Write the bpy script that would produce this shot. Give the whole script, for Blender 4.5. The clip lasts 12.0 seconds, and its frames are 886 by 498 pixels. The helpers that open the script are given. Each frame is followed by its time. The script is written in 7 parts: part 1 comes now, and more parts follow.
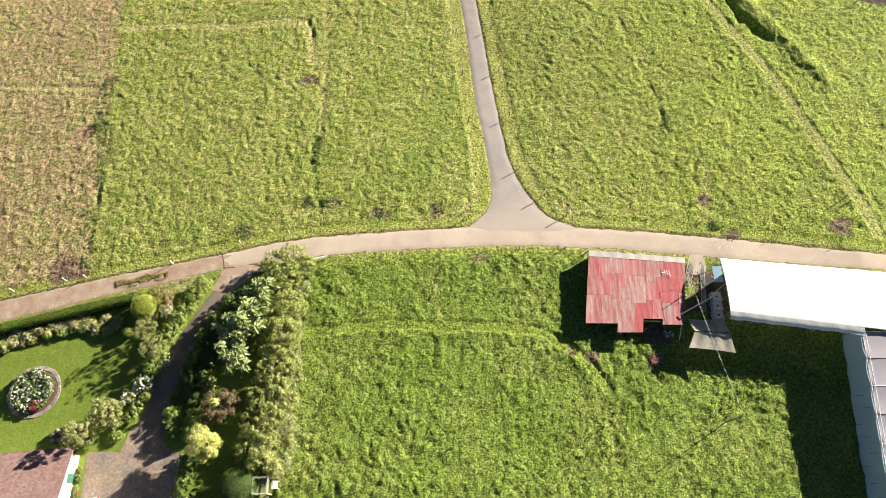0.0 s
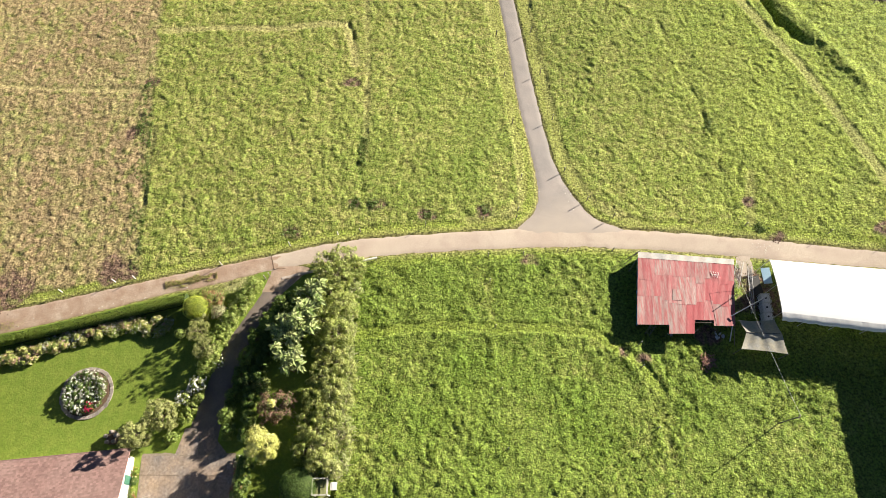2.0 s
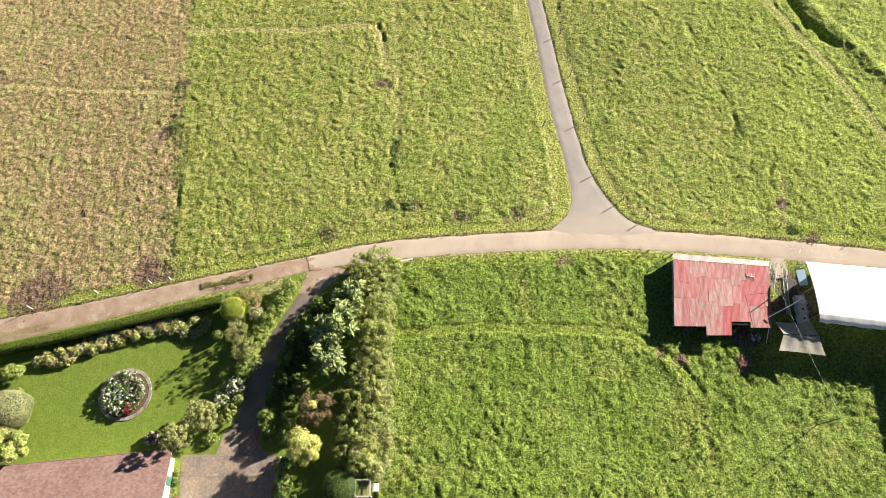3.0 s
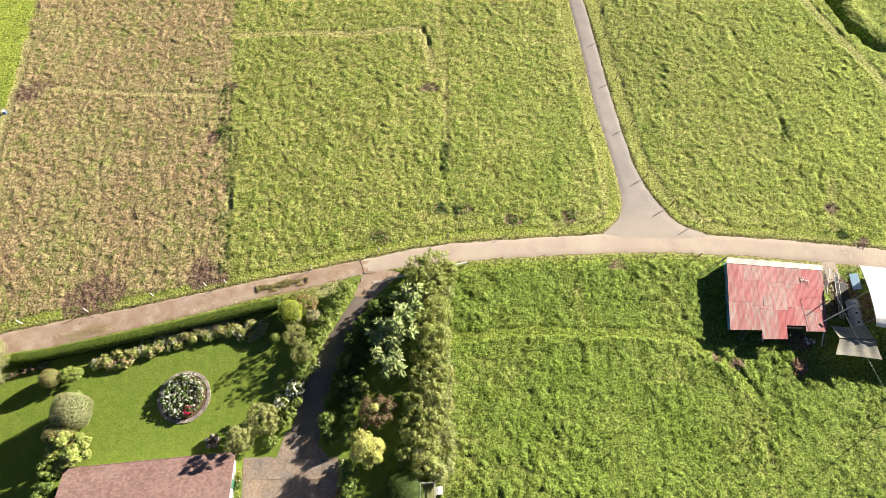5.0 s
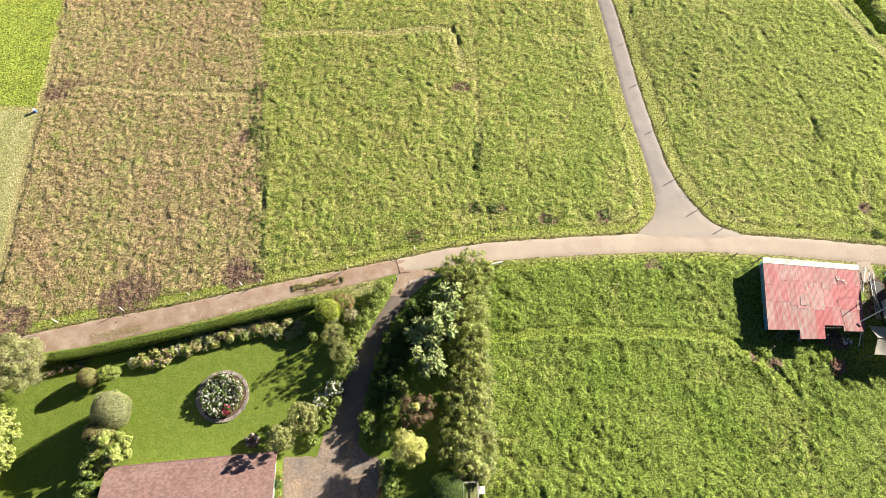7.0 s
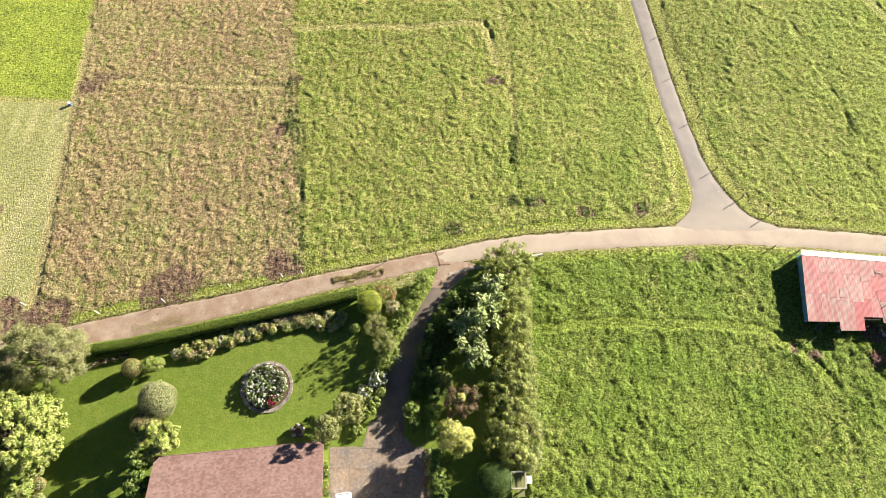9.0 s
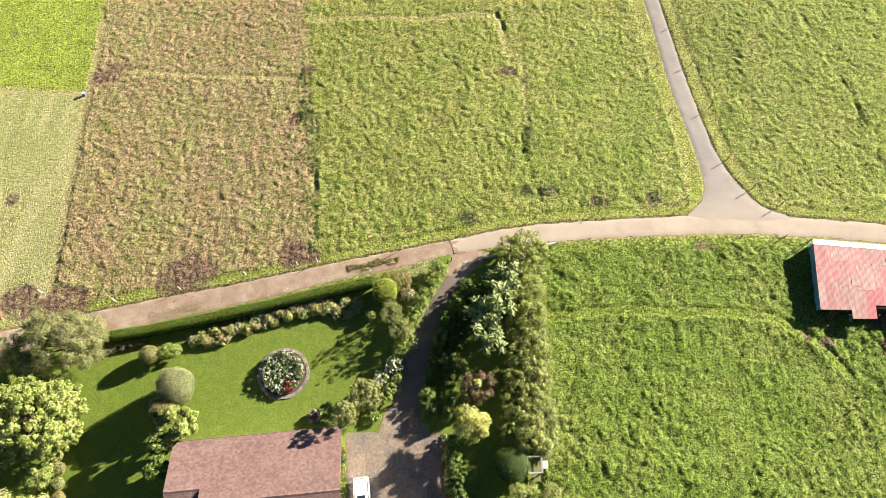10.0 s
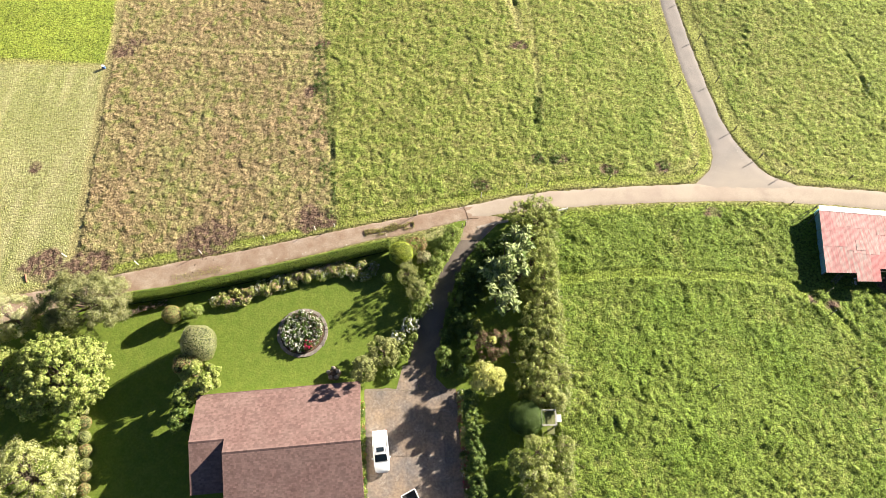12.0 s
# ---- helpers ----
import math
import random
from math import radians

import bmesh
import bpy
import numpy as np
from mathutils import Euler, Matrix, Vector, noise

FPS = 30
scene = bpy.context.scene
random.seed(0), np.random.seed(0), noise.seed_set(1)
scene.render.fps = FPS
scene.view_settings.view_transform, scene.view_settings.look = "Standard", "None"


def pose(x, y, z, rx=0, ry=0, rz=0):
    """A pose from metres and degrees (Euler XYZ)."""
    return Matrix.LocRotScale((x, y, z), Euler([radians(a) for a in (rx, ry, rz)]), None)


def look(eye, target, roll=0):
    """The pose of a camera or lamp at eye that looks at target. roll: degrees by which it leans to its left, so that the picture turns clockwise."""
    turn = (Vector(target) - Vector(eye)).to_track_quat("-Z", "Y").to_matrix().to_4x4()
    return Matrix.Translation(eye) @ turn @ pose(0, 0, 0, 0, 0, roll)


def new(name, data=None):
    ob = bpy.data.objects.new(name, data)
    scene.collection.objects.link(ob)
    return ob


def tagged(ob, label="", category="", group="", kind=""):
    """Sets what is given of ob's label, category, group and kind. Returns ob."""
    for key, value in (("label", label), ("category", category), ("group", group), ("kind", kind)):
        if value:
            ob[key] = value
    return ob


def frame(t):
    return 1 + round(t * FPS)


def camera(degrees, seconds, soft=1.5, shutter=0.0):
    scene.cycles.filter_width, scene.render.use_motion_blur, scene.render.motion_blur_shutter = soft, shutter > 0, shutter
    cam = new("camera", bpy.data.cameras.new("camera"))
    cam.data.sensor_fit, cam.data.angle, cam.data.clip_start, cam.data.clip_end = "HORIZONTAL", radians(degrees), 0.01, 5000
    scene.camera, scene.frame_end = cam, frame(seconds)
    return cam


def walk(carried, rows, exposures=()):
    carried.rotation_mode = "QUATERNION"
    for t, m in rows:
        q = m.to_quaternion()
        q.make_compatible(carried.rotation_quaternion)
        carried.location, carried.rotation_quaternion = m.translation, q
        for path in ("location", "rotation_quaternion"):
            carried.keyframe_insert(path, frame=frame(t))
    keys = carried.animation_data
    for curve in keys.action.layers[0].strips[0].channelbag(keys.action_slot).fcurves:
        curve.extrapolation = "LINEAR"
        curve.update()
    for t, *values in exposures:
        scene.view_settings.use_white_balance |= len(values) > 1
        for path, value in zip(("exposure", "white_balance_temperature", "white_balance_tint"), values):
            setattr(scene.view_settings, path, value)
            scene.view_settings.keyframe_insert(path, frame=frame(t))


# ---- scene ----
# A drone slides over a farm lane, a pasture and a garden.
cam = camera(71.2, 12.0, soft=0.45)
METRES, EYE, TILT, LEAN, TURN = 37.0, 76.2, -66.0, 0.0, 0.0
ROWS = [
    (0.0, 0.0, 0.0, 0.0, 0.0, 0.0, -0.0),
    (0.5, -0.0236, 0.0001, -0.0041, -0.1, 0.12, -0.01),
    (1.0, -0.0651, -0.0002, -0.0075, -0.18, 0.23, -0.02),
    (1.5, -0.1205, -0.0012, -0.0095, -0.24, 0.32, -0.04),
    (2.0, -0.1869, -0.0027, -0.01, -0.29, 0.39, -0.05),
    (2.5, -0.2535, -0.0038, -0.01, -0.32, 0.45, -0.08),
    (3.0, -0.3175, -0.0044, -0.0096, -0.38, 0.51, -0.12),
    (3.5, -0.3755, -0.0058, -0.0083, -0.39, 0.55, -0.15),
    (5.5, -0.5458, -0.0089, -0.0071, -0.4, 0.79, -0.25),
    (6.0, -0.5776, -0.0081, -0.0073, -0.4, 0.81, -0.27),
    (6.5, -0.6081, -0.0066, -0.0085, -0.41, 0.8, -0.29),
    (7.0, -0.6394, -0.0054, -0.0112, -0.42, 0.77, -0.3),
    (9.0, -0.7838, -0.0128, -0.0371, -0.47, 0.69, -0.36),
    (9.5, -0.8127, -0.0179, -0.053, -0.47, 0.64, -0.41),
    (10.0, -0.8358, -0.0263, -0.0744, -0.49, 0.58, -0.44),
    (10.5, -0.8536, -0.0366, -0.1016, -0.48, 0.54, -0.48),
    (11.0, -0.8676, -0.0501, -0.1353, -0.5, 0.54, -0.51),
    (11.5, -0.8786, -0.0647, -0.172, -0.48, 0.57, -0.54),
    (12.0, -0.8867, -0.0779, -0.2006, -0.47, 0.53, -0.53),
]
walk(cam, [(t, pose(0, 0, EYE, TILT, LEAN, TURN) @ pose(METRES * x, METRES * y, METRES * z, 90 + pitch, roll, yaw)) for t, x, y, z, yaw, pitch, roll in ROWS],
     exposures=[(0.0, 1.66), (7.0, 1.7), (12.0, 1.77)])

# ---- light: a low sun and a clear sky ----
SUN_AZIMUTH, SUN_HEIGHT = 32.0, 20.5
world = bpy.data.worlds.new("sky")
scene.world = world
world.use_nodes = True
sky = world.node_tree.nodes.new("ShaderNodeTexSky")
sky.sky_type = "NISHITA"
sky.sun_disc = False
sky.sun_elevation = radians(SUN_HEIGHT)
sky.altitude, sky.air_density, sky.dust_density = 2800, 0.6, 0.1
sky.sun_rotation = radians(90 - SUN_AZIMUTH)
world.node_tree.links.new(sky.outputs[0], world.node_tree.nodes["Background"].inputs[0])
world.node_tree.nodes["Background"].inputs[1].default_value = 0.033
sun_data = bpy.data.lights.new("sun", "SUN")
sun_data.energy, sun_data.angle, sun_data.color = 5.0, radians(0.55), (1.0, 0.91, 0.76)
sun = new("sun", sun_data)
_a, _e = radians(SUN_AZIMUTH), radians(SUN_HEIGHT)
sun.matrix_world = look((200 * math.cos(_a) * math.cos(_e), 200 * math.sin(_a) * math.cos(_e), 200 * math.sin(_e)), (0, 0, 0))

# ---- materials ----
def material(name, colour, rough=0.8, metal=0.0, bump=0.0, grain=8.0, vary=0.25, blotch=0.6, second=None, per_piece=0.0, transmit=0.0, spec=0.3, stretch=None):
    """Base colour varied at two scales, with fine relief; second: a colour that the large blotches lead to."""
    m = bpy.data.materials.new(name)
    m.use_nodes = True
    t = m.node_tree
    b = t.nodes["Principled BSDF"]
    b.inputs["Roughness"].default_value, b.inputs["Metallic"].default_value = rough, metal
    b.inputs["Specular IOR Level"].default_value = spec
    co = t.nodes.new("ShaderNodeTexCoord")
    big = t.nodes.new("ShaderNodeTexNoise")
    big.inputs["Scale"].default_value, big.inputs["Detail"].default_value = blotch, 5
    fine = t.nodes.new("ShaderNodeTexNoise")
    fine.inputs["Scale"].default_value, fine.inputs["Detail"].default_value = grain, 6
    where = co.outputs["Object"]
    if stretch:
        mp = t.nodes.new("ShaderNodeMapping")
        mp.inputs["Scale"].default_value = stretch
        t.links.new(where, mp.inputs["Vector"])
        where = mp.outputs[0]
    for n in (big, fine):
        t.links.new(where, n.inputs["Vector"])
    c2 = second or tuple(c * (1 - vary) for c in colour)
    mix = t.nodes.new("ShaderNodeMix")
    mix.data_type = "RGBA"
    mix.inputs[6].default_value, mix.inputs[7].default_value = (*colour, 1), (*c2, 1)
    ramp = t.nodes.new("ShaderNodeMapRange")
    ramp.inputs[1].default_value, ramp.inputs[2].default_value = 0.35, 0.68
    t.links.new(big.outputs["Fac"], ramp.inputs[0])
    t.links.new(ramp.outputs[0], mix.inputs[0])
    hsv = t.nodes.new("ShaderNodeHueSaturation")
    val = t.nodes.new("ShaderNodeMapRange")
    val.inputs[1].default_value, val.inputs[2].default_value = 0.25, 0.75
    val.inputs[3].default_value, val.inputs[4].default_value = 1 - vary, 1 + vary
    t.links.new(fine.outputs["Fac"], val.inputs[0])
    out = val.outputs[0]
    if per_piece:
        rnd = t.nodes.new("ShaderNodeObjectInfo")
        isl = t.nodes.new("ShaderNodeNewGeometry")
        add = t.nodes.new("ShaderNodeMath")
        add.operation = "ADD"
        t.links.new(rnd.outputs["Random"], add.inputs[0])
        t.links.new(isl.outputs["Random Per Island"], add.inputs[1])
        fr = t.nodes.new("ShaderNodeMath")
        fr.operation = "FRACT"
        t.links.new(add.outputs[0], fr.inputs[0])
        pv = t.nodes.new("ShaderNodeMapRange")
        pv.inputs[3].default_value, pv.inputs[4].default_value = 1 - per_piece, 1 + per_piece
        t.links.new(fr.outputs[0], pv.inputs[0])
        mul = t.nodes.new("ShaderNodeMath")
        mul.operation = "MULTIPLY"
        t.links.new(out, mul.inputs[0])
        t.links.new(pv.outputs[0], mul.inputs[1])
        out = mul.outputs[0]
    t.links.new(out, hsv.inputs["Value"])
    t.links.new(mix.outputs[2], hsv.inputs["Color"])
    t.links.new(hsv.outputs[0], b.inputs["Base Color"])
    if bump:
        bp = t.nodes.new("ShaderNodeBump")
        bp.inputs["Strength"].default_value, bp.inputs["Distance"].default_value = min(1, bump * 2), bump * 0.1
        t.links.new(fine.outputs["Fac"], bp.inputs["Height"])
        t.links.new(bp.outputs[0], b.inputs["Normal"])
    if transmit:
        tr = t.nodes.new("ShaderNodeBsdfTranslucent")
        t.links.new(hsv.outputs[0], tr.inputs["Color"])
        ms = t.nodes.new("ShaderNodeMixShader")
        ms.inputs[0].default_value = transmit
        t.links.new(b.outputs[0], ms.inputs[1])
        t.links.new(tr.outputs[0], ms.inputs[2])
        t.links.new(ms.outputs[0], t.nodes["Material Output"].inputs["Surface"])
    return m


def scuffed(m, colour, scale, start, much):
    """Pale scuffs of ragged shape over a material's own colour."""
    t = m.node_tree
    b = t.nodes["Principled BSDF"]
    old = b.inputs["Base Color"].links[0].from_socket
    co = t.nodes.new("ShaderNodeTexCoord")
    n = t.nodes.new("ShaderNodeTexNoise")
    n.inputs["Scale"].default_value, n.inputs["Detail"].default_value, n.inputs["Roughness"].default_value = scale, 9, 0.7
    n.inputs["Distortion"].default_value = 0.8
    t.links.new(co.outputs["Object"], n.inputs["Vector"])
    r = t.nodes.new("ShaderNodeMapRange")
    r.inputs[1].default_value, r.inputs[2].default_value, r.inputs[4].default_value = start - 0.07, start + 0.06, much
    t.links.new(n.outputs["Fac"], r.inputs[0])
    mix = t.nodes.new("ShaderNodeMix")
    mix.data_type = "RGBA"
    mix.inputs[7].default_value = (*colour, 1)
    t.links.new(r.outputs[0], mix.inputs[0])
    t.links.new(old, mix.inputs[6])
    t.links.new(mix.outputs[2], b.inputs["Base Color"])


def leaf_material(name, colour, second, vary=0.45, transmit=0.4):
    return material(name, colour, rough=0.5, vary=0.15, grain=3.0, blotch=0.8, second=second, per_piece=vary, transmit=transmit, spec=0.35)


def blade_material(name, colour, second, vary=0.27, transmit=0.42):
    """Grass blades, lighter and darker from tuft to tuft; the wide spread also paints in small shadows."""
    m = material(name, colour, rough=0.6, vary=0.5, grain=3.1, blotch=0.8, second=second, per_piece=vary, transmit=transmit, spec=0.3)
    for n in m.node_tree.nodes:
        if n.type == "MAP_RANGE" and abs(n.inputs[1].default_value - 0.25) < 1e-3:
            n.inputs[1].default_value, n.inputs[2].default_value = 0.33, 0.67
    return m


def ground_material():
    """Soil and grasses; the sheet's own masks say which field is where."""
    m = bpy.data.materials.new("field_ground")
    m.use_nodes = True
    t = m.node_tree
    b = t.nodes["Principled BSDF"]
    b.inputs["Roughness"].default_value, b.inputs["Specular IOR Level"].default_value = 0.85, 0.15
    co = t.nodes.new("ShaderNodeTexCoord")

    def noise_node(scale, detail=4, low=0.3, high=0.7, lo=0.0, hi=1.0):
        n = t.nodes.new("ShaderNodeTexNoise")
        n.inputs["Scale"].default_value, n.inputs["Detail"].default_value = scale, detail
        t.links.new(co.outputs["Object"], n.inputs["Vector"])
        r = t.nodes.new("ShaderNodeMapRange")
        for i, v in enumerate((low, high, lo, hi)):
            r.inputs[i + 1].default_value = v
        t.links.new(n.outputs["Fac"], r.inputs[0])
        return r.outputs[0]

    def mask(name):
        a = t.nodes.new("ShaderNodeAttribute")
        a.attribute_name = name
        return a.outputs["Fac"]

    def blend(a, c, fac):
        n = t.nodes.new("ShaderNodeMix")
        n.data_type = "RGBA"
        for sock, v in ((n.inputs[6], a), (n.inputs[7], c)):
            if isinstance(v, tuple):
                sock.default_value = (*v, 1)
            else:
                t.links.new(v, sock)
        t.links.new(fac, n.inputs[0])
        return n.outputs[2]

    def times(x, y):
        n = t.nodes.new("ShaderNodeMath")
        n.operation = "MULTIPLY"
        t.links.new(x, n.inputs[0])
        t.links.new(y, n.inputs[1])
        return n.outputs[0]

    mid, small, broad = noise_node(0.9, 6), noise_node(4.5, 5), noise_node(0.12, 4, 0.35, 0.65)
    pasture = blend(blend(GREEN_A, GREEN_B, mid), GREEN_C, times(small, broad))
    olive = blend(blend(OLIVE_A, OLIVE_B, small), OLIVE_C, mid)
    brown = blend(blend(BROWN_A, BROWN_B, small), BROWN_C, times(mid, broad))
    pale = blend(PALE_A, PALE_B, mid)
    lawn = blend(LAWN_A, LAWN_B, mid)
    lush = blend(LUSH_A, LUSH_B, mid)
    soil = blend(SOIL_A, SOIL_B, small)
    straw = blend(STRAW_A, STRAW_B, small)
    dark_corner = blend(DARK_CORNER_A, DARK_CORNER_B, small)
    c = pasture
    for name, layer in (("lush", lush), ("olive", olive), ("brown", brown), ("pale", pale), ("lawn", lawn), ("straw", straw), ("soil", soil), ("dark_corner", dark_corner)):
        c = blend(c, layer, mask(name))
    hsv = t.nodes.new("ShaderNodeHueSaturation")
    t.links.new(c, hsv.inputs["Color"])
    even = t.nodes.new("ShaderNodeMix")
    even.inputs[3].default_value = 1.0
    shorn = t.nodes.new("ShaderNodeMath")
    shorn.operation, shorn.use_clamp = "MULTIPLY_ADD", True
    shorn.inputs[1].default_value = 0.55
    t.links.new(mask("pale"), shorn.inputs[0])
    short = t.nodes.new("ShaderNodeMath")
    short.operation, short.inputs[1].default_value = "MULTIPLY", 0.78
    t.links.new(mask("lawn"), short.inputs[0])
    t.links.new(short.outputs[0], shorn.inputs[2])
    t.links.new(shorn.outputs[0], even.inputs[0])
    # value speckle: uneven grass tone, with the small shadows between tufts painted in
    t.links.new(noise_node(3.4, 8, 0.34, 0.66, 0.38, 1.55), even.inputs[2])
    t.links.new(even.outputs[0], hsv.inputs["Value"])
    t.links.new(hsv.outputs[0], b.inputs["Base Color"])
    bp = t.nodes.new("ShaderNodeBump")
    bp.inputs["Distance"].default_value = 0.09
    smoothness = t.nodes.new("ShaderNodeMapRange")
    smoothness.inputs[3].default_value, smoothness.inputs[4].default_value = 0.8, 0.2
    t.links.new(mask("lawn"), smoothness.inputs[0])
    t.links.new(smoothness.outputs[0], bp.inputs["Strength"])
    t.links.new(noise_node(5.0, 8), bp.inputs["Height"])
    t.links.new(bp.outputs[0], b.inputs["Normal"])
    return m


GREEN_A, GREEN_B, GREEN_C = (0.148, 0.225, 0.03), (0.112, 0.178, 0.026), (0.215, 0.255, 0.06)
OLIVE_A, OLIVE_B, OLIVE_C = (0.33, 0.315, 0.095), (0.40, 0.345, 0.15), (0.215, 0.27, 0.05)
LUSH_A, LUSH_B = (0.30, 0.355, 0.06), (0.255, 0.32, 0.05)
BROWN_A, BROWN_B, BROWN_C = (0.42, 0.315, 0.175), (0.27, 0.19, 0.108), (0.32, 0.315, 0.12)
PALE_A, PALE_B = (0.46, 0.42, 0.22), (0.38, 0.37, 0.155)
LAWN_A, LAWN_B = (0.129, 0.19, 0.028), (0.174, 0.222, 0.039)
SOIL_A, SOIL_B = (0.11, 0.068, 0.05), (0.23, 0.155, 0.11)
DARK_CORNER_A, DARK_CORNER_B = (0.045, 0.035, 0.028), (0.07, 0.05, 0.04)
STRAW_A, STRAW_B = (0.42, 0.35, 0.165), (0.35, 0.32, 0.13)

M_GROUND = ground_material()
M_TUFT = blade_material("grass_blades", (0.195, 0.27, 0.036), (0.265, 0.305, 0.06), 0.27, 0.45)
M_MEADOW = blade_material("meadow_blades", (0.30, 0.35, 0.055), (0.42, 0.40, 0.14), 0.3, 0.42)
M_TUFT_DRY = blade_material("dry_stalks", (0.44, 0.35, 0.18), (0.38, 0.33, 0.13), 0.22, 0.45)
M_VERGE = leaf_material("verge_grass", (0.25, 0.315, 0.055), (0.34, 0.355, 0.09), 0.25, 0.3)
M_ROAD = material("dusty_concrete", (0.415, 0.335, 0.275), 0.9, bump=0.15, grain=9, vary=0.13, blotch=0.22, second=(0.475, 0.40, 0.325))
M_ROAD_DIRT = material("red_dirt", (0.33, 0.23, 0.168), 0.95, bump=0.3, grain=6, vary=0.2, blotch=0.55, second=(0.45, 0.355, 0.28))
scuffed(M_ROAD_DIRT, (0.30, 0.20, 0.14), 0.45, 0.55, 0.6)
scuffed(M_ROAD, (0.36, 0.285, 0.235), 0.3, 0.58, 0.55)
M_ASPHALT = material("worn_asphalt", (0.335, 0.295, 0.27), 0.9, bump=0.15, grain=7, vary=0.16, blotch=0.3, second=(0.275, 0.25, 0.235))
# driveway colour lowered so that it carries part of the trees' shade
M_DRIVE_SHADED = material("shaded_driveway_asphalt", (0.21, 0.17, 0.145), 0.85, bump=0.15, grain=8, vary=0.25, blotch=0.5, second=(0.15, 0.125, 0.11))
M_SLAB = material("concrete_slab", (0.30, 0.225, 0.165), 0.85, bump=0.1, grain=3.2, vary=0.3, blotch=0.33, second=(0.19, 0.17, 0.165), per_piece=0.12)
scuffed(M_SLAB, (0.46, 0.42, 0.38), 1.1, 0.62, 0.55)
M_YARD_JOINT = material("yard_joint", (0.26, 0.215, 0.165), 0.95)
M_JOINT = material("joint_dirt", (0.14, 0.09, 0.06), 0.95)
M_ROOF_RED = material("red_painted_iron", (0.34, 0.078, 0.085), 0.55, bump=0.05, grain=7, vary=0.2, blotch=1.6, second=(0.36, 0.19, 0.18), per_piece=0.12, stretch=(2.4, 0.3, 1.0))
M_ROOF_GREY = material("bare_galvanised_iron", (0.37, 0.36, 0.345), 0.5, metal=0.2, grain=5, vary=0.15, blotch=0.7, second=(0.45, 0.40, 0.36))
M_TILE = material("brown_shingle", (0.235, 0.143, 0.128), 0.9, bump=0.1, grain=3, vary=0.14, blotch=0.4, second=(0.26, 0.168, 0.15), per_piece=0.2)
M_BLUE_WALL = material("pale_blue_paint", (0.46, 0.80, 0.92), 0.6, vary=0.12, blotch=0.8)
M_WHITE = material("white_paint", (0.80, 0.79, 0.76), 0.5, vary=0.05)
M_DARK = material("dark_timber", (0.09, 0.07, 0.055), 0.85, vary=0.3)
M_POST = material("weathered_post", (0.22, 0.20, 0.18), 0.85, vary=0.3, grain=20, blotch=2)
M_POST_WHITE = material("whitewashed_post", (0.72, 0.70, 0.68), 0.75, vary=0.12, grain=20)
M_PLASTIC = material("white_greenhouse_film", (0.88, 0.88, 0.88), 0.35, vary=0.02, blotch=0.3, transmit=0.03)
M_SKIRT = material("hanging_film", (0.86, 0.86, 0.86), 0.4, vary=0.07, blotch=0.8, transmit=0.3)
M_NET = material("grey_shade_net", (0.34, 0.31, 0.36), 0.6, vary=0.1, blotch=0.4, second=(0.29, 0.27, 0.33), transmit=0.15)
M_NETWALL = material("blue_grey_side_net", (0.52, 0.67, 0.77), 0.65, vary=0.08, blotch=0.3, transmit=0.5)
M_STEEL = material("galvanised_tube", (0.62, 0.62, 0.62), 0.4, metal=0.6, vary=0.1)
M_TARP = material("cream_tarpaulin", (0.52, 0.475, 0.37), 0.6, bump=0.1, grain=5, vary=0.2, blotch=1.3, second=(0.40, 0.40, 0.38), transmit=0.42)
M_BARK = material("bark", (0.16, 0.12, 0.09), 0.95, bump=0.4, grain=12, vary=0.35)
M_TWIG = material("dry_twig", (0.42, 0.37, 0.28), 0.9, vary=0.2)
M_STONE = material("edging_stone", (0.29, 0.25, 0.225), 0.9, bump=0.3, grain=8, vary=0.2, per_piece=0.3)
M_CARWHITE = material("white_car_paint", (0.80, 0.81, 0.83), 0.2, vary=0.02, spec=0.6)
M_GLASS = material("tinted_glass", (0.02, 0.03, 0.04), 0.06, vary=0.05, spec=0.8)
M_TYRE = material("tyre_rubber", (0.02, 0.02, 0.02), 0.9)
M_BLACK = material("black_plastic", (0.03, 0.03, 0.032), 0.6)
M_LAMP = material("clear_lens", (0.75, 0.75, 0.72), 0.15, spec=0.7)
M_REDLAMP = material("red_lens", (0.45, 0.03, 0.02), 0.2, spec=0.6)

# ---- helpers for building ----
RNG = np.random.default_rng(7)


def land(x, y):
    """Height of the smooth land, without its grass."""
    x, y = np.clip(np.asarray(x, float), -100, 56), np.clip(np.asarray(y, float), 4, 82)
    u, v = x / 50, (y - 35) / 35
    z = 0.60 - 1.44 * u - 0.11 * v - 1.48 * u * u + 1.42 * u * v + 0.43 * v * v + 1.40 * u ** 3 + 0.68 * u * u * v + 0.33 * u * v * v - 0.36 * v ** 3 + 0.72 * u ** 4
    z -= 0.84 * np.exp(-((x + 38) ** 2 + (y - 7) ** 2) / 200) + 0.8 * np.exp(-((x - 5) ** 2 + (y - 66) ** 2) / 300)
    z -= 0.65 * np.clip((x - 8) / 15, 0, 1) * np.maximum(z - 0.1, 0)
    return z


def at(x, y, up=0.0):
    return Vector((x, y, float(land(x, y)) + up))


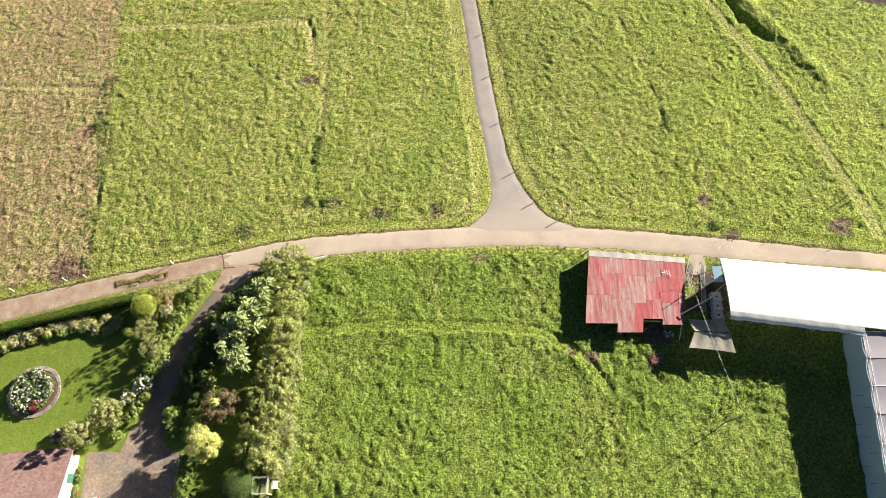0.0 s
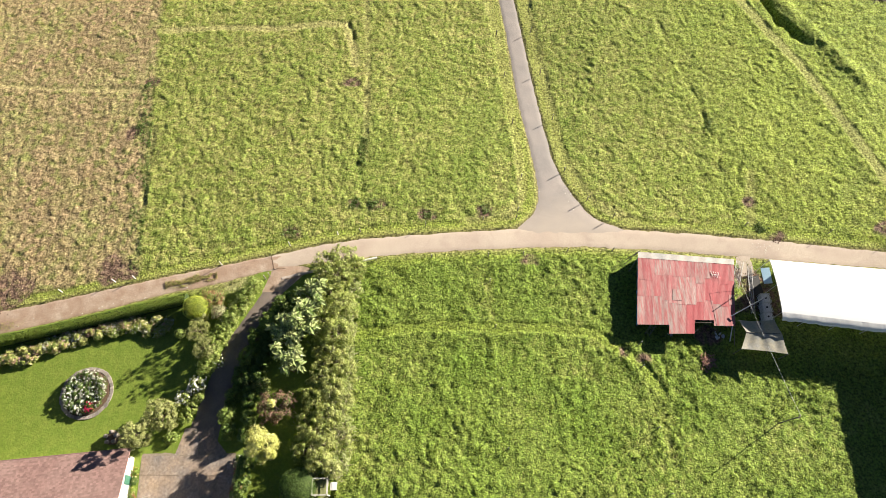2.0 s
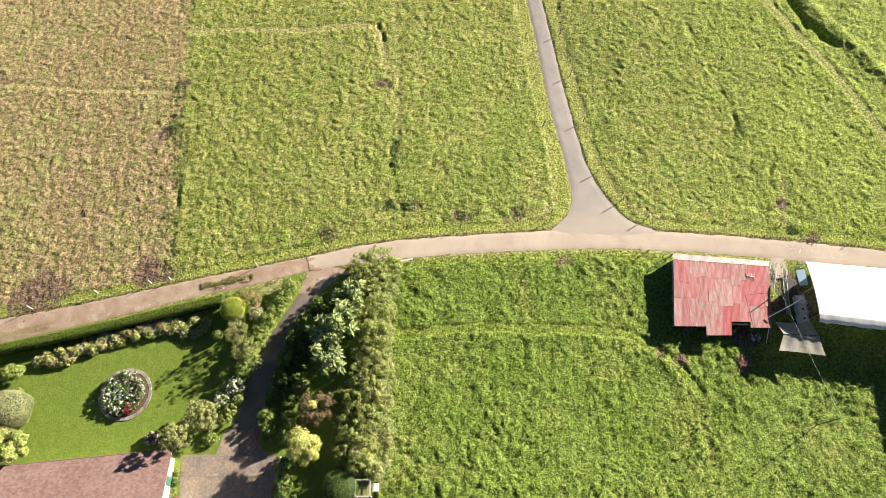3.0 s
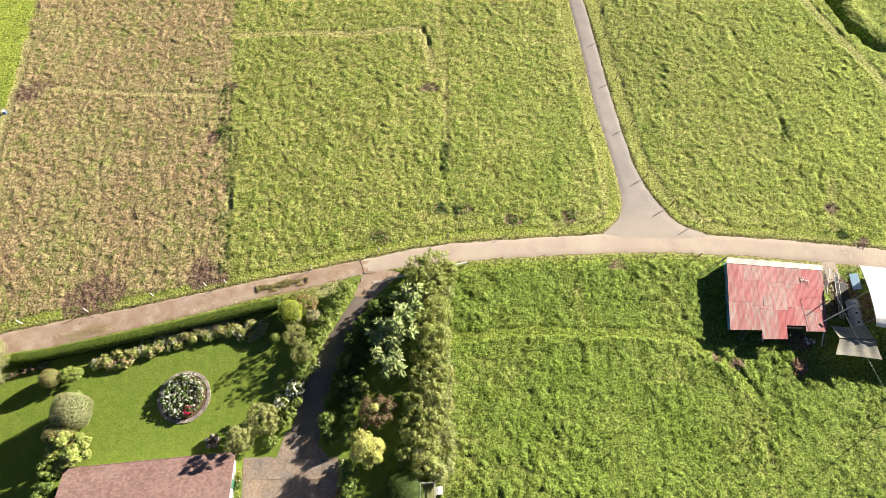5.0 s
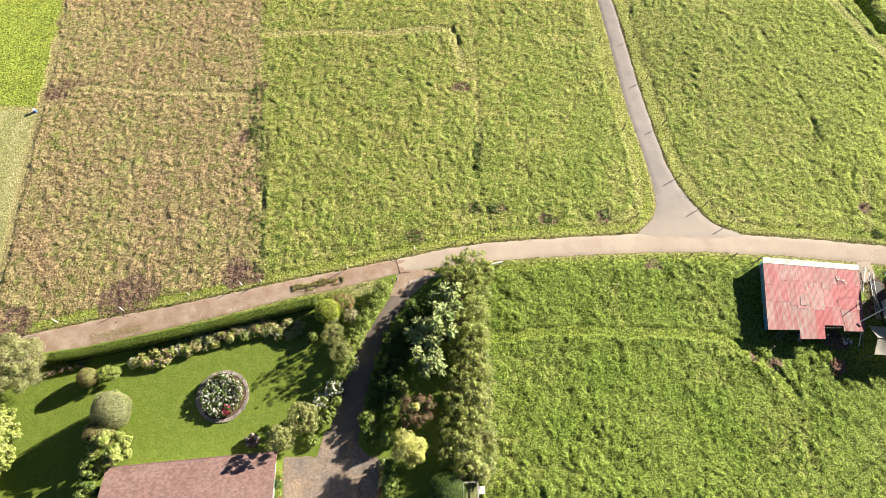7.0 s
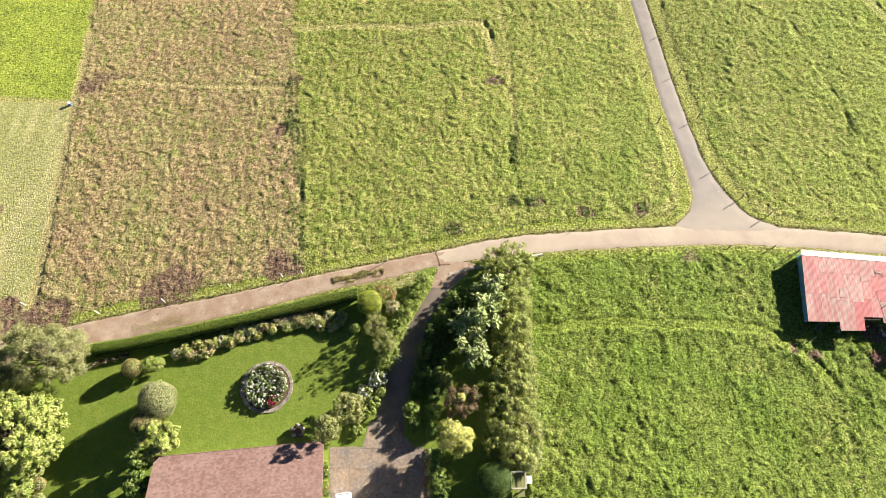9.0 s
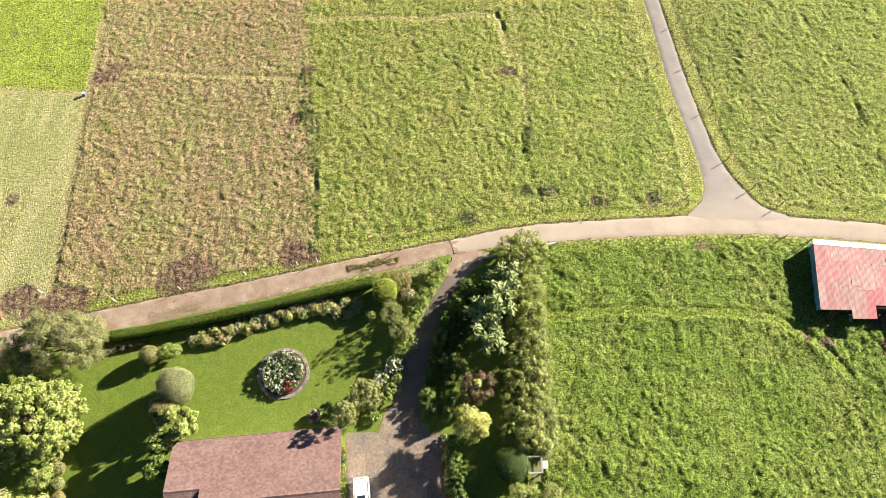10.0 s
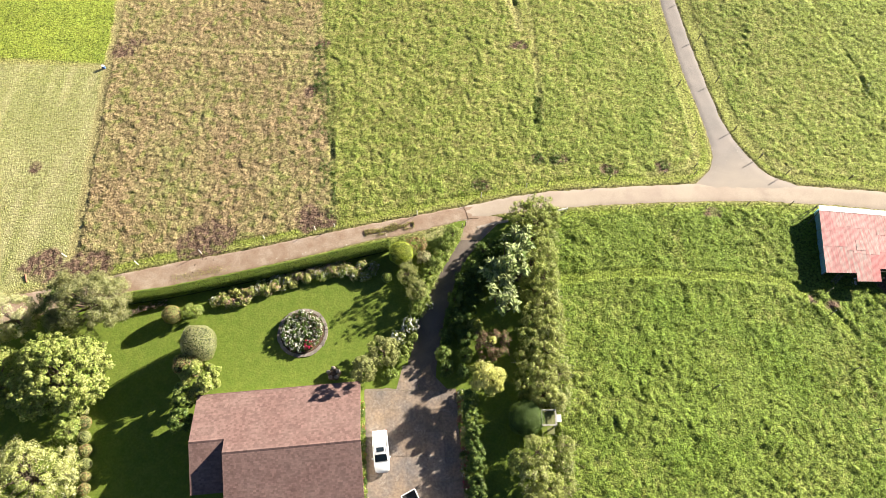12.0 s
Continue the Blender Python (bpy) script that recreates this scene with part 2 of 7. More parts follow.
def lattice(x, y, size, seed):
    """Smooth noise from 0 to 1 over arrays, with lumps of that size."""
    table = np.random.default_rng(seed).random((257, 257))
    u, v = np.asarray(x) / size, np.asarray(y) / size
    i, j = np.floor(u).astype(int), np.floor(v).astype(int)
    f, g = u - i, v - j
    f, g = f * f * (3 - 2 * f), g * g * (3 - 2 * g)
    i, j = i % 256, j % 256
    return (table[i, j] * (1 - f) + table[i + 1, j] * f) * (1 - g) + (table[i, j + 1] * (1 - f) + table[i + 1, j + 1] * f) * g


def mounds(x, y, size, seed):
    """Rounded clumps of that size with narrow creases between them."""
    return np.abs(2 * lattice(x, y, size, seed) - 1)


def turned(x, y, degrees):
    a = radians(degrees)
    return x * math.cos(a) + y * math.sin(a), -x * math.sin(a) + y * math.cos(a)


def big_mesh(name, verts, quads, mat):
    """A mesh from arrays of corners and quads."""
    me = bpy.data.meshes.new(name)
    verts, quads = np.asarray(verts, np.float32), np.asarray(quads, np.int32)
    me.vertices.add(len(verts))
    me.vertices.foreach_set("co", verts.ravel())
    me.loops.add(quads.size)
    me.loops.foreach_set("vertex_index", quads.ravel())
    me.polygons.add(len(quads))
    me.polygons.foreach_set("loop_start", np.arange(0, quads.size, quads.shape[1], dtype=np.int32))
    me.update(calc_edges=True)
    me.materials.append(mat)
    return me


def smooth(me):
    me.polygons.foreach_set("use_smooth", np.ones(len(me.polygons), bool))
    return me


def part(name, bm, mat, parent=None, label="", shade=False):
    """Links a bmesh as one mesh object under a thing or a part."""
    me = bpy.data.meshes.new(name)
    bm.to_mesh(me)
    bm.free()
    me.materials.append(mat)
    if shade:
        smooth(me)
    return link_part(name, me, parent, label)


def link_part(name, me, parent=None, label=""):
    ob = new(name, me)
    if parent is not None:
        ob.parent = parent
    if label:
        ob["label"] = label
    return ob


def thing(name, place, label, category, group="", turn=0.0, kind=""):
    ob = new(name)
    ob.empty_display_size = 0.2
    ob.matrix_world = Matrix.Translation(place) @ Matrix.Rotation(radians(turn), 4, "Z")
    return tagged(ob, label, category, group, kind)


def box(bm, size, m=Matrix(), bevel=0.0):
    """Adds a box of that size, centred at m, to bm."""
    made = bmesh.ops.create_cube(bm, size=1.0)["verts"]
    bmesh.ops.scale(bm, vec=size, verts=made)
    if bevel:
        edges = list({e for v in made for e in v.link_edges})
        made = [v for v in bmesh.ops.bevel(bm, geom=edges, offset=bevel, segments=2, affect="EDGES")["verts"]] + [v for v in made if v.is_valid]
        made = list({v for v in made if v.is_valid})
    bmesh.ops.transform(bm, matrix=m, verts=made)
    return bm


def rod(bm, a, b, r0, r1=None, sides=8, caps=True):
    """Adds a tapered round bar from a to b."""
    a, b = Vector(a), Vector(b)
    d = b - a
    made = bmesh.ops.create_cone(bm, cap_ends=caps, segments=sides, radius1=r0, radius2=r0 if r1 is None else r1, depth=d.length)["verts"]
    bmesh.ops.transform(bm, matrix=Matrix.Translation((a + b) / 2) @ d.to_track_quat("Z", "Y").to_matrix().to_4x4(), verts=made)
    return bm


def solid(verts, faces):
    bm = bmesh.new()
    vs = [bm.verts.new(v) for v in verts]
    for f in faces:
        bm.faces.new([vs[i] for i in f])
    return bm


# ---- the plan: edges of the lanes, in metres ----
LANE_N = [(-130, 11), (-75.5, 23.2), (-65.1, 25.4), (-57.6, 26.7), (-50.1, 28.4), (-42.5, 30.1), (-34.8, 31.6), (-28.9, 33.0), (-23, 34.4), (-17, 35.4), (-10.2, 36), (-2.6, 36.6), (3, 37.1), (12, 37.5), (19.8, 37.2), (28.4, 36.7), (39.8, 35.7), (47.3, 34.7), (59.2, 33.2), (130, 24)]
LANE_S = [(-130, 7.5), (-73.2, 19.9), (-64.5, 22), (-57.2, 23.7), (-49.8, 25.5), (-42.3, 27.5), (-35.5, 28.9), (-30.9, 30.2), (-22.8, 31.7), (-16.8, 32.4), (-10.1, 33.1), (-2.6, 33.6), (5, 34.1), (12.6, 34.3), (19.5, 34.1), (24.1, 33.9), (32.9, 33.2), (37.8, 32.8), (58.7, 30.8), (130, 22)]
SIDE_W = [(36.8, 2.6), (38.5, 5.1), (40.3, 6.5), (42.5, 6.8), (46.3, 6.6), (51.3, 5.95), (56.6, 5.1), (64.6, 4.3), (72.4, 3.6), (79, 2.8), (130, -6)]
SIDE_E = [(36.8, 20.5), (37.5, 17.5), (38.1, 15.6), (39.1, 14.1), (41.7, 12.3), (44.4, 10.7), (48.2, 9.4), (53.4, 8.6), (58.9, 7.85), (65.7, 7.0), (72.3, 6.25), (79, 5.35), (130, -3)]
DRIVE_W = [(8.0, -36.9), (9.7, -36.6), (12.6, -36.1), (15.6, -35.3), (17.7, -34.7), (19.8, -34.1), (22.4, -32.9), (25, -31.3), (27.7, -29.9), (29.8, -29.2), (31.5, -29.0)]
DRIVE_E = [(8.0, -33.0), (11.6, -32.7), (14.9, -32.1), (17.7, -31.5), (19.8, -31.0), (22, -30.3), (24.2, -29.4), (26.1, -28.0), (27.7, -27.0), (29.8, -25.0), (31.5, -23.0)]


def along(edge, u):
    e = np.array(edge)
    r = np.interp(u, e[:, 0], e[:, 1])
    return (np.interp(u - 0.8, e[:, 0], e[:, 1]) + r + np.interp(u + 0.8, e[:, 0], e[:, 1])) / 3


def ramp(d, width):
    """1 where d is above 0, falling to 0 over that width below it."""
    return np.clip(1 + d / width, 0, 1)


def yard_shift(y):
    """How far the yard's long sides have moved east at y: they run along the house."""
    return 0.22 + 0.08 * (7 - y)


def in_lane(x, y, grow=0.0):
    """How far inside any paved way a place lies (metres, negative outside)."""
    a = np.minimum(y - along(LANE_S, x), along(LANE_N, x) - y)
    b = np.minimum(np.minimum(x - along(SIDE_W, y), along(SIDE_E, y) - x), y - 36.8)
    c = np.minimum(np.minimum(x - along(DRIVE_W, y), along(DRIVE_E, y) - x), np.minimum(y - 8.0, 31.0 - y))
    s = x - yard_shift(y)
    d = np.minimum(np.minimum(s + 41.6, -30.8 - s), np.minimum(7.6 - y, y + 30))
    return np.maximum(np.maximum(a, b), np.maximum(c, d)) + grow


def near_line(x, y, pts):
    """Distance to a broken line."""
    best = np.full(np.shape(x), 1e9)
    for (ax, ay), (bx, by) in zip(pts, pts[1:]):
        dx, dy = bx - ax, by - ay
        k = np.clip(((x - ax) * dx + (y - ay) * dy) / (dx * dx + dy * dy), 0, 1)
        best = np.minimum(best, np.hypot(x - ax - k * dx, y - ay - k * dy))
    return best


BROWN_E = [(26, -46.5), (29.9, -47.2), (39.1, -48.6), (49.2, -49.9), (63.4, -51.8), (73.2, -53.2), (110, -58)]
BROWN_W = [(22, -82.2), (26.2, -82.6), (33.3, -83.3), (46.9, -84.8), (60.4, -86.2), (66.5, -86.6), (74.5, -87.6), (110, -92)]
GARDEN = [(-95, 16.5), (-73, 19.4), (-64, 21.2), (-53, 23.5), (-45.8, 25.4), (-39, 26.8), (-30, 30.5), (-20.5, 31.5), (-17.5, 24), (-18, 10), (-19, 0), (-20, -40), (-95, -40)]
BALD = [(-80, 24.0, 3.0), (-84.8, 24.6, 1.6), (-63.8, 28.2, 3.2), (-66.5, 27.4, 2.2), (-50.3, 31.0, 2.2), (-48.3, 30.4, 1.2), (-84.0, 62.5, 1.7), (-82.6, 64.2, 1.2), (-80.9, 64.6, 0.8), (-27.0, 36.2, 0.9), (-18.6, 40.5, 0.8), (-16.1, 40.5, 0.85), (-8.4, 38.9, 0.8), (-0.7, 39.7, 0.9), (-20.6, 61.7, 0.8), (-51.6, 63.0, 0.9), (-52.3, 53.0, 0.9),
        (54.4, 37.2, 1.3), (39.5, 36.0, 0.8), (5.0, 32.3, 0.5), (16.0, 20.3, 0.45), (18.6, 19.0, 0.4), (36.0, 41.5, 0.8), (-92, 40.0, 0.8), (-86.2, 24.4, 2.6), (34.6, 29.4, 1.9), (33.4, 26.5, 1.3), (32.6, 30.6, 1.1), (36.5, 26.5, 2.4), (27.5, 22.0, 1.5), (40.5, 27.0, 3.0)]
PATHS = [([(-80.6, 64.1), (-67.2, 62.4), (-53.4, 61.4)], 0.28, 0.6), ([(-87.4, 74.5), (-86.3, 66.5), (-86.0, 60.4), (-84.6, 46.9), (-83.2, 33.3), (-82.5, 26.2)], 0.5, 0.75),
         ([(-110, 60.2), (-94.2, 60.0), (-86.3, 59.2)], 0.35, 0.6), ([(-52.1, 74.0), (-41.7, 74.0), (-33.2, 73.3), (-25.9, 74.2), (-22.2, 73.9), (-20.6, 69), (-20.1, 65.6)], 0.5, 0.6),
         ([(-19.4, 90), (-19.0, 78.8), (-18.2, 66.7), (-17.8, 55.8), (-17.7, 47.9)], 0.25, 0.35), ([(-49.2, 54), (-48.6, 45), (-48.0, 39)], 0.25, 0.35),
         ([(-3, 38.0), (2.5, 38.9), (4.6, 42), (4.8, 46), (4.0, 54.5), (3.1, 63.5), (2.2, 72), (1, 80)], 0.5, 0.35), ([(20, 38.2), (14.8, 41), (12, 45.2), (10.5, 50), (9.6, 58), (8.6, 66), (7.6, 74), (6.6, 82)], 0.6, 0.35),
         ([(36.5, 41), (37.6, 46), (36.2, 38.5)], 0.5, 0.3), ([(-46.9, 30.4), (-48.3, 39.1), (-49.6, 49.2), (-51.3, 61)], 0.12, 0.35)]
GREENWAYS = [([(40.0, 84), (42.4, 78.0), (46.0, 70.6), (48.9, 65.0), (51.7, 58.0), (54.0, 51.8), (55.9, 46.1), (58.1, 40.5), (59, 36)], 0.6, 0.14), ([(-18.7, 21.5), (-11.7, 22.6), (-6.0, 23.1), (0.4, 22.8), (6.9, 23.0), (12.4, 22.4), (15.4, 20.6), (18.1, 18.6), (20.2, 15.1)], 0.5, 0.16)]
RUTS = [([(3.6, 41.5), (5.3, 45), (5.2, 51), (4.3, 57), (3.4, 65), (2.7, 72.5), (1.9, 79)], 0.22, 0.2), ([(27.8, 75.4), (29.0, 69.7), (30.5, 64.2), (32.3, 58.0), (33.0, 51.1)], 0.2, 0.15), ([(-18.4, 60), (-18.1, 52), (-18.6, 46), (-17.5, 41.4)], 0.3, 0.15), ([(2.2, 20.5), (1.9, 16.5), (2.6, 12), (3.3, 8.8)], 0.12, 0.1), ([(-49.6, 54), (-49.0, 46), (-48.0, 38.5)], 0.2, 0.1), ([(-21.6, 74.2), (-20.9, 72.6), (-20.6, 70.8)], 0.12, 0.4),
        ([(20.8, 19.0), (21.6, 16.5), (22.2, 13.5)], 0.3, 0.2), ([(36.0, 47), (35.0, 45), (36.2, 43)], 0.3, 0.2), ([(-48.6, 37), (-49.6, 44), (-50.4, 49.2), (-52.0, 61)], 0.1, 0.09), ([(14.2, 21.9), (15.6, 20.9), (17.2, 19.6), (19.0, 18.0), (20.4, 15.8)], 0.15, 0.14)]


def inside(x, y, poly):
    hit = np.zeros(np.shape(x), bool)
    for (ax, ay), (bx, by) in zip(poly, poly[1:] + poly[:1]):
        cross = ((ay > y) != (by > y)) & (x < (bx - ax) * (y - ay) / (by - ay + 1e-12) + ax)
        hit ^= cross
    return hit


def fields(x, y):
    """Masks of what grows where, and the height of the growth."""
    wob = (lattice(x, y, 1.6, 3) - 0.5) * 0.9 + (lattice(x, y, 0.5, 4) - 0.5) * 0.4
    # rank clumps, drawn out down the slope, and fine tufts between them
    a, b = turned(x + 0.9 * (lattice(x, y, 1.1, 45) - 0.5), y + 0.9 * (lattice(x, y, 1.1, 46) - 0.5), -52)
    rank = mounds(a * 0.75, b, 0.9, 21) * 0.45 + mounds(b * 0.95, a * 0.8, 0.52, 22) * 0.55
    fine = lattice(a, b, 0.47, 23) * 0.6 + lattice(b * 0.9, a, 0.9, 24) * 0.45
    north = ramp(y - along(LANE_N, x) + 0.2, 0.3)
    west_of_side = ramp(along(SIDE_W, y) - x, 0.5) * north
    brown = north * ramp(along(BROWN_E, y) - x + wob, 0.8) * ramp(x - along(BROWN_W, y) + wob, 0.8)
    cut = brown
    far_west = north * ramp(along(BROWN_W, y) - x - wob, 0.5)
    pale = far_west * ramp(59.5 - y + wob * 0.5, 0.5)
    olive = west_of_side * (1 - brown) * (1 - far_west)
    patch = lattice(x, y, 9.0, 11) * 0.6 + lattice(x, y, 3.0, 12) * 0.4
    # olive in patches; its rise with y imitates sheen and haze far off
    olive = olive * np.clip(0.66 + 1.2 * (patch - 0.4) - 0.006 * (x + 20) + 0.008 * (y - 48), 0.15, 1)
    east = north * ramp(x - along(SIDE_E, y), 0.5)
    lush = np.clip(far_west * (1 - pale) + 0.9 * east * np.clip((x - 8) / 34, 0, 1), 0, 1) * np.clip(1.25 - 0.8 * lattice(x, y, 1.4, 17), 0, 1)
    olive = np.maximum(olive, east * np.clip(0.62 - 0.017 * (x - 14) + 1.1 * (patch - 0.5) - 0.3 * (rank - 0.35), 0.0, 0.75))
    south = ramp(along(LANE_S, x) - y, 0.3)
    garden = inside(x, y, GARDEN).astype(float)
    olive = np.maximum(olive, south * (1 - garden) * np.clip(0.30 - 0.8 * rank + 1.0 * (patch - 0.52) + 0.006 * (18 - y), 0, 0.5))
    brown = brown * np.clip(1.35 - 1.3 * np.clip(patch - 0.5, 0, 1) - 0.5 * np.clip(lattice(x, y, 1.3, 15) - 0.55, 0, 1), 0, 1)
    olive = olive * (1 - 0.6 * np.clip(2.6 * rank - 0.45, 0, 1))
    pale = pale * (0.55 + 0.45 * lattice(x, y * 0.15, 1.2, 14))
    brown = brown * (1 - 0.55 * np.clip(4 * (lattice(x, y, 0.7, 13) - 0.58), 0, 1))
    soil = np.zeros_like(x)
    for cx, cy, r in BALD:
        d = np.hypot(x - cx, (y - cy) * 1.25) - r + wob * 1.4
        soil = np.maximum(soil, ramp(-d, 0.6) * (0.55 + 0.45 * (lattice(x, y, 0.5, 16) > 0.42)))
    straw = np.zeros_like(x)
    for pts, w, much in PATHS:
        straw = np.maximum(straw, ramp(w - near_line(x, y, pts) + wob * 0.35, 0.4) * much)
    mown = np.exp(-(((x + 33.6) / 3.2) ** 2 + ((y - 28.6 - 0.22 * (x + 33.6)) / 1.15) ** 2) ** 2) * (in_lane(x, y) < 0)
    way, crest = np.zeros_like(x), np.zeros_like(x)
    for pts, w, high in GREENWAYS:
        d = near_line(x, y, pts)
        way = np.maximum(way, ramp(w - d + wob * 0.3, 0.4))
        crest = np.maximum(crest, high * np.exp(-(d / (0.5 + w * 1.6)) ** 2))
    lush = np.maximum(lush, way * np.where(x > 30, 0.85, 0.4))
    straw = np.maximum(straw, way * 0.45 * (x > 30))
    olive = olive * (1 - 0.5 * way)
    # the far corner beyond the posts, coloured nearly black-brown
    dark_corner = ramp(y - 78.3 + 0.26 * (x - 63) + wob * 0.5, 0.5) * ramp(x - 58, 2.0)
    lane = in_lane(x, y)
    verge = ramp(lane + 0.55 + wob * 0.5, 0.5) * (1 - garden)
    straw = np.maximum(straw, verge * 0.3)
    mow = ramp(lane + np.where((x > 0) & (y > 40), 1.9, 1.35) + wob * 0.6, 0.5) * (1 - garden) * np.maximum(north, 0.5)
    lush = np.maximum(lush, mow * 0.75)
    olive = olive * (1 - 0.55 * mow)
    brown = brown * (1 - 0.9 * mow)
    soil = np.maximum(soil, ramp(lane + 0.12 + wob * 0.25, 0.15) * 0.5)
    # growth: rank clumps in the pastures, short tufts elsewhere
    tall = rank * (0.35 + 0.8 * lattice(x, y, 5.0, 25)) * 0.37 + fine * 0.16 + 0.14 * lattice(a * 0.7, b, 2.2, 26)
    low = fine * 0.19 + 0.23 * rank
    grazed = np.maximum(np.maximum(0.85 * west_of_side, cut), np.maximum(olive * 0.7, 0.88 * north))
    growth = tall * (1 - grazed) + low * grazed
    growth = growth * (1 - 0.6 * far_west) * (1 - 0.5 * pale) * (1 - 0.75 * straw) * (1 - 0.75 * soil) + soil * 0.24 * (lattice(x, y, 0.45, 31) - 0.2)
    growth = growth * (1 - garden) + garden * (0.02 + 0.02 * lattice(x, y, 0.5, 27))
    growth = growth * (1 - np.where(x > 30, 0.6, 0.75) * way) + crest
    trodden = ramp(np.minimum(np.minimum(x - 32.9, 36.4 - x), np.minimum(y - 24.0, 33.6 - y)) + wob * 0.3, 0.3)
    growth = growth * (1 - 0.92 * trodden)
    for pts, w, deep in RUTS:
        growth = growth - deep * ramp(w - near_line(x, y, pts) + wob * 0.4, 0.35) * np.clip(2.2 * lattice(x, y, 1.3, 49) - 0.45, 0.1, 1)
    # the gully in the far corner
    g = near_line(x, y, [(44.9, 86), (46.3, 78.0), (47.8, 74.0), (50.0, 70.6), (51.9, 67.6)])
    g = g + wob * 0.9
    growth = growth - 1.2 * np.clip(1.15 - g / 0.85, 0, 1) * np.clip((y - 68.8) / 2.2, 0, 1) + 0.3 * np.exp(-((near_line(x, y, [(47.5, 86), (48.9, 78.0), (50.4, 74.2), (52.6, 70.8), (55, 66.5), (58.5, 61)]) / 1.2) ** 2))
    growth = growth * (1 - 0.85 * mow) + 0.05 * mow * (0.5 + lattice(x, y, 0.7, 48))
    edge = np.clip(-(lane + wob * 0.12) / 0.16, 0, 1)
    growth = np.where(lane > -0.4, growth * edge - 0.035 * (1 - edge), growth)
    clear = 1 - soil
    return dict(lush=lush * clear, olive=olive * clear, brown=brown, pale=np.maximum(pale, mown * 0.6), lawn=garden * (1 - mown), straw=straw * (1 - garden), soil=soil * (1 - garden), dark_corner=dark_corner), growth, lane


# ---- ground: one sheet to the horizon, fine where the camera looks ----
def ground_sheet():
    def axis(lo, hi, step):
        out = 6.0 * 1.42 ** np.arange(18) - 6.0
        return np.concatenate([lo - out[:0:-1], np.arange(lo, hi + step / 2, step), hi + out[1:]])
    xs, ys = axis(-113, 73, 0.21), axis(-8, 84, 0.21)
    X, Y = np.meshgrid(xs, ys)
    masks, growth, _ = fields(X, Y)
    Z = land(X, Y) + growth
    verts = np.stack([X, Y, Z], -1).reshape(-1, 3)
    n, m = len(xs), len(ys)
    i = (np.arange(m - 1)[:, None] * n + np.arange(n - 1)[None]).ravel()
    me = big_mesh("ground", verts, np.stack([i, i + 1, i + n + 1, i + n], -1), M_GROUND)
    smooth(me)
    for name, v in masks.items():
        me.attributes.new(name, "FLOAT", "POINT").data.foreach_set("value", np.clip(v, 0, 1).astype(np.float32).ravel())
    return tagged(new("ground", me), "farm fields of green pasture, olive grass and brown stubble", "ground", kind="structure")


ground_sheet()


# ---- grass: blades in tufts ----
def tufts(name, label, mat, count, where, size, blades, seed, limit=0.45):
    rng = np.random.default_rng(seed)
    x, y = rng.uniform(-112, 72, count), rng.uniform(-8, 84, count)
    masks, growth, lane = fields(x, y)
    keep = (rng.random(count) < where(x, y, masks, growth)) & (lane < -0.05) & (masks["straw"] < limit)
    x, y, z = x[keep], y[keep], (land(x, y) + growth)[keep]
    n = len(x)
    s = rng.uniform(size[0], size[1], n) * (0.7 + 0.6 * lattice(x, y, 2.5, 41))
    out = []
    for b in range(blades):
        a = rng.uniform(0, 2 * math.pi, n)
        lean = rng.uniform(0.3, 1.0, n)
        dx, dy = np.cos(a), np.sin(a)
        w = s * rng.uniform(0.14, 0.28, n)
        base = np.stack([x + rng.normal(0, 0.25, n) * s, y + rng.normal(0, 0.25, n) * s, z - 0.03], -1)
        side = np.stack([-dy * w, dx * w, 0 * w], -1)
        tip = base + np.stack([dx * lean * s, dy * lean * s, s * (1.1 - 0.6 * lean)], -1)
        midp = base + np.stack([dx * lean * s * 0.4, dy * lean * s * 0.4, s * 0.65 * (1.15 - 0.5 * lean)], -1)
        out.append(np.stack([base, midp - side, tip, midp + side], 1))
    V = np.concatenate(out).reshape(-1, 3)
    me = big_mesh(name, V, np.arange(len(V)).reshape(-1, 4), mat)
    return tagged(new(name, me), label, "grass", kind="stuff")


tufts("pasture_grass", "rank green pasture grass in clumps on the fields", M_TUFT, 300000,
      lambda x, y, k, g: np.clip(1 - k["brown"] - k["lawn"] * 2 - k["soil"] - 0.5 * k["straw"], 0, 1) * np.clip(0.35 + g * 1.6, 0, 1) * (1 - 0.5 * k["olive"]) * (y < along(LANE_N, x)), (0.10, 0.215), 3, 51)
tufts("meadow_grass", "yellowish green grass and clover on the northern fields", M_MEADOW, 300000,
      lambda x, y, k, g: np.clip(1 - 1.1 * k["brown"] - k["pale"] - k["lawn"] - k["soil"] - 0.5 * k["straw"], 0, 1) * 0.5 * (1 - 0.3 * k["olive"]) * (1 - k["dark_corner"]) * (y > along(LANE_N, x)), (0.08, 0.17), 3, 54)
tufts("stubble", "dry brown stubble and weeds on the cut field", M_TUFT_DRY, 220000,
      lambda x, y, k, g: np.clip(k["brown"] * 0.9 + 0.38 * k["olive"] + 0.3 * k["pale"], 0, 1) * (1 - 0.92 * k["soil"]), (0.08, 0.17), 3, 52)
tufts("verge_grass", "yellowish verge grass along the lane edges", M_VERGE, 90000,
      lambda x, y, k, g: np.where((k["straw"] > 0.14) & (in_lane(x, y) > -1.6) & (k["lawn"] < 0.5), 1.0, 0.0), (0.05, 0.11), 4, 53, 0.62)


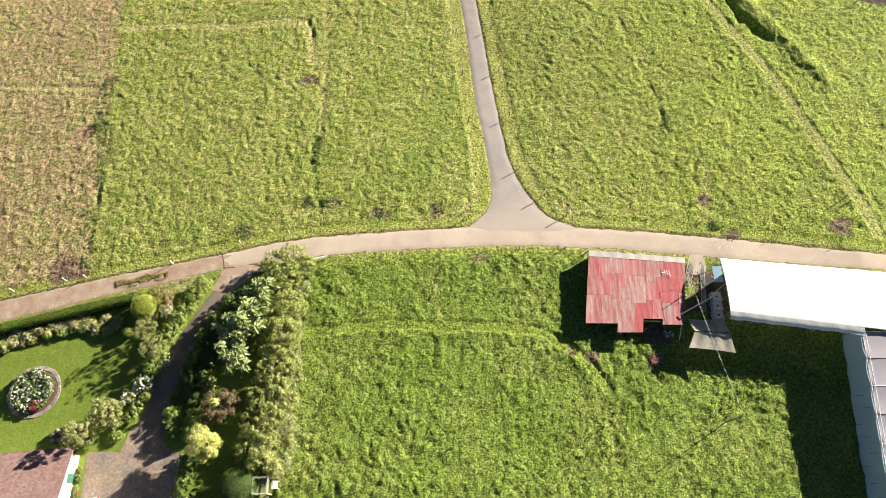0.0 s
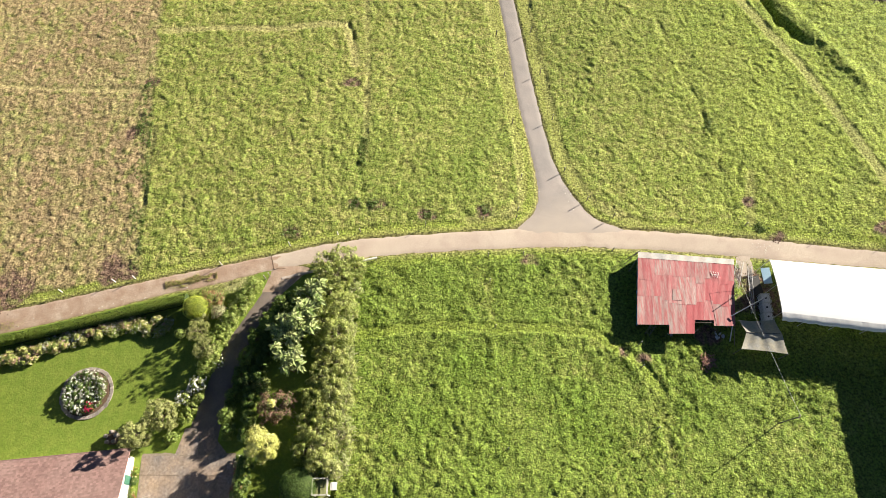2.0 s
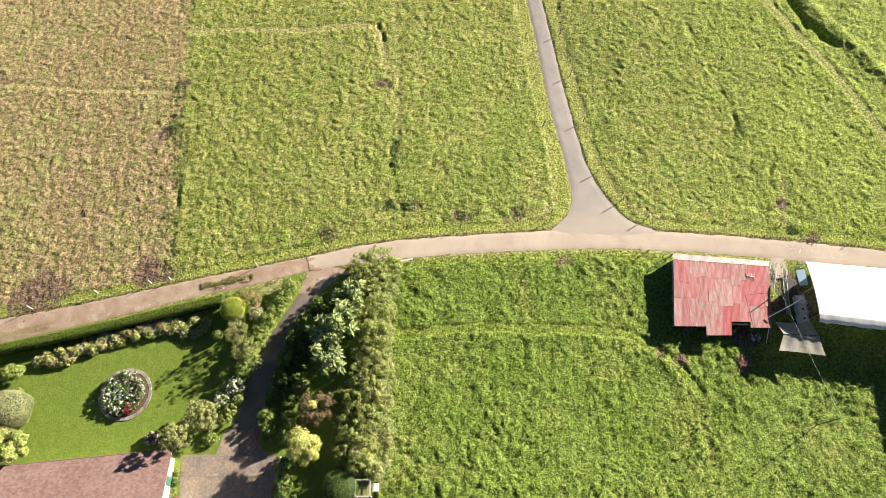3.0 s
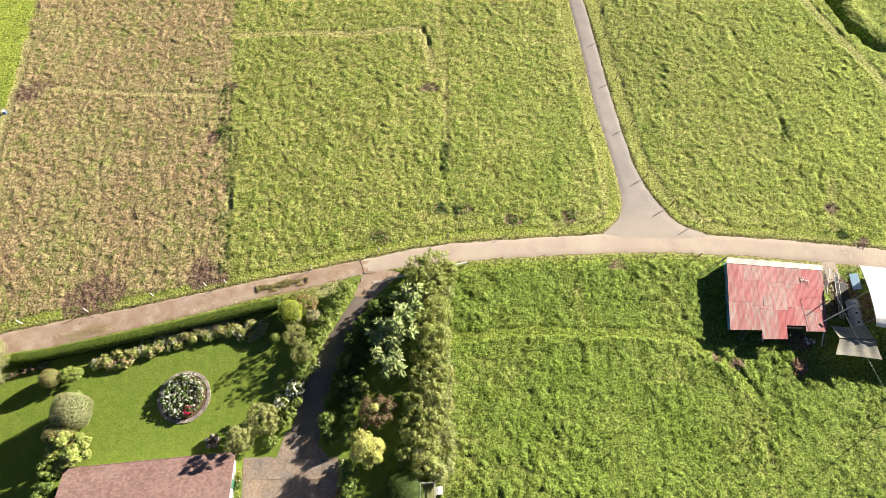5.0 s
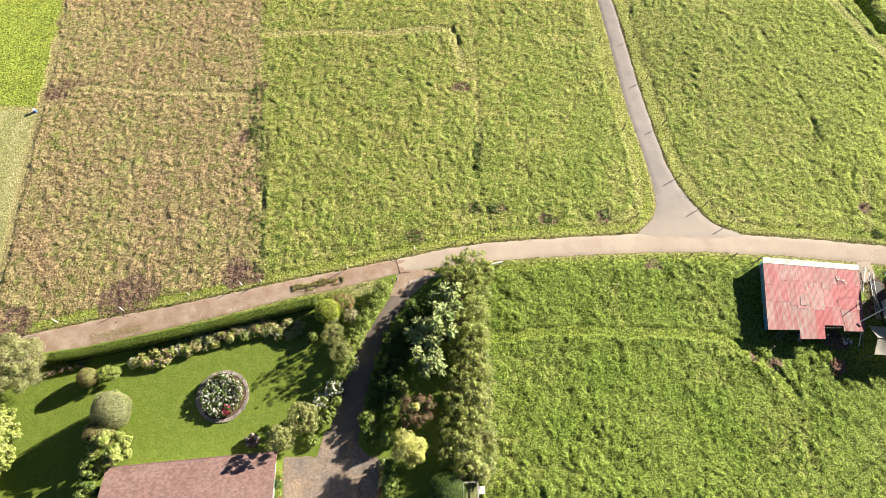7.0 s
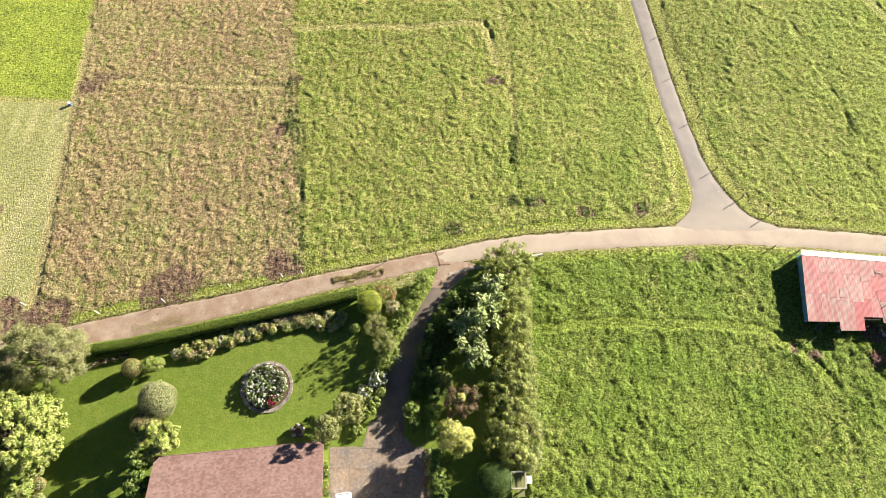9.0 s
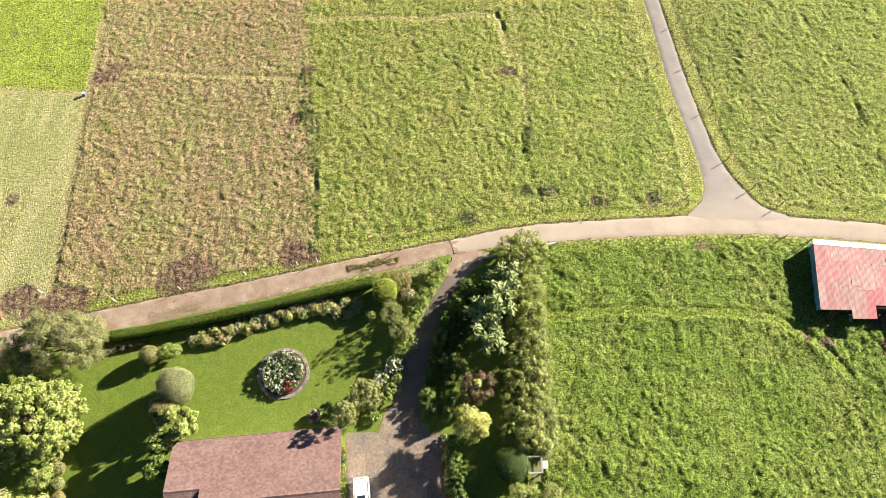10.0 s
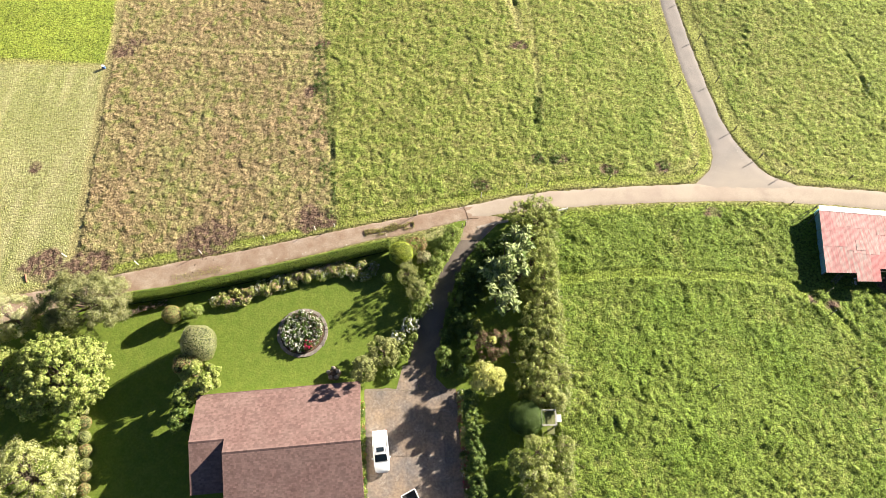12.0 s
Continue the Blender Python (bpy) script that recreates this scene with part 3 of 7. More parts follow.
# ---- lanes ----
def strip(name, edge_a, edge_b, lo, hi, step, across, along_x, lift, mat, label, ragged=0.12, crown=0.03, frayed=0.0, sunk=False):
    u = np.arange(lo, hi, step)
    a, b = along(edge_a, u), along(edge_b, u)
    a = a + (lattice(u, u * 0 + 3, 0.7, 61) - 0.5) * 2 * ragged
    b = b + (lattice(u, u * 0 + 9, 0.7, 62) - 0.5) * 2 * ragged
    k = np.linspace(0, 1, across)
    W = a[:, None] * (1 - k) + b[:, None] * k
    U = np.repeat(u[:, None], across, 1)
    U = U + frayed * (lattice(W, W * 0 + 5, 0.45, 64) - 0.5) * np.clip(1 - (u[-1] - u) / 2.5, 0, 1)[:, None]
    X, Y = (U, W) if along_x else (W, U)
    Z = land(X, Y) + lift + crown * (4 * k * (1 - k)) + 0.02 * (lattice(X, Y, 0.8, 63) - 0.5)
    if sunk:
        Z -= 0.05 * np.clip((lo + 1.4 - U) / 1.4, 0, 1)
    Z[:, 0] -= 0.06
    Z[:, -1] -= 0.06
    V = np.stack([X, Y, Z], -1).reshape(-1, 3)
    i = (np.arange(len(u) - 1)[:, None] * across + np.arange(across - 1)[None]).ravel()
    F = np.stack([i, i + across, i + across + 1, i + 1], -1) if along_x else np.stack([i, i + 1, i + across + 1, i + across], -1)
    me = smooth(big_mesh(name, V, F[:, ::-1], mat))
    return tagged(new(name, me), label, "road", kind="structure")


def dusty_asphalt():
    """Worn asphalt that the dust of the main lane covers towards the junction."""
    m = M_ASPHALT.copy()
    t = m.node_tree
    b = t.nodes["Principled BSDF"]
    old = b.inputs["Base Color"].links[0].from_socket
    co = t.nodes.new("ShaderNodeTexCoord")
    sep = t.nodes.new("ShaderNodeSeparateXYZ")
    t.links.new(co.outputs["Object"], sep.inputs[0])
    n = t.nodes.new("ShaderNodeTexNoise")
    n.inputs["Scale"].default_value, n.inputs["Detail"].default_value = 0.55, 6
    t.links.new(co.outputs["Object"], n.inputs["Vector"])
    shift = t.nodes.new("ShaderNodeMath")
    shift.operation, shift.inputs[1].default_value = "MULTIPLY_ADD", 7.0
    t.links.new(n.outputs["Fac"], shift.inputs[0])
    t.links.new(sep.outputs["Y"], shift.inputs[2])
    r = t.nodes.new("ShaderNodeMapRange")
    r.inputs[1].default_value, r.inputs[2].default_value, r.inputs[3].default_value, r.inputs[4].default_value = 38.5, 47.0, 1.0, 0.0
    t.links.new(shift.outputs[0], r.inputs[0])
    mix = t.nodes.new("ShaderNodeMix")
    mix.data_type = "RGBA"
    mix.inputs[7].default_value = (0.405, 0.345, 0.29, 1)
    t.links.new(r.outputs[0], mix.inputs[0])
    t.links.new(old, mix.inputs[6])
    t.links.new(mix.outputs[2], b.inputs["Base Color"])
    return m


strip("road_main", LANE_S, LANE_N, -32.5, 125, 0.35, 9, True, 0.0, M_ROAD, "pale dusty concrete farm lane")
strip("road_west", LANE_S, LANE_N, -125, -28.5, 0.35, 15, True, 0.006, M_ROAD_DIRT, "reddish dirt stretch of the farm lane", frayed=2.6)
strip("road_side", SIDE_W, SIDE_E, 35.5, 128, 0.35, 9, False, 0.012, dusty_asphalt(), "narrow grey worn side lane", sunk=True)
strip("road_mouth", DRIVE_W, DRIVE_E, 27.6, 31.4, 0.3, 7, False, 0.028, M_ROAD_DIRT, "dusty dirt mouth of the house driveway")
strip("road_drive", DRIVE_W, DRIVE_E, 8.2, 28.2, 0.3, 7, False, 0.02, M_DRIVE_SHADED, "asphalt house driveway, its colour darkened for tree shade")

# ---- concrete yard by the house ----
def slab_yard():
    yard = thing("pavement_yard", at(-36.2, 0), "stained concrete yard of large slabs beside the house", "pavement", kind="structure")
    inv = yard.matrix_world.inverted()
    bm = bmesh.new()
    xs = [-41.7, -39.4, -37.0, -34.6, -32.6, -30.7]
    ys = [7.5, 5.3, 2.6, -0.1, -2.8, -5.5, -8.2, -11, -14, -17]
    vs = []
    for y in (8.0, 5, 2, -1, -4, -9, -17.2):
        vs.append([bm.verts.new(inv @ at(x + yard_shift(y), y, 0.012)) for x in (-41.75, -38, -34, -30.65)])
    for r0, r1 in zip(vs, vs[1:]):
        for i in range(3):
            bm.faces.new((r0[i], r1[i], r1[i + 1], r0[i + 1]))
    part("joint_bed", bm, M_YARD_JOINT, yard)
    cells = [[(xs[i], ys[j]), (xs[i + 1], ys[j]), (xs[i + 1], ys[j + 1]), (xs[i], ys[j + 1])] for i in range(5) for j in range(9)]
    cells += [[(-37.9, 7.54), (-37.0, 10.6), (-35.2, 10.9), (-35.2, 7.54)], [(-35.16, 7.54), (-35.16, 10.9), (-33.8, 11.0), (-33.1, 9.3), (-31.6, 7.54)]]
    for c in cells:
        cx, cy = sum(p[0] for p in c) / len(c), sum(p[1] for p in c) / len(c)
        top = [inv @ at(cx + (x - cx) * 0.988 + yard_shift(y) * (y < 7.6), cy + (y - cy) * 0.988, 0.035) for x, y in c]
        low = [v - Vector((0, 0, 0.08)) for v in top]
        n = len(c)
        bm = solid(top + low, [tuple(range(n))] + [(i, n + i, n + (i + 1) % n, (i + 1) % n) for i in range(n)])
        bmesh.ops.recalc_face_normals(bm, faces=bm.faces)
        part("slab", bm, M_SLAB, yard)


slab_yard()


# ---- dwelling house ----
def house():
    turn = 5.5
    o = Vector((-41.85, 8.0, 0.0))
    h = thing("house", Vector((o.x, o.y, float(land(o.x, o.y)))), "single-storey house with brown shingle roof and white walls", "house", turn=turn)
    base = -0.6
    eave, ridge, ridge_w = 2.65, 4.85, 4.37
    span, span_w, split, west = 6.9, 5.4, -14.95, -18.75
    # white walls, set back under the eaves
    def wall(name, x0, y0, x1, y1, top0, top1, peak=None, label=""):
        v = [(x0, y0, base), (x1, y1, base), (x1, y1, top1)] + ([peak] if peak else []) + [(x0, y0, top0)]
        d = (Vector((x1, y1, 0)) - Vector((x0, y0, 0))).normalized()
        nrm = Vector((d.y, -d.x, 0)) * 0.2
        bm = solid(v + [tuple(Vector(p) - nrm) for p in v], [])
        vs, n = list(bm.verts), len(v)
        bm.verts.ensure_lookup_table()
        bm.faces.new(vs[:n])
        bm.faces.new(vs[n:][::-1])
        for i in range(n):
            bm.faces.new((vs[i], vs[n + i], vs[n + (i + 1) % n], vs[(i + 1) % n]))
        bmesh.ops.recalc_face_normals(bm, faces=bm.faces)
        return part(name, bm, M_WHITE, h, label)
    wall("wall", -0.6, -2 * span + 0.6, -0.6, -0.6, eave - 0.05, eave - 0.05, (-0.6, -span, ridge - 0.25))
    wall("wall", -0.6, -0.6, west + 0.5, -0.6, eave - 0.05, eave - 0.05)
    wall("wall", west + 0.5, -0.6, west + 0.5, -2 * span_w + 0.6, eave - 0.05, eave - 0.05, (west + 0.5, -span_w, ridge_w - 0.25))
    wall("wall", west + 0.5, -2 * span_w + 0.6, split, -2 * span_w + 0.6, eave - 0.05, eave - 0.05)
    wall("wall", split, -2 * span_w + 0.6, split, -2 * span + 0.6, eave - 0.05, eave - 0.05)
    wall("wall", split, -2 * span + 0.6, -0.6, -2 * span + 0.6, eave - 0.05, eave - 0.05)
    # east door and window in the gable
    bm = box(bmesh.new(), (0.08, 1.0, 2.05), Matrix.Translation((-0.55, -3.2, base + 1.55)), 0.02)
    d = part("door", bm, material("green_door", (0.06, 0.16, 0.11), 0.5), h, "dark green door")
    part("handle", box(bmesh.new(), (0.06, 0.03, 0.12), Matrix.Translation((-0.48, -2.8, base + 1.5))), M_STEEL, d)
    w = part("window", box(bmesh.new(), (0.1, 1.5, 1.2), Matrix.Translation((-0.56, -8.2, 1.2)), 0.02), M_WHITE, h)
    part("pane", box(bmesh.new(), (0.04, 1.3, 1.0), Matrix.Translation((-0.49, -8.2, 1.2))), M_GLASS, w)
    # roof: solid slopes with rows of shingles on them
    def slope(x0, x1, y0, z0, y1, z1, seed):
        a, b = Vector((x0, y0, z0)), Vector((x1, y0, z0))
        up = Vector((0, y1 - y0, z1 - z0))
        n = Vector((1, 0, 0)).cross(up).normalized()
        n = n if n.z > 0 else -n
        c = [a, b, b + up, a + up]
        bm = solid([tuple(p) for p in c] + [tuple(p - n * 0.14) for p in c], [(0, 1, 2, 3), (7, 6, 5, 4), (0, 4, 5, 1), (1, 5, 6, 2), (2, 6, 7, 3), (3, 7, 4, 0)])
        bmesh.ops.recalc_face_normals(bm, faces=bm.faces)
        r = part("roof", bm, M_TILE, h)
        rows = int(up.length / 0.2)
        rng = np.random.default_rng(seed)
        V, step = [], up / rows
        for k in range(rows):
            x = x0 - rng.uniform(0, 0.3)
            while x < x1:
                w = rng.uniform(0.26, 0.36)
                p0, p1 = max(x, x0), min(x + w - 0.012, x1)
                if p1 - p0 > 0.05:
                    q = Vector((0, y0, z0)) + step * k
                    lift = n * (0.012 + rng.uniform(0, 0.008))
                    lo, hi = q + lift, q + step * 1.04 + n * 0.006
                    V += [(p0, lo.y, lo.z), (p1, lo.y, lo.z), (p1, hi.y, hi.z), (p0, hi.y, hi.z)]
                    q0 = q + n * 0.001
                    V += [(p0, q0.y, q0.z), (p1, q0.y, q0.z), (p1, lo.y, lo.z), (p0, lo.y, lo.z)]
                x += w
        me = big_mesh("shingle_course", np.array(V), np.arange(len(V)).reshape(-1, 4), M_TILE)
        tagged(link_part("shingle_course", me, r), kind="stuff")
        return r
    slope(split, 0.0, 0.0, eave, -span, ridge, 1)
    slope(split, 0.0, -2 * span, eave, -span, ridge, 2)
    slope(west, split, 0.0, eave, -span_w, ridge_w, 3)
    slope(west, split, -2 * span_w, eave, -span_w, ridge_w, 4)
    # step between the two ridges, ridge caps, gutters and bargeboards
    bm = solid([(split, -span_w, ridge_w - 0.1), (split, -span, ridge), (split, -2 * span, eave), (split, -2 * span_w, eave - 0.1),
                (split + 0.12, -span_w, ridge_w - 0.1), (split + 0.12, -span, ridge), (split + 0.12, -2 * span, eave), (split + 0.12, -2 * span_w, eave - 0.1)],
               [(0, 1, 2, 3), (7, 6, 5, 4), (0, 4, 5, 1), (1, 5, 6, 2), (2, 6, 7, 3), (3, 7, 4, 0)])
    bmesh.ops.recalc_face_normals(bm, faces=bm.faces)
    part("step_wall", bm, M_TILE, h)
    for x0, x1, y, z in ((split, 0.05, -span, ridge), (west - 0.05, split, -span_w, ridge_w)):
        x = x0
        while x < x1 - 0.05:
            e = min(x + 0.45, x1)
            bm = solid([(x, y - 0.17, z - 0.035), (x, y, z + 0.05), (x, y + 0.17, z - 0.035), (e + 0.03, y - 0.17, z - 0.03), (e + 0.03, y, z + 0.065), (e + 0.03, y + 0.17, z - 0.03)],
                       [(0, 3, 4, 1), (1, 4, 5, 2), (0, 1, 2), (3, 5, 4)])
            part("ridge_cap", bm, M_TILE, h)
            x += 0.45
    part("gutter", rod(bmesh.new(), (west, 0.06, eave - 0.08), (0, 0.06, eave - 0.08), 0.05), M_TILE, h)
    for x, sp, rz in ((0.04, span, ridge), (west - 0.04, span_w, ridge_w)):
        for sgn in (0, 1):
            y0 = 0.0 if sgn == 0 else -2 * sp
            a, b = Vector((x, y0, eave - 0.05)), Vector((x, -sp, rz - 0.05))
            d = b - a
            bm = box(bmesh.new(), (0.05, d.length, 0.12), Matrix.Translation((a + b) / 2) @ Matrix.Rotation(math.atan2(d.z, d.y if sgn else -d.y) * (1 if sgn else -1), 4, "X"))
            part("bargeboard", bm, M_TILE, h)


house()


# ---- red-roofed barn ----
def barn():
    nw, ne, se, sw = Vector((19.15, 32.9, 1.9)), Vector((31.75, 31.95, 1.6)), Vector((30.3, 23.0, 1.35)), Vector((17.8, 23.0, 1.7))
    b = thing("barn", at(24.8, 27.7), "low barn with faded red corrugated iron roof", "barn")
    inv = b.matrix_world.inverted()

    def on(s, t, up=0.0):
        p = (nw * (1 - s) + ne * s) * (1 - t) + (sw * (1 - s) + se * s) * t
        return inv @ (p + Vector((0, 0, up)))

    def sheet(s0, s1, t0, t1, up, mat, tilt=0.0, name="sheet"):
        waves = max(4, int((s1 - s0) * 12.6 / 0.14))
        n = waves * 4
        rows = []
        for k, t in enumerate((t0, (t0 + t1) / 2, t1)):
            rows.append([on(s0 + (s1 - s0) * i / n + tilt * k, t, up + (0.008 if k == 2 else 0) + 0.0045 * math.sin(2 * math.pi * i * waves / n + 0.4)) for i in range(n + 1)])
        V = [v for r in rows for v in r]
        F = [(k * (n + 1) + i, (k + 1) * (n + 1) + i, (k + 1) * (n + 1) + i + 1, k * (n + 1) + i + 1) for k in range(2) for i in range(n)]
        me = smooth(big_mesh(name, np.array(V), np.array(F), mat))
        link_part(name, me, roof)

    bm = solid([tuple(on(0.01, 0.01, -0.1)), tuple(on(0.99, 0.01, -0.1)), tuple(on(0.99, 0.93, -0.1)), tuple(on(0.01, 0.97, -0.1))], [(0, 1, 2, 3)])
    bmesh.ops.solidify(bm, geom=bm.faces[:], thickness=0.06)
    roof = part("roof", bm, M_DARK, b)
    rng = random.Random(5)
    sheet(0.0, 1.0, 0.0, 0.085, 0.06, M_ROOF_GREY, name="ridge_sheet")
    marks = [0.085, 0.37, 0.68, 1.0]
    for r in range(3):
        s = 0.0
        while s < 0.995:
            w = min(rng.choice((0.075, 0.085, 0.1, 0.165)), 1 - s)
            w = 1 - s if 1 - s - w < 0.04 else w
            t1 = marks[r + 1] + rng.uniform(-0.07, 0.05)
            if r == 2:
                mid = s + w / 2
                t1 = 1.0 if mid < 0.38 else (1.12 if mid < 0.63 else (0.93 if mid < 0.80 else 1.01))
            bright = (s > 0.6 and r < 2) or (0.36 < s < 0.64 and r > 1)
            mat = RED_BRIGHT if bright and rng.random() < 0.7 else (RED_FADED if rng.random() < (0.65 if s < 0.45 else 0.3) else M_ROOF_RED)
            sheet(s, min(1.0, s + w + 0.008), marks[r] - (0.1 if r else 0.012), t1, 0.04 - 0.006 * r + rng.uniform(0, 0.004), mat, rng.uniform(-0.002, 0.002))
            s += w
    for s0, s1, t0, t1 in ((0.36, 0.46, 0.50, 0.66), (0.94, 0.995, 0.55, 0.70)):
        sheet(s0, s1, t0, t1, 0.062, RED_FADED)
    # walls: pale blue boards on the west, dark timber elsewhere
    west_a, west_b = on(0.03, 0.02), on(0.03, 0.97)
    n = 22
    for i in range(n):
        p, q = west_a.lerp(west_b, i / n), west_a.lerp(west_b, (i + 0.96) / n)
        z0 = -0.5
        bm = solid([(p.x, p.y, z0), (q.x, q.y, z0), (q.x, q.y, q.z - 0.12), (p.x, p.y, p.z - 0.12)], [(0, 1, 2, 3)])
        bmesh.ops.solidify(bm, geom=bm.faces[:], thickness=0.04 + 0.01 * (i % 2))
        part("board", bm, M_BLUE_WALL, b)
    for (s0, t0), (s1, t1) in (((0.03, 0.03), (0.97, 0.03)), ((0.97, 0.03), (0.97, 0.9)), ((0.03, 0.8), (0.62, 0.8))):
        p, q = on(s0, t0), on(s1, t1)
        bm = solid([(p.x, p.y, -0.5), (q.x, q.y, -0.5), (q.x, q.y, q.z - 0.12), (p.x, p.y, p.z - 0.12)], [(0, 1, 2, 3)])
        bmesh.ops.solidify(bm, geom=bm.faces[:], thickness=0.06)
        part("wall", bm, M_DARK, b)
    for s, t in ((0.03, 0.97), (0.35, 0.97), (0.5, 1.06), (0.62, 1.06), (0.8, 0.9), (0.97, 0.97)):
        p = on(s, t)
        part("post", rod(bmesh.new(), (p.x, p.y, -0.6), (p.x, p.y, p.z - 0.06), 0.07, 0.06), M_POST, b)
    for (x0, y0), (x1, y1), z1 in (((0.0, 0.0), (-1.5, -0.5), 0.0), ((0.3, 0.2), (-1.9, -1.4), 0.0), ((-0.1, -0.9), (-1.2, -2.4), 0.0)):
        p = on(0.0, 0.0)
        part("brace", rod(bmesh.new(), (p.x + x0, p.y + y0, p.z - 0.1), (p.x + x1, p.y + y1, z1), 0.05, sides=6), M_POST, b)
    for t in (0.96,):
        part("beam", rod(bmesh.new(), on(0.02, t, -0.14), on(0.98, t, -0.14), 0.06), M_DARK, b)
    # rake-shaped aerial lying on the roof
    a0 = on(0.80, 0.26, 0.12)
    bm = bmesh.new()
    rod(bm, a0 + Vector((-0.55, 0.1, 0)), a0 + Vector((0.5, -0.12, 0)), 0.03, sides=6)
    for i in range(4):
        c = a0 + Vector((-0.45 + 0.3 * i, 0.08 - 0.06 * i, 0.01))
        rod(bm, c + Vector((-0.05, 0.42, 0)), c + Vector((0.1, -0.4, 0)), 0.022, sides=6)
    aerial = new("aerial", None)
    aerial.matrix_world = b.matrix_world.copy()
    tagged(aerial, "small white aerial lying on the red roof", "aerial")
    part("rod_frame", bm, M_WHITE, aerial)


RED_BRIGHT = material("fresh_red_iron", (0.36, 0.062, 0.072), 0.5, grain=7, vary=0.18, blotch=1.4, second=(0.36, 0.10, 0.105), per_piece=0.05, stretch=(1.6, 0.3, 1.0))
RED_FADED = material("faded_red_iron", (0.35, 0.10, 0.10), 0.6, grain=7, vary=0.22, blotch=1.8, second=(0.34, 0.27, 0.25), per_piece=0.1, stretch=(2.4, 0.3, 1.0))
barn()


# ---- white greenhouse along the lane ----
def white_greenhouse():
    g = thing("greenhouse", at(36, 27.5), "long white plastic-film greenhouse beside the lane", "greenhouse", "greenhouses")
    inv = g.matrix_world.inverted()

    def ends(k):
        return Vector((35.4 + 43 * k, 31.1 - 4.05 * k, 0)), Vector((35.4 + 43 * k, 24.05 - 5.6 * k, 0))

    def roof_point(k, t):
        a, b = ends(k)
        p = a.lerp(b, t)
        return inv @ Vector((p.x, p.y, 3.5 + 0.3 * math.sin(math.pi * t) ** 0.8))

    nk, nt = 44, 16
    V, F = [], []
    for i in range(nk + 1):
        for j in range(nt + 1):
            p = roof_point(i / nk, j / nt)
            V.append((p.x, p.y, p.z - 0.03 * (1 - abs(math.cos(math.pi * i / 2))) + 0.015 * math.sin(i * 2.3 + j)))
    for i in range(nk):
        for j in range(nt):
            k = i * (nt + 1) + j
            F.append((k, k + nt + 1, k + nt + 2, k + 1))
    bm = solid(V, F)
    bmesh.ops.recalc_face_normals(bm, faces=bm.faces)
    part("roof_film", bm, M_PLASTIC, g, shade=True)
    # loose film hanging from the south eave
    V, F = [], []
    n = 110
    for i in range(n + 1):
        k = i / n * 0.372
        a = roof_point(k, 1.0)
        sag = 0.06 * math.sin(i * 0.31) * math.sin(i * 0.13) + 0.03 * math.sin(i * 1.1 + 2 * math.sin(i * 0.37))
        for j, (out, down) in enumerate(((0.0, 0.0), (0.28, 0.07), (0.54, 0.16), (0.78, 0.28), (0.9, 0.52))):
            V.append((a.x, a.y - out - sag * j * 0.25, a.z - down - sag * 0.3))
    for i in range(n):
        for j in range(4):
            k = i * 5 + j
            F.append((k, k + 5, k + 6, k + 1))
    bm = solid(V, F)
    part("side_film", bm, M_SKIRT, g, "loose milky film hanging from the eave", shade=True)
    # north side film to the ground
    V = []
    for i in range(3, 48):
        a = roof_point(i / 47, 0.0)
        V += [(a.x, a.y, a.z), (a.x, a.y + 0.1, -0.3)]
    part("north_film", solid(V, [(2 * i, 2 * i + 1, 2 * i + 3, 2 * i + 2) for i in range(44)]), M_SKIRT, g)
    for i in range(12):
        k = i / 11
        for t in (0.0, 0.5, 1.0):
            p = roof_point(k, t)
            part("post", rod(bmesh.new(), (p.x, p.y, -0.3), (p.x, p.y, p.z - 0.04), 0.045, sides=6), M_STEEL, g)
        bm = bmesh.new()
        for j in range(8):
            rod(bm, roof_point(k, j / 8) - Vector((0, 0, 0.06)), roof_point(k, (j + 1) / 8) - Vector((0, 0, 0.06)), 0.035, sides=6)
        part("rib", bm, M_STEEL, g)
    for t in (0.0, 1.0):
        part("eave_tube", rod(bmesh.new(), roof_point(0, t) - Vector((0, 0, 0.1)), roof_point(1, t) - Vector((0, 0, 0.1)), 0.05, sides=6), M_STEEL, g)
    # west end: blue panel
    bm = box(bmesh.new(), (1.05, 2.2, 0.05), Matrix.Translation(inv @ Vector((35.65, 29.7, 1.5))) @ Matrix.Rotation(radians(-12), 4, "Y"), 0.01)
    part("end_panel", bm, material("light_blue_sheet", (0.42, 0.62, 0.80), 0.5, vary=0.06), g, "light blue end panel")


white_greenhouse()


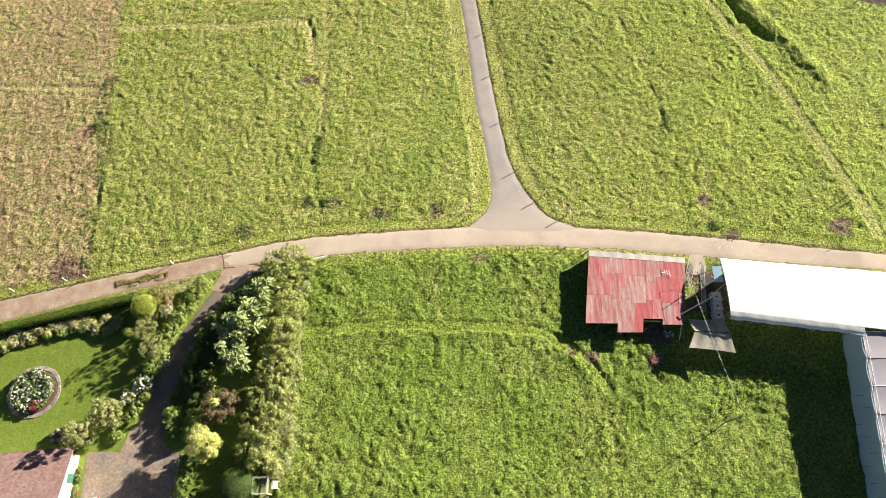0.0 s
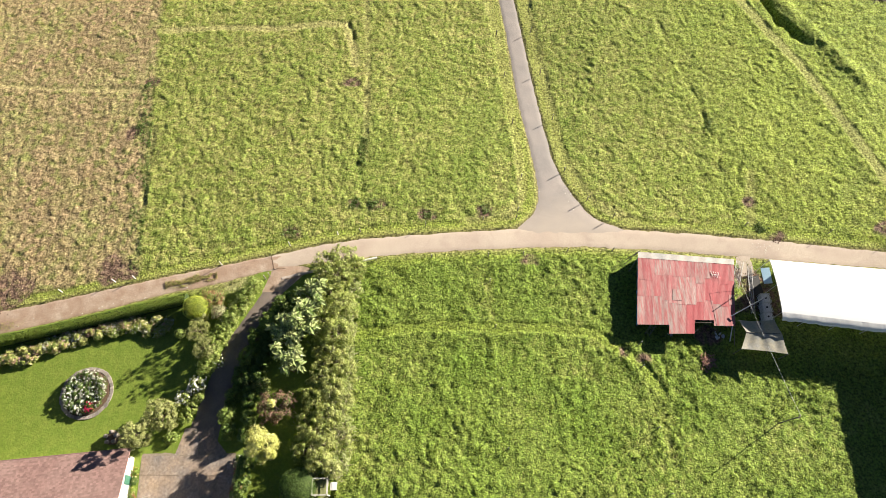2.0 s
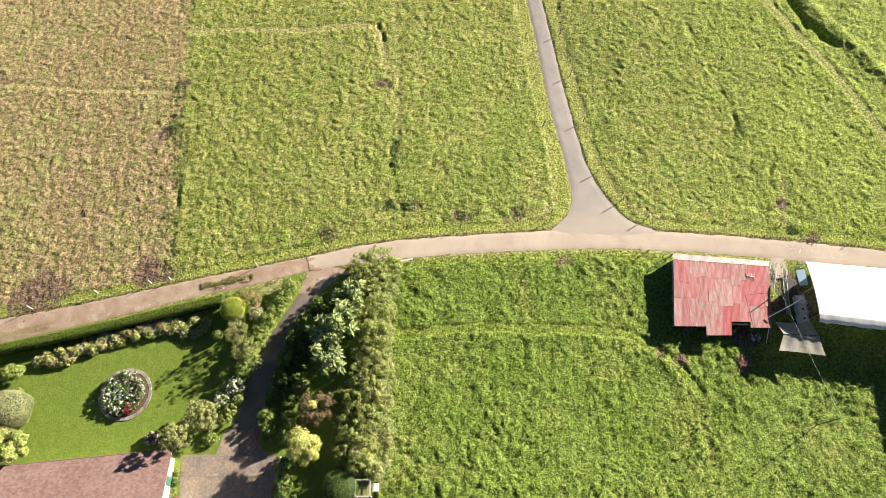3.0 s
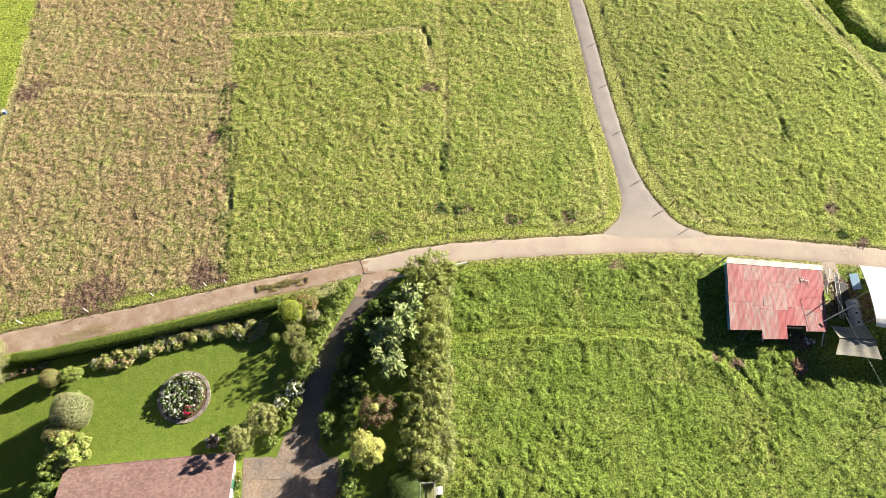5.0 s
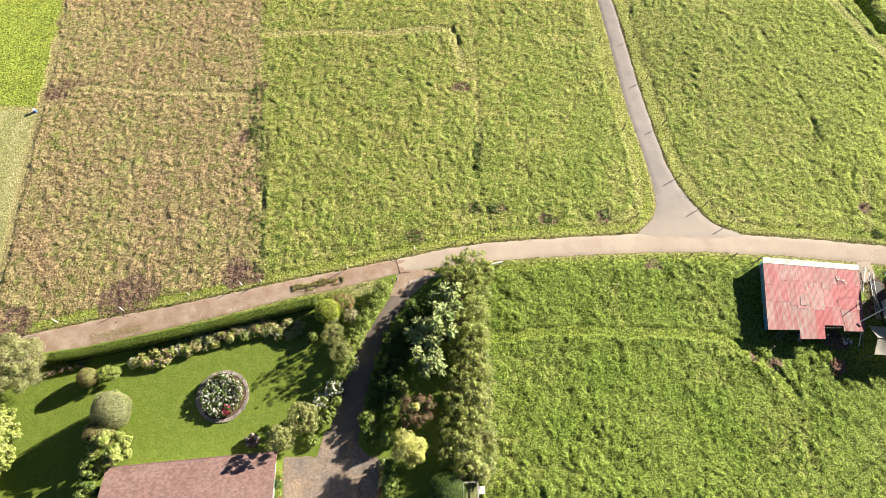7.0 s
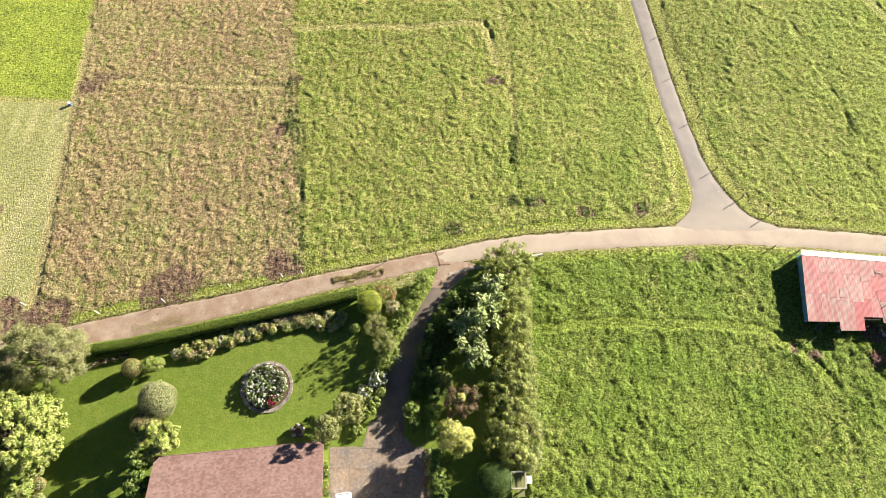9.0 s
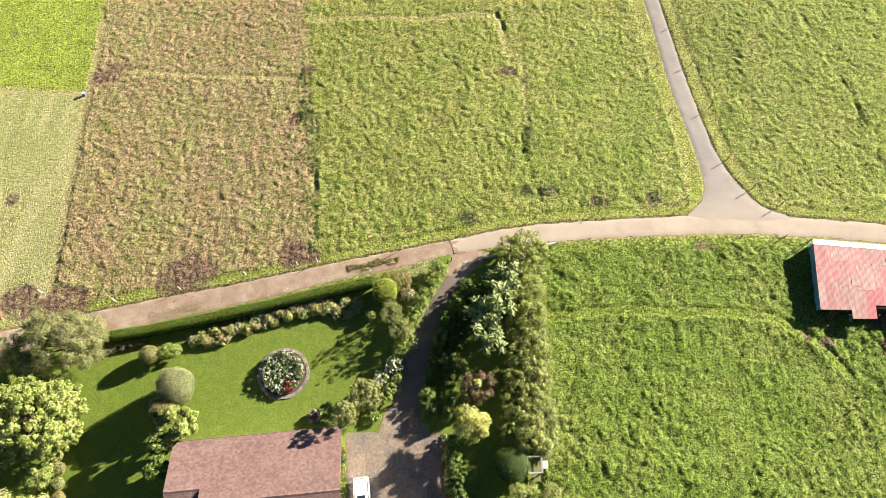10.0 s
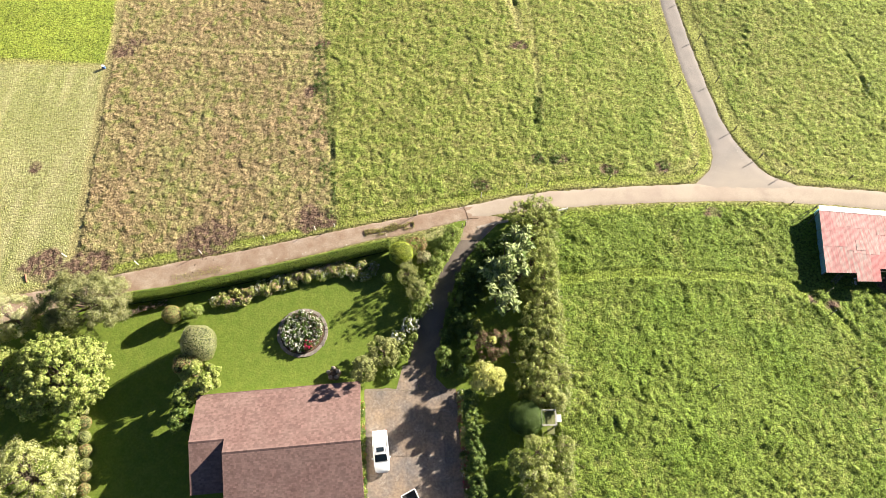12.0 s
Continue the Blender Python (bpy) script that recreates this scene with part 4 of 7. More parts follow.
# ---- grey net house ----
def net_house():
    g = thing("greenhouse", at(51.0, 20.0), "large grey shade-net house with pale side wall", "greenhouse", "greenhouses")
    inv = g.matrix_world.inverted()
    top0, top1 = Vector((51.15, 21.5, 3.0)), Vector((48.35, -8.0, 2.6))
    low0, low1 = Vector((51.0, 22.1, -0.85)), Vector((48.1, -8.0, -1.2))
    # side wall in sheets between posts
    n = 9
    for i in range(n):
        a0, a1, b0, b1 = low0.lerp(low1, i / n), low0.lerp(low1, (i + 1) / n), top0.lerp(top1, i / n), top0.lerp(top1, (i + 1) / n)
        V, F = [], []
        for r in range(9):
            for c in range(7):
                p = (a0.lerp(a1, c / 6)).lerp(b0.lerp(b1, c / 6), r / 8)
                belly = 0.10 * math.sin(math.pi * c / 6) + 0.04 * math.sin(r * 2.2 + c + i)
                V.append(tuple(inv @ (p + Vector((-belly, 0, 0)))))
        for r in range(8):
            for c in range(6):
                k = r * 7 + c
                F.append((k, k + 1, k + 8, k + 7))
        part("side_net", solid(V, F), M_NETWALL, g, shade=True)
        for k in range(2):
            u, v0 = (i + 0.3 + 0.45 * k) / n, 0.35 + 0.2 * ((i * 2 + k) % 3)
            if i > 1:
                lo, hi = low0.lerp(low1, u), top0.lerp(top1, u)
                p, q = lo.lerp(hi, v0 - 0.22), lo.lerp(hi, v0 + 0.12)
                part("vent_slit", rod(bmesh.new(), inv @ (p + Vector((-0.16, 0, 0))), inv @ (q + Vector((-0.16, 0, 0))), 0.035, 0.02, sides=5), M_DARK, g)
        part("post", rod(bmesh.new(), inv @ (a0 + Vector((0.1, 0, 0))), inv @ (b0 + Vector((0.1, 0, 0))), 0.05, sides=6), M_STEEL, g)
        # roof bays with a shallow sag, parted by white ribs
        wide = 30.0
        V, F = [], []
        for r in range(7):
            for c in range(15):
                p = b0.lerp(b1, r / 6) + Vector((wide * c / 14, 0, 0.35 * math.sin(math.pi * c / 14) - 0.10 * math.sin(math.pi * r / 6)))
                V.append(tuple(inv @ p))
        for r in range(6):
            for c in range(14):
                k = r * 15 + c
                F.append((k, k + 15, k + 16, k + 1))
        part("roof_net", solid(V, F), M_NET, g, shade=True)
        part("rib", rod(bmesh.new(), inv @ (b0 + Vector((0, 0, 0.06))), inv @ (b0 + Vector((wide, 0, 0.06))), 0.05, sides=6), M_BLACK if i % 2 else M_STEEL, g)
    for dx, r in ((0.0, 0.06), (0.42, 0.05)):
        part("gutter_tube", rod(bmesh.new(), inv @ (top0 + Vector((dx, 0.05, 0.08))), inv @ (top1 + Vector((dx, 0, 0.08))), r, sides=6), M_WHITE, g)


net_house()


# ---- things between barn and greenhouse ----
def tarp_shelter():
    s = thing("tarpaulin_shelter", at(33.6, 21.8), "cream tarpaulin stretched over a small frame", "shelter")
    inv = s.matrix_world.inverted()
    c = [Vector((30.75, 23.6, 1.7)), Vector((35.25, 23.65, 1.65)), Vector((35.9, 19.2, 1.8)), Vector((30.25, 19.85, 1.85))]
    ra, rb = Vector((31.05, 21.9, 2.0)), Vector((35.8, 21.7, 1.95))
    V, F, n, m = [], [], 20, 16
    for i in range(n + 1):
        u = i / n
        a, r, b = c[0].lerp(c[1], u), ra.lerp(rb, u), c[3].lerp(c[2], u)
        for j in range(m + 1):
            v = j / m
            p = a.lerp(r, v * 2) if v < 0.5 else r.lerp(b, v * 2 - 1)
            k = v * 2 if v < 0.5 else v * 2 - 1
            p = p + Vector((0, 0, -0.10 * math.sin(math.pi * k) + 0.06 * math.sin(u * 19 + 3 * v) * math.sin(math.pi * k) - 0.18 * math.sin(math.pi * u) * (abs(v - 0.5) * 2) ** 2))
            p.y += 0.12 * math.sin(math.pi * u) * (1 if v < 0.5 else -1) * -abs(v - 0.5) * 2
            p.x += 0.3 * math.sin(math.pi * v) * (0.5 - u)
            V.append(tuple(inv @ p))
    for i in range(n):
        for j in range(m):
            k = i * (m + 1) + j
            F.append((k, k + m + 1, k + m + 2, k + 1))
    part("tarpaulin", solid(V, F), M_TARP, s, shade=True)
    for p in c:
        part("post", rod(bmesh.new(), inv @ Vector((p.x, p.y, float(land(p.x, p.y)) - 0.1)), inv @ p, 0.04, sides=6), M_POST, s)
    for p, q in ((ra, rb), ((ra + rb) / 2 + Vector((0, 2.0, -0.45)), (ra + rb) / 2 + Vector((0, -2.5, -0.5)))):
        part("pole", rod(bmesh.new(), inv @ (p + Vector((0, 0, 0.02))), inv @ (q + Vector((0, 0, 0.03))), 0.035, sides=6), M_DARK, s)


tarp_shelter()


def tank(x, y, turn):
    t = thing("caged_tank", at(x, y), "grey plastic water tank in a steel cage", "tank", "caged tanks", turn)
    part("body", box(bmesh.new(), (1.1, 1.15, 1.0), Matrix.Translation((0, 0, 0.65)), 0.1), material("grey_polythene", (0.74, 0.74, 0.76), 0.45, vary=0.12), t, shade=False)
    part("pallet", box(bmesh.new(), (1.15, 1.2, 0.13), Matrix.Translation((0, 0, 0.07)), 0.01), M_DARK, t)
    part("lid", rod(bmesh.new(), (0, 0, 1.13), (0, 0, 1.2), 0.13, sides=14), M_BLACK, t)
    bm = bmesh.new()
    for z in (0.3, 0.65, 1.0, 1.2):
        for p, q in (((-0.6, -0.62), (0.6, -0.62)), ((0.6, -0.62), (0.6, 0.62)), ((0.6, 0.62), (-0.6, 0.62)), ((-0.6, 0.62), (-0.6, -0.62))):
            rod(bm, (*p, z), (*q, z), 0.022, sides=5)
    for p in (-0.6, -0.2, 0.2, 0.6):
        for s in (-0.62, 0.62):
            rod(bm, (p, s, 0.1), (p, s, 1.2), 0.022, sides=5)
            rod(bm, (s, p, 0.1), (s, p, 1.2), 0.022, sides=5)
    for p in (-0.3, 0.3):
        rod(bm, (p, -0.62, 1.2), (p, 0.62, 1.2), 0.03, sides=5)
    part("cage", bm, M_STEEL, t)


for _y in (27.0, 25.75, 24.5):
    tank(35.35 + 0.06 * (_y - 25), _y, 4)


def mesh_panel(x0, y0, x1, y1, z0, width, label):
    """A long perforated strip of galvanised mesh laid on the ground."""
    p = thing("mesh_walkway", at((x0 + x1) / 2, (y0 + y1) / 2, z0), label, "walkway", turn=math.degrees(math.atan2(y1 - y0, x1 - x0)))
    length = math.hypot(x1 - x0, y1 - y0)
    bm = bmesh.new()
    for k in (-0.5, 0.5):
        box(bm, (length, 0.04, 0.05), Matrix.Translation((0, k * width, 0.03)))
    part("side_rail", bm, M_STEEL, p)
    bm = bmesh.new()
    n = int(length / 0.16)
    for i in range(n):
        x = -length / 2 + (i + 0.5) * length / n
        rod(bm, (x - 0.12, -width / 2, 0.035), (x + 0.12, width / 2, 0.035), 0.014, sides=4)
        rod(bm, (x + 0.12, -width / 2, 0.035), (x - 0.12, width / 2, 0.035), 0.014, sides=4)
    part("mesh", bm, M_STEEL, p)


mesh_panel(33.9, 25.2, 34.8, 31.9, 0.1, 0.5, "galvanised mesh strip lying between barn and greenhouse")
mesh_panel(32.0, 28.6, 33.4, 32.4, 0.55, 0.9, "old wire mesh gate leaning beside the barn")


def firewood():
    w = thing("woodpile", at(26.7, 18.7, 0.2), "heap of reddish brown split firewood in the grass", "woodpile")
    rng = random.Random(3)
    bark = material("split_wood", (0.34, 0.19, 0.14), 0.9, vary=0.3, grain=10, per_piece=0.35)
    for i in range(70):
        x, y = rng.gauss(0, 0.42), rng.gauss(0, 0.62)
        z = 0.08 + 0.34 * max(0, 1 - math.hypot(x / 0.9, y / 1.4)) * rng.random() + 0.05
        a, l = rng.uniform(0, math.pi), rng.uniform(0.2, 0.34)
        d = Vector((math.cos(a) * l, math.sin(a) * l, rng.uniform(-0.06, 0.06)))
        c = Vector((x, y, z))
        part("log", rod(bmesh.new(), c - d, c + d, rng.uniform(0.05, 0.085), sides=6), bark, w)


firewood()


def ladder():
    l = thing("ladder", at(19.7, 22.6), "short wooden ladder leaning on the barn eave", "ladder")
    a, b = Vector((-0.35, -0.6, 0)), Vector((0.2, 0.35, 1.7))
    side = Vector((0.26, -0.12, 0))
    for s in (-1, 1):
        part("rail", rod(bmesh.new(), a + side * s, b + side * s, 0.035, sides=6), M_POST, l)
    for i in range(1, 7):
        p = a.lerp(b, i / 7)
        part("rung", rod(bmesh.new(), p - side, p + side, 0.025, sides=6), M_POST, l)


ladder()


def crumpled_sheet(x, y, size, mat, label, seed):
    s = thing("plastic_sheet", at(x, y), label, "sheet")
    bm = bmesh.new()
    bmesh.ops.create_grid(bm, x_segments=9, y_segments=9, size=size)
    for v in bm.verts:
        n = noise.noise(Vector((v.co.x * 3, v.co.y * 3, seed)))
        v.co.z = 0.22 + 0.22 * n + 0.1 * noise.noise(v.co * 7)
        v.co.x *= 1 + 0.4 * noise.noise(Vector((v.co.y * 2, seed, 0)))
    bmesh.ops.solidify(bm, geom=bm.faces[:], thickness=0.02)
    part("sheet", bm, mat, s)


crumpled_sheet(22.3, 22.5, 0.5, M_WHITE, "crumpled white plastic sheet under the barn eave", 1.0)
crumpled_sheet(28.9, 22.2, 0.55, M_SKIRT, "bluish white plastic sheet beside the barn", 4.0)


def leaning_poles():
    p = thing("timber_poles", at(30.2, 21.9), "pale timber poles leaning beside the barn", "poles")
    for a, b, r in (((0.0, 1.2, 1.5), (-0.3, -1.2, 0.05), 0.07), ((0.2, 1.0, 1.4), (0.4, -1.5, 0.05), 0.05), ((-0.5, -0.4, 0.1), (0.9, -1.0, 0.12), 0.04), ((-0.3, -0.7, 0.1), (1.1, -1.3, 0.1), 0.04)):
        part("pole", rod(bmesh.new(), a, b, r, r * 0.8, sides=7), M_POST_WHITE if r > 0.06 else M_POST, p)


leaning_poles()


# ---- service poles and the wire ----
def service_pole(x, y, height, base_up, mat, label, r=0.07, arm=True):
    p = thing("utility_pole", at(x, y, base_up), label, "pole", "utility poles")
    part("shaft", rod(bmesh.new(), (0, 0, -0.3 if base_up < 0.5 else 0.0), (0, 0, height), r, r * 0.75, sides=10), mat, p)
    if arm:
        part("crossarm", box(bmesh.new(), (0.7, 0.07, 0.07), Matrix.Translation((0, 0, height - 0.15)) @ Matrix.Rotation(0.9, 4, "Z")), M_POST, p)
    return p


def sagging_wire(a, b, sag, label):
    bm = bmesh.new()
    a, b = Vector(a), Vector(b)
    w = thing("overhead_wire", a, label, "wire", "overhead wires")
    pts = [a.lerp(b, i / 14) - a + Vector((0, 0, -sag * 4 * (i / 14) * (1 - i / 14))) for i in range(15)]
    for p, q in zip(pts, pts[1:]):
        rod(bm, p, q, 0.016, sides=5)
    part("cable", bm, M_STEEL, w)


service_pole(34.15, 11.3, 5.1, 0.0, M_POST, "slim weathered utility pole standing in the pasture")
_mast = thing("pipe", Vector((29.9, 24.15, 1.62)), "long white pipe propped from the barn roof towards the greenhouse", "pipe")
part("tube", rod(bmesh.new(), (0, 0, 0), (4.1, 2.0, 1.66), 0.06, sides=10), M_POST_WHITE, _mast)
part("prop", rod(bmesh.new(), (4.0, 1.95, 1.6), (4.1, 2.0, -2.35), 0.05, sides=8), M_POST, _mast)
_pt = at(34.15, 11.3, 5.35)
sagging_wire(_pt, (31.1, 29.3, 3.1), 0.35, "thin pale cable from the pasture pole to the barn")
sagging_wire((31.1, 29.3, 3.1), (33.6, 29.0, 2.6), 0.1, "thin pale cable above the barn yard")

_pole = thing("mast", Vector((30.55, 26.6, 1.45)), "short dark mast standing on the barn roof edge", "mast")
part("shaft", rod(bmesh.new(), (0, 0, 0), (0.05, 0, 1.35), 0.055, 0.045, sides=8), M_POST, _pole)
part("bracket", box(bmesh.new(), (0.3, 0.3, 0.06), Matrix.Translation((0, 0, 0.06)), 0.01), M_DARK, _pole)


# ---- plants ----
def leaf_quads(rng, pts, normals, size, aspect=0.5, jitter=0.7):
    """One kite-shaped leaf at each point, facing roughly along its normal."""
    n = len(pts)
    nn = normals + rng.normal(0, jitter, (n, 3))
    nn /= np.linalg.norm(nn, axis=1)[:, None] + 1e-9
    t = np.cross(nn, rng.normal(0, 1, (n, 3)))
    t /= np.linalg.norm(t, axis=1)[:, None] + 1e-9
    s = np.cross(nn, t)
    l = (size * rng.uniform(0.6, 1.35, n))[:, None]
    w = l * aspect
    base, tip = pts - t * l * 0.5, pts + t * l * 0.5
    fold = nn * l * 0.12
    return np.stack([base, pts - s * w * 0.5 + fold, tip, pts + s * w * 0.5 + fold], 1)


def clumpy(rng, leaves, radii, clumps, clump, inner=0.35, low=-0.35):
    """Points on many small clumps that fill an uneven crown."""
    d = rng.normal(0, 1, (clumps * 3, 3))
    d /= np.linalg.norm(d, axis=1)[:, None]
    d = d[d[:, 2] > low][:clumps]
    k = rng.uniform(inner, 1.0, len(d)) ** 0.33
    lump = 0.98 + 0.2 * np.sin(d[:, 0] * 3.1 + 1) * np.cos(d[:, 1] * 2.7) + rng.normal(0, 0.07, len(d))
    centres = d * (k * lump)[:, None] * np.array(radii)
    which = rng.integers(0, len(d), leaves)
    o = rng.normal(0, 1, (leaves, 3))
    o /= np.linalg.norm(o, axis=1)[:, None]
    o[:, 2] = np.abs(o[:, 2]) * 0.9 - 0.2
    r = clump * rng.uniform(0.45, 1.0, leaves) * rng.uniform(0.6, 1.3, len(d))[which]
    return centres[which] + o * r[:, None], o + d[which] * 0.6 + np.array([0, 0, 0.35]), centres


def leaf_mesh(name, quads, mat, second=None, share=0.3):
    V = quads.reshape(-1, 3)
    me = big_mesh(name, V, np.arange(len(V)).reshape(-1, 4), mat)
    if second is not None:
        me.materials.append(second)
        pick = np.random.default_rng(len(V)).random(len(quads)) < share
        me.polygons.foreach_set("material_index", pick.astype(np.int32))
    return me


def limbs(bm, top, centres, r0, rng, count):
    for c in centres[rng.permutation(len(centres))[:count]]:
        c = Vector(c)
        a = Vector((0, 0, 0)).lerp(top, rng.uniform(0.35, 0.9))
        m = a.lerp(c + top, 0.5) + Vector(rng.normal(0, 0.12, 3)) * (c.length + 0.2)
        rod(bm, a, m, r0 * 0.5, r0 * 0.3, sides=6)
        rod(bm, m, c + top, r0 * 0.3, r0 * 0.08, sides=5)


def tree(name, x, y, height, radii, leaves, size, mats, label, category="tree", group="", clumps=90, clump=0.7, trunk=0.16, seed=1, aspect=0.5, inner=0.35, blooms=None, low=-0.35, twigs=14, whips=0):
    """A trunk with limbs and an uneven crown of leaves; blooms: (material, count, size)."""
    rng = np.random.default_rng(seed)
    t = thing(name, at(x, y), label, category, group)
    top = Vector((0, 0, height - radii[2]))
    pts, nrm, centres = clumpy(rng, leaves, radii, clumps, clump, inner, low)
    bm = bmesh.new()
    rod(bm, (0, 0, -0.2), top * 0.6 + Vector((0.05, 0.03, 0)), trunk, trunk * 0.75, sides=9)
    rod(bm, top * 0.6 + Vector((0.05, 0.03, 0)), top + Vector((0, 0, radii[2] * 0.4)), trunk * 0.75, trunk * 0.3, sides=8)
    limbs(bm, top, centres, trunk, rng, twigs)
    part("trunk", bm, M_BARK, t)
    if whips:
        bm = bmesh.new()
        for c in centres[rng.permutation(len(centres))[:whips]]:
            out = Vector(c) + Vector((0, 0, 0.5))
            a = top + Vector(c) * 0.7
            m = a + out.normalized() * rng.uniform(0.4, 0.8) + Vector(rng.normal(0, 0.2, 3))
            rod(bm, a, m, 0.022, 0.016, sides=3, caps=False)
            rod(bm, m, m + out.normalized() * rng.uniform(0.3, 0.7) + Vector(rng.normal(0, 0.25, 3)), 0.016, 0.006, sides=3, caps=False)
        tagged(part("twigs", bm, M_TWIG, t, "bare pale twigs"), kind="stuff")
    pts = pts + np.array(top)
    keep = pts[:, 2] > 0.04
    pts, nrm = pts[keep], nrm[keep]
    q = leaf_quads(rng, pts, nrm, size, aspect)
    link_part("crown", leaf_mesh("crown", q, mats[0], mats[1] if len(mats) > 1 else None), t)
    if blooms:
        mat, count, bs = blooms
        p2, n2, _ = clumpy(rng, count, tuple(r * 1.06 for r in radii), clumps, clump, 0.8, 0.0)
        q3 = np.concatenate([leaf_quads(rng, p2 + np.array(top), n2, bs, 0.9, 0.5), leaf_quads(rng, p2 + np.array(top), n2, bs, 0.9, 0.5)])
        link_part("blossom", leaf_mesh("blossom", q3[q3[:, :, 2].min(1) > 0.03], mat), t)
    return t


def clipped(name, x, y, radii, mats, label, leaves=2600, size=0.12, seed=1, group="", category="bush", power=2.0, z0=0.1):
    """A bush clipped to a smooth dome: a dark solid core, coloured as inner shade, under a close skin of leaves."""
    rng = np.random.default_rng(seed)
    t = thing(name, at(x, y), label, category, group)
    d = rng.normal(0, 1, (leaves, 3))
    d /= np.linalg.norm(d, axis=1)[:, None]
    k = 1 / (np.sum(np.abs(d) ** power, 1) ** (1 / power))
    R = np.array(radii)
    lump = 1 + 0.045 * np.sin(d[:, 0] * 6 + seed) * np.cos(d[:, 1] * 5) + rng.normal(0, 0.02, leaves)
    pts = d * k[:, None] * R * lump[:, None] + np.array([0, 0, radii[2] + z0])
    link_part("foliage", leaf_mesh("foliage", leaf_quads(rng, pts, d * 1.2, size, 0.55, 0.55), mats[0], mats[1] if len(mats) > 1 else None, 0.25), t)
    bm = bmesh.new()
    bmesh.ops.create_icosphere(bm, subdivisions=3, radius=1.0)
    for v in bm.verts:
        dd = v.co.normalized()
        kk = 1 / (sum(abs(c) ** power for c in dd) ** (1 / power))
        v.co = Vector((dd.x * radii[0], dd.y * radii[1], dd.z * radii[2])) * kk * 0.93 + Vector((0, 0, radii[2] + z0))
    part("core", bm, M_SHADE_CORE, t)
    part("stem", rod(bmesh.new(), (0, 0, -0.15), (0, 0, radii[2]), 0.07, 0.05), M_BARK, t)
    return t


# dark fill for hedge and bush cores: the shade between leaves as a colour
M_SHADE_CORE = material("inner_shade_core", (0.045, 0.07, 0.02), 0.9, bump=0.4, grain=14, vary=0.4)
L_HEDGE = leaf_material("hedge_leaf", (0.2, 0.29, 0.045), (0.27, 0.34, 0.06), 0.25)
L_FEATHER = leaf_material("feathery_leaf", (0.27, 0.295, 0.10), (0.37, 0.37, 0.15))
L_TOPIARY = leaf_material("topiary_leaf", (0.46, 0.54, 0.065), (0.52, 0.56, 0.11), 0.25)
L_DARK = leaf_material("dark_leaf", (0.1, 0.165, 0.035), (0.16, 0.235, 0.055))
L_MID = leaf_material("garden_leaf", (0.25, 0.345, 0.075), (0.37, 0.43, 0.13))
L_OLIVE = leaf_material("olive_leaf", (0.375, 0.42, 0.14), (0.49, 0.50, 0.21), 0.25)
L_SILVER = leaf_material("silver_leaf", (0.35, 0.36, 0.19), (0.45, 0.44, 0.26), 0.25)
L_LIGHT = leaf_material("light_leaf", (0.38, 0.44, 0.11), (0.52, 0.53, 0.2), 0.4)
L_YELLOW = leaf_material("yellow_leaf", (0.70, 0.70, 0.2), (0.78, 0.75, 0.34), 0.3)
L_BROAD = leaf_material("broad_pale_leaf", (0.17, 0.255, 0.06), (0.42, 0.45, 0.2), 0.5, 0.3)
L_PURPLE = leaf_material("purple_leaf", (0.2, 0.115, 0.09), (0.36, 0.22, 0.145), 0.4)
L_RED = leaf_material("red_leaf", (0.45, 0.15, 0.11), (0.55, 0.29, 0.2), 0.35)
L_HAY = leaf_material("dry_twig_leaf", (0.62, 0.63, 0.34), (0.7, 0.67, 0.42), 0.35)
P_WHITE = leaf_material("white_petal", (0.78, 0.77, 0.72), (0.72, 0.70, 0.60), 0.12)
P_PINK = leaf_material("pink_petal", (0.70, 0.42, 0.36), (0.78, 0.62, 0.55), 0.2)
P_RED = leaf_material("crimson_petal", (0.62, 0.04, 0.16), (0.6, 0.04, 0.1), 0.2)
P_YELLOW = leaf_material("cream_petal", (0.72, 0.62, 0.25), (0.75, 0.70, 0.45), 0.2)


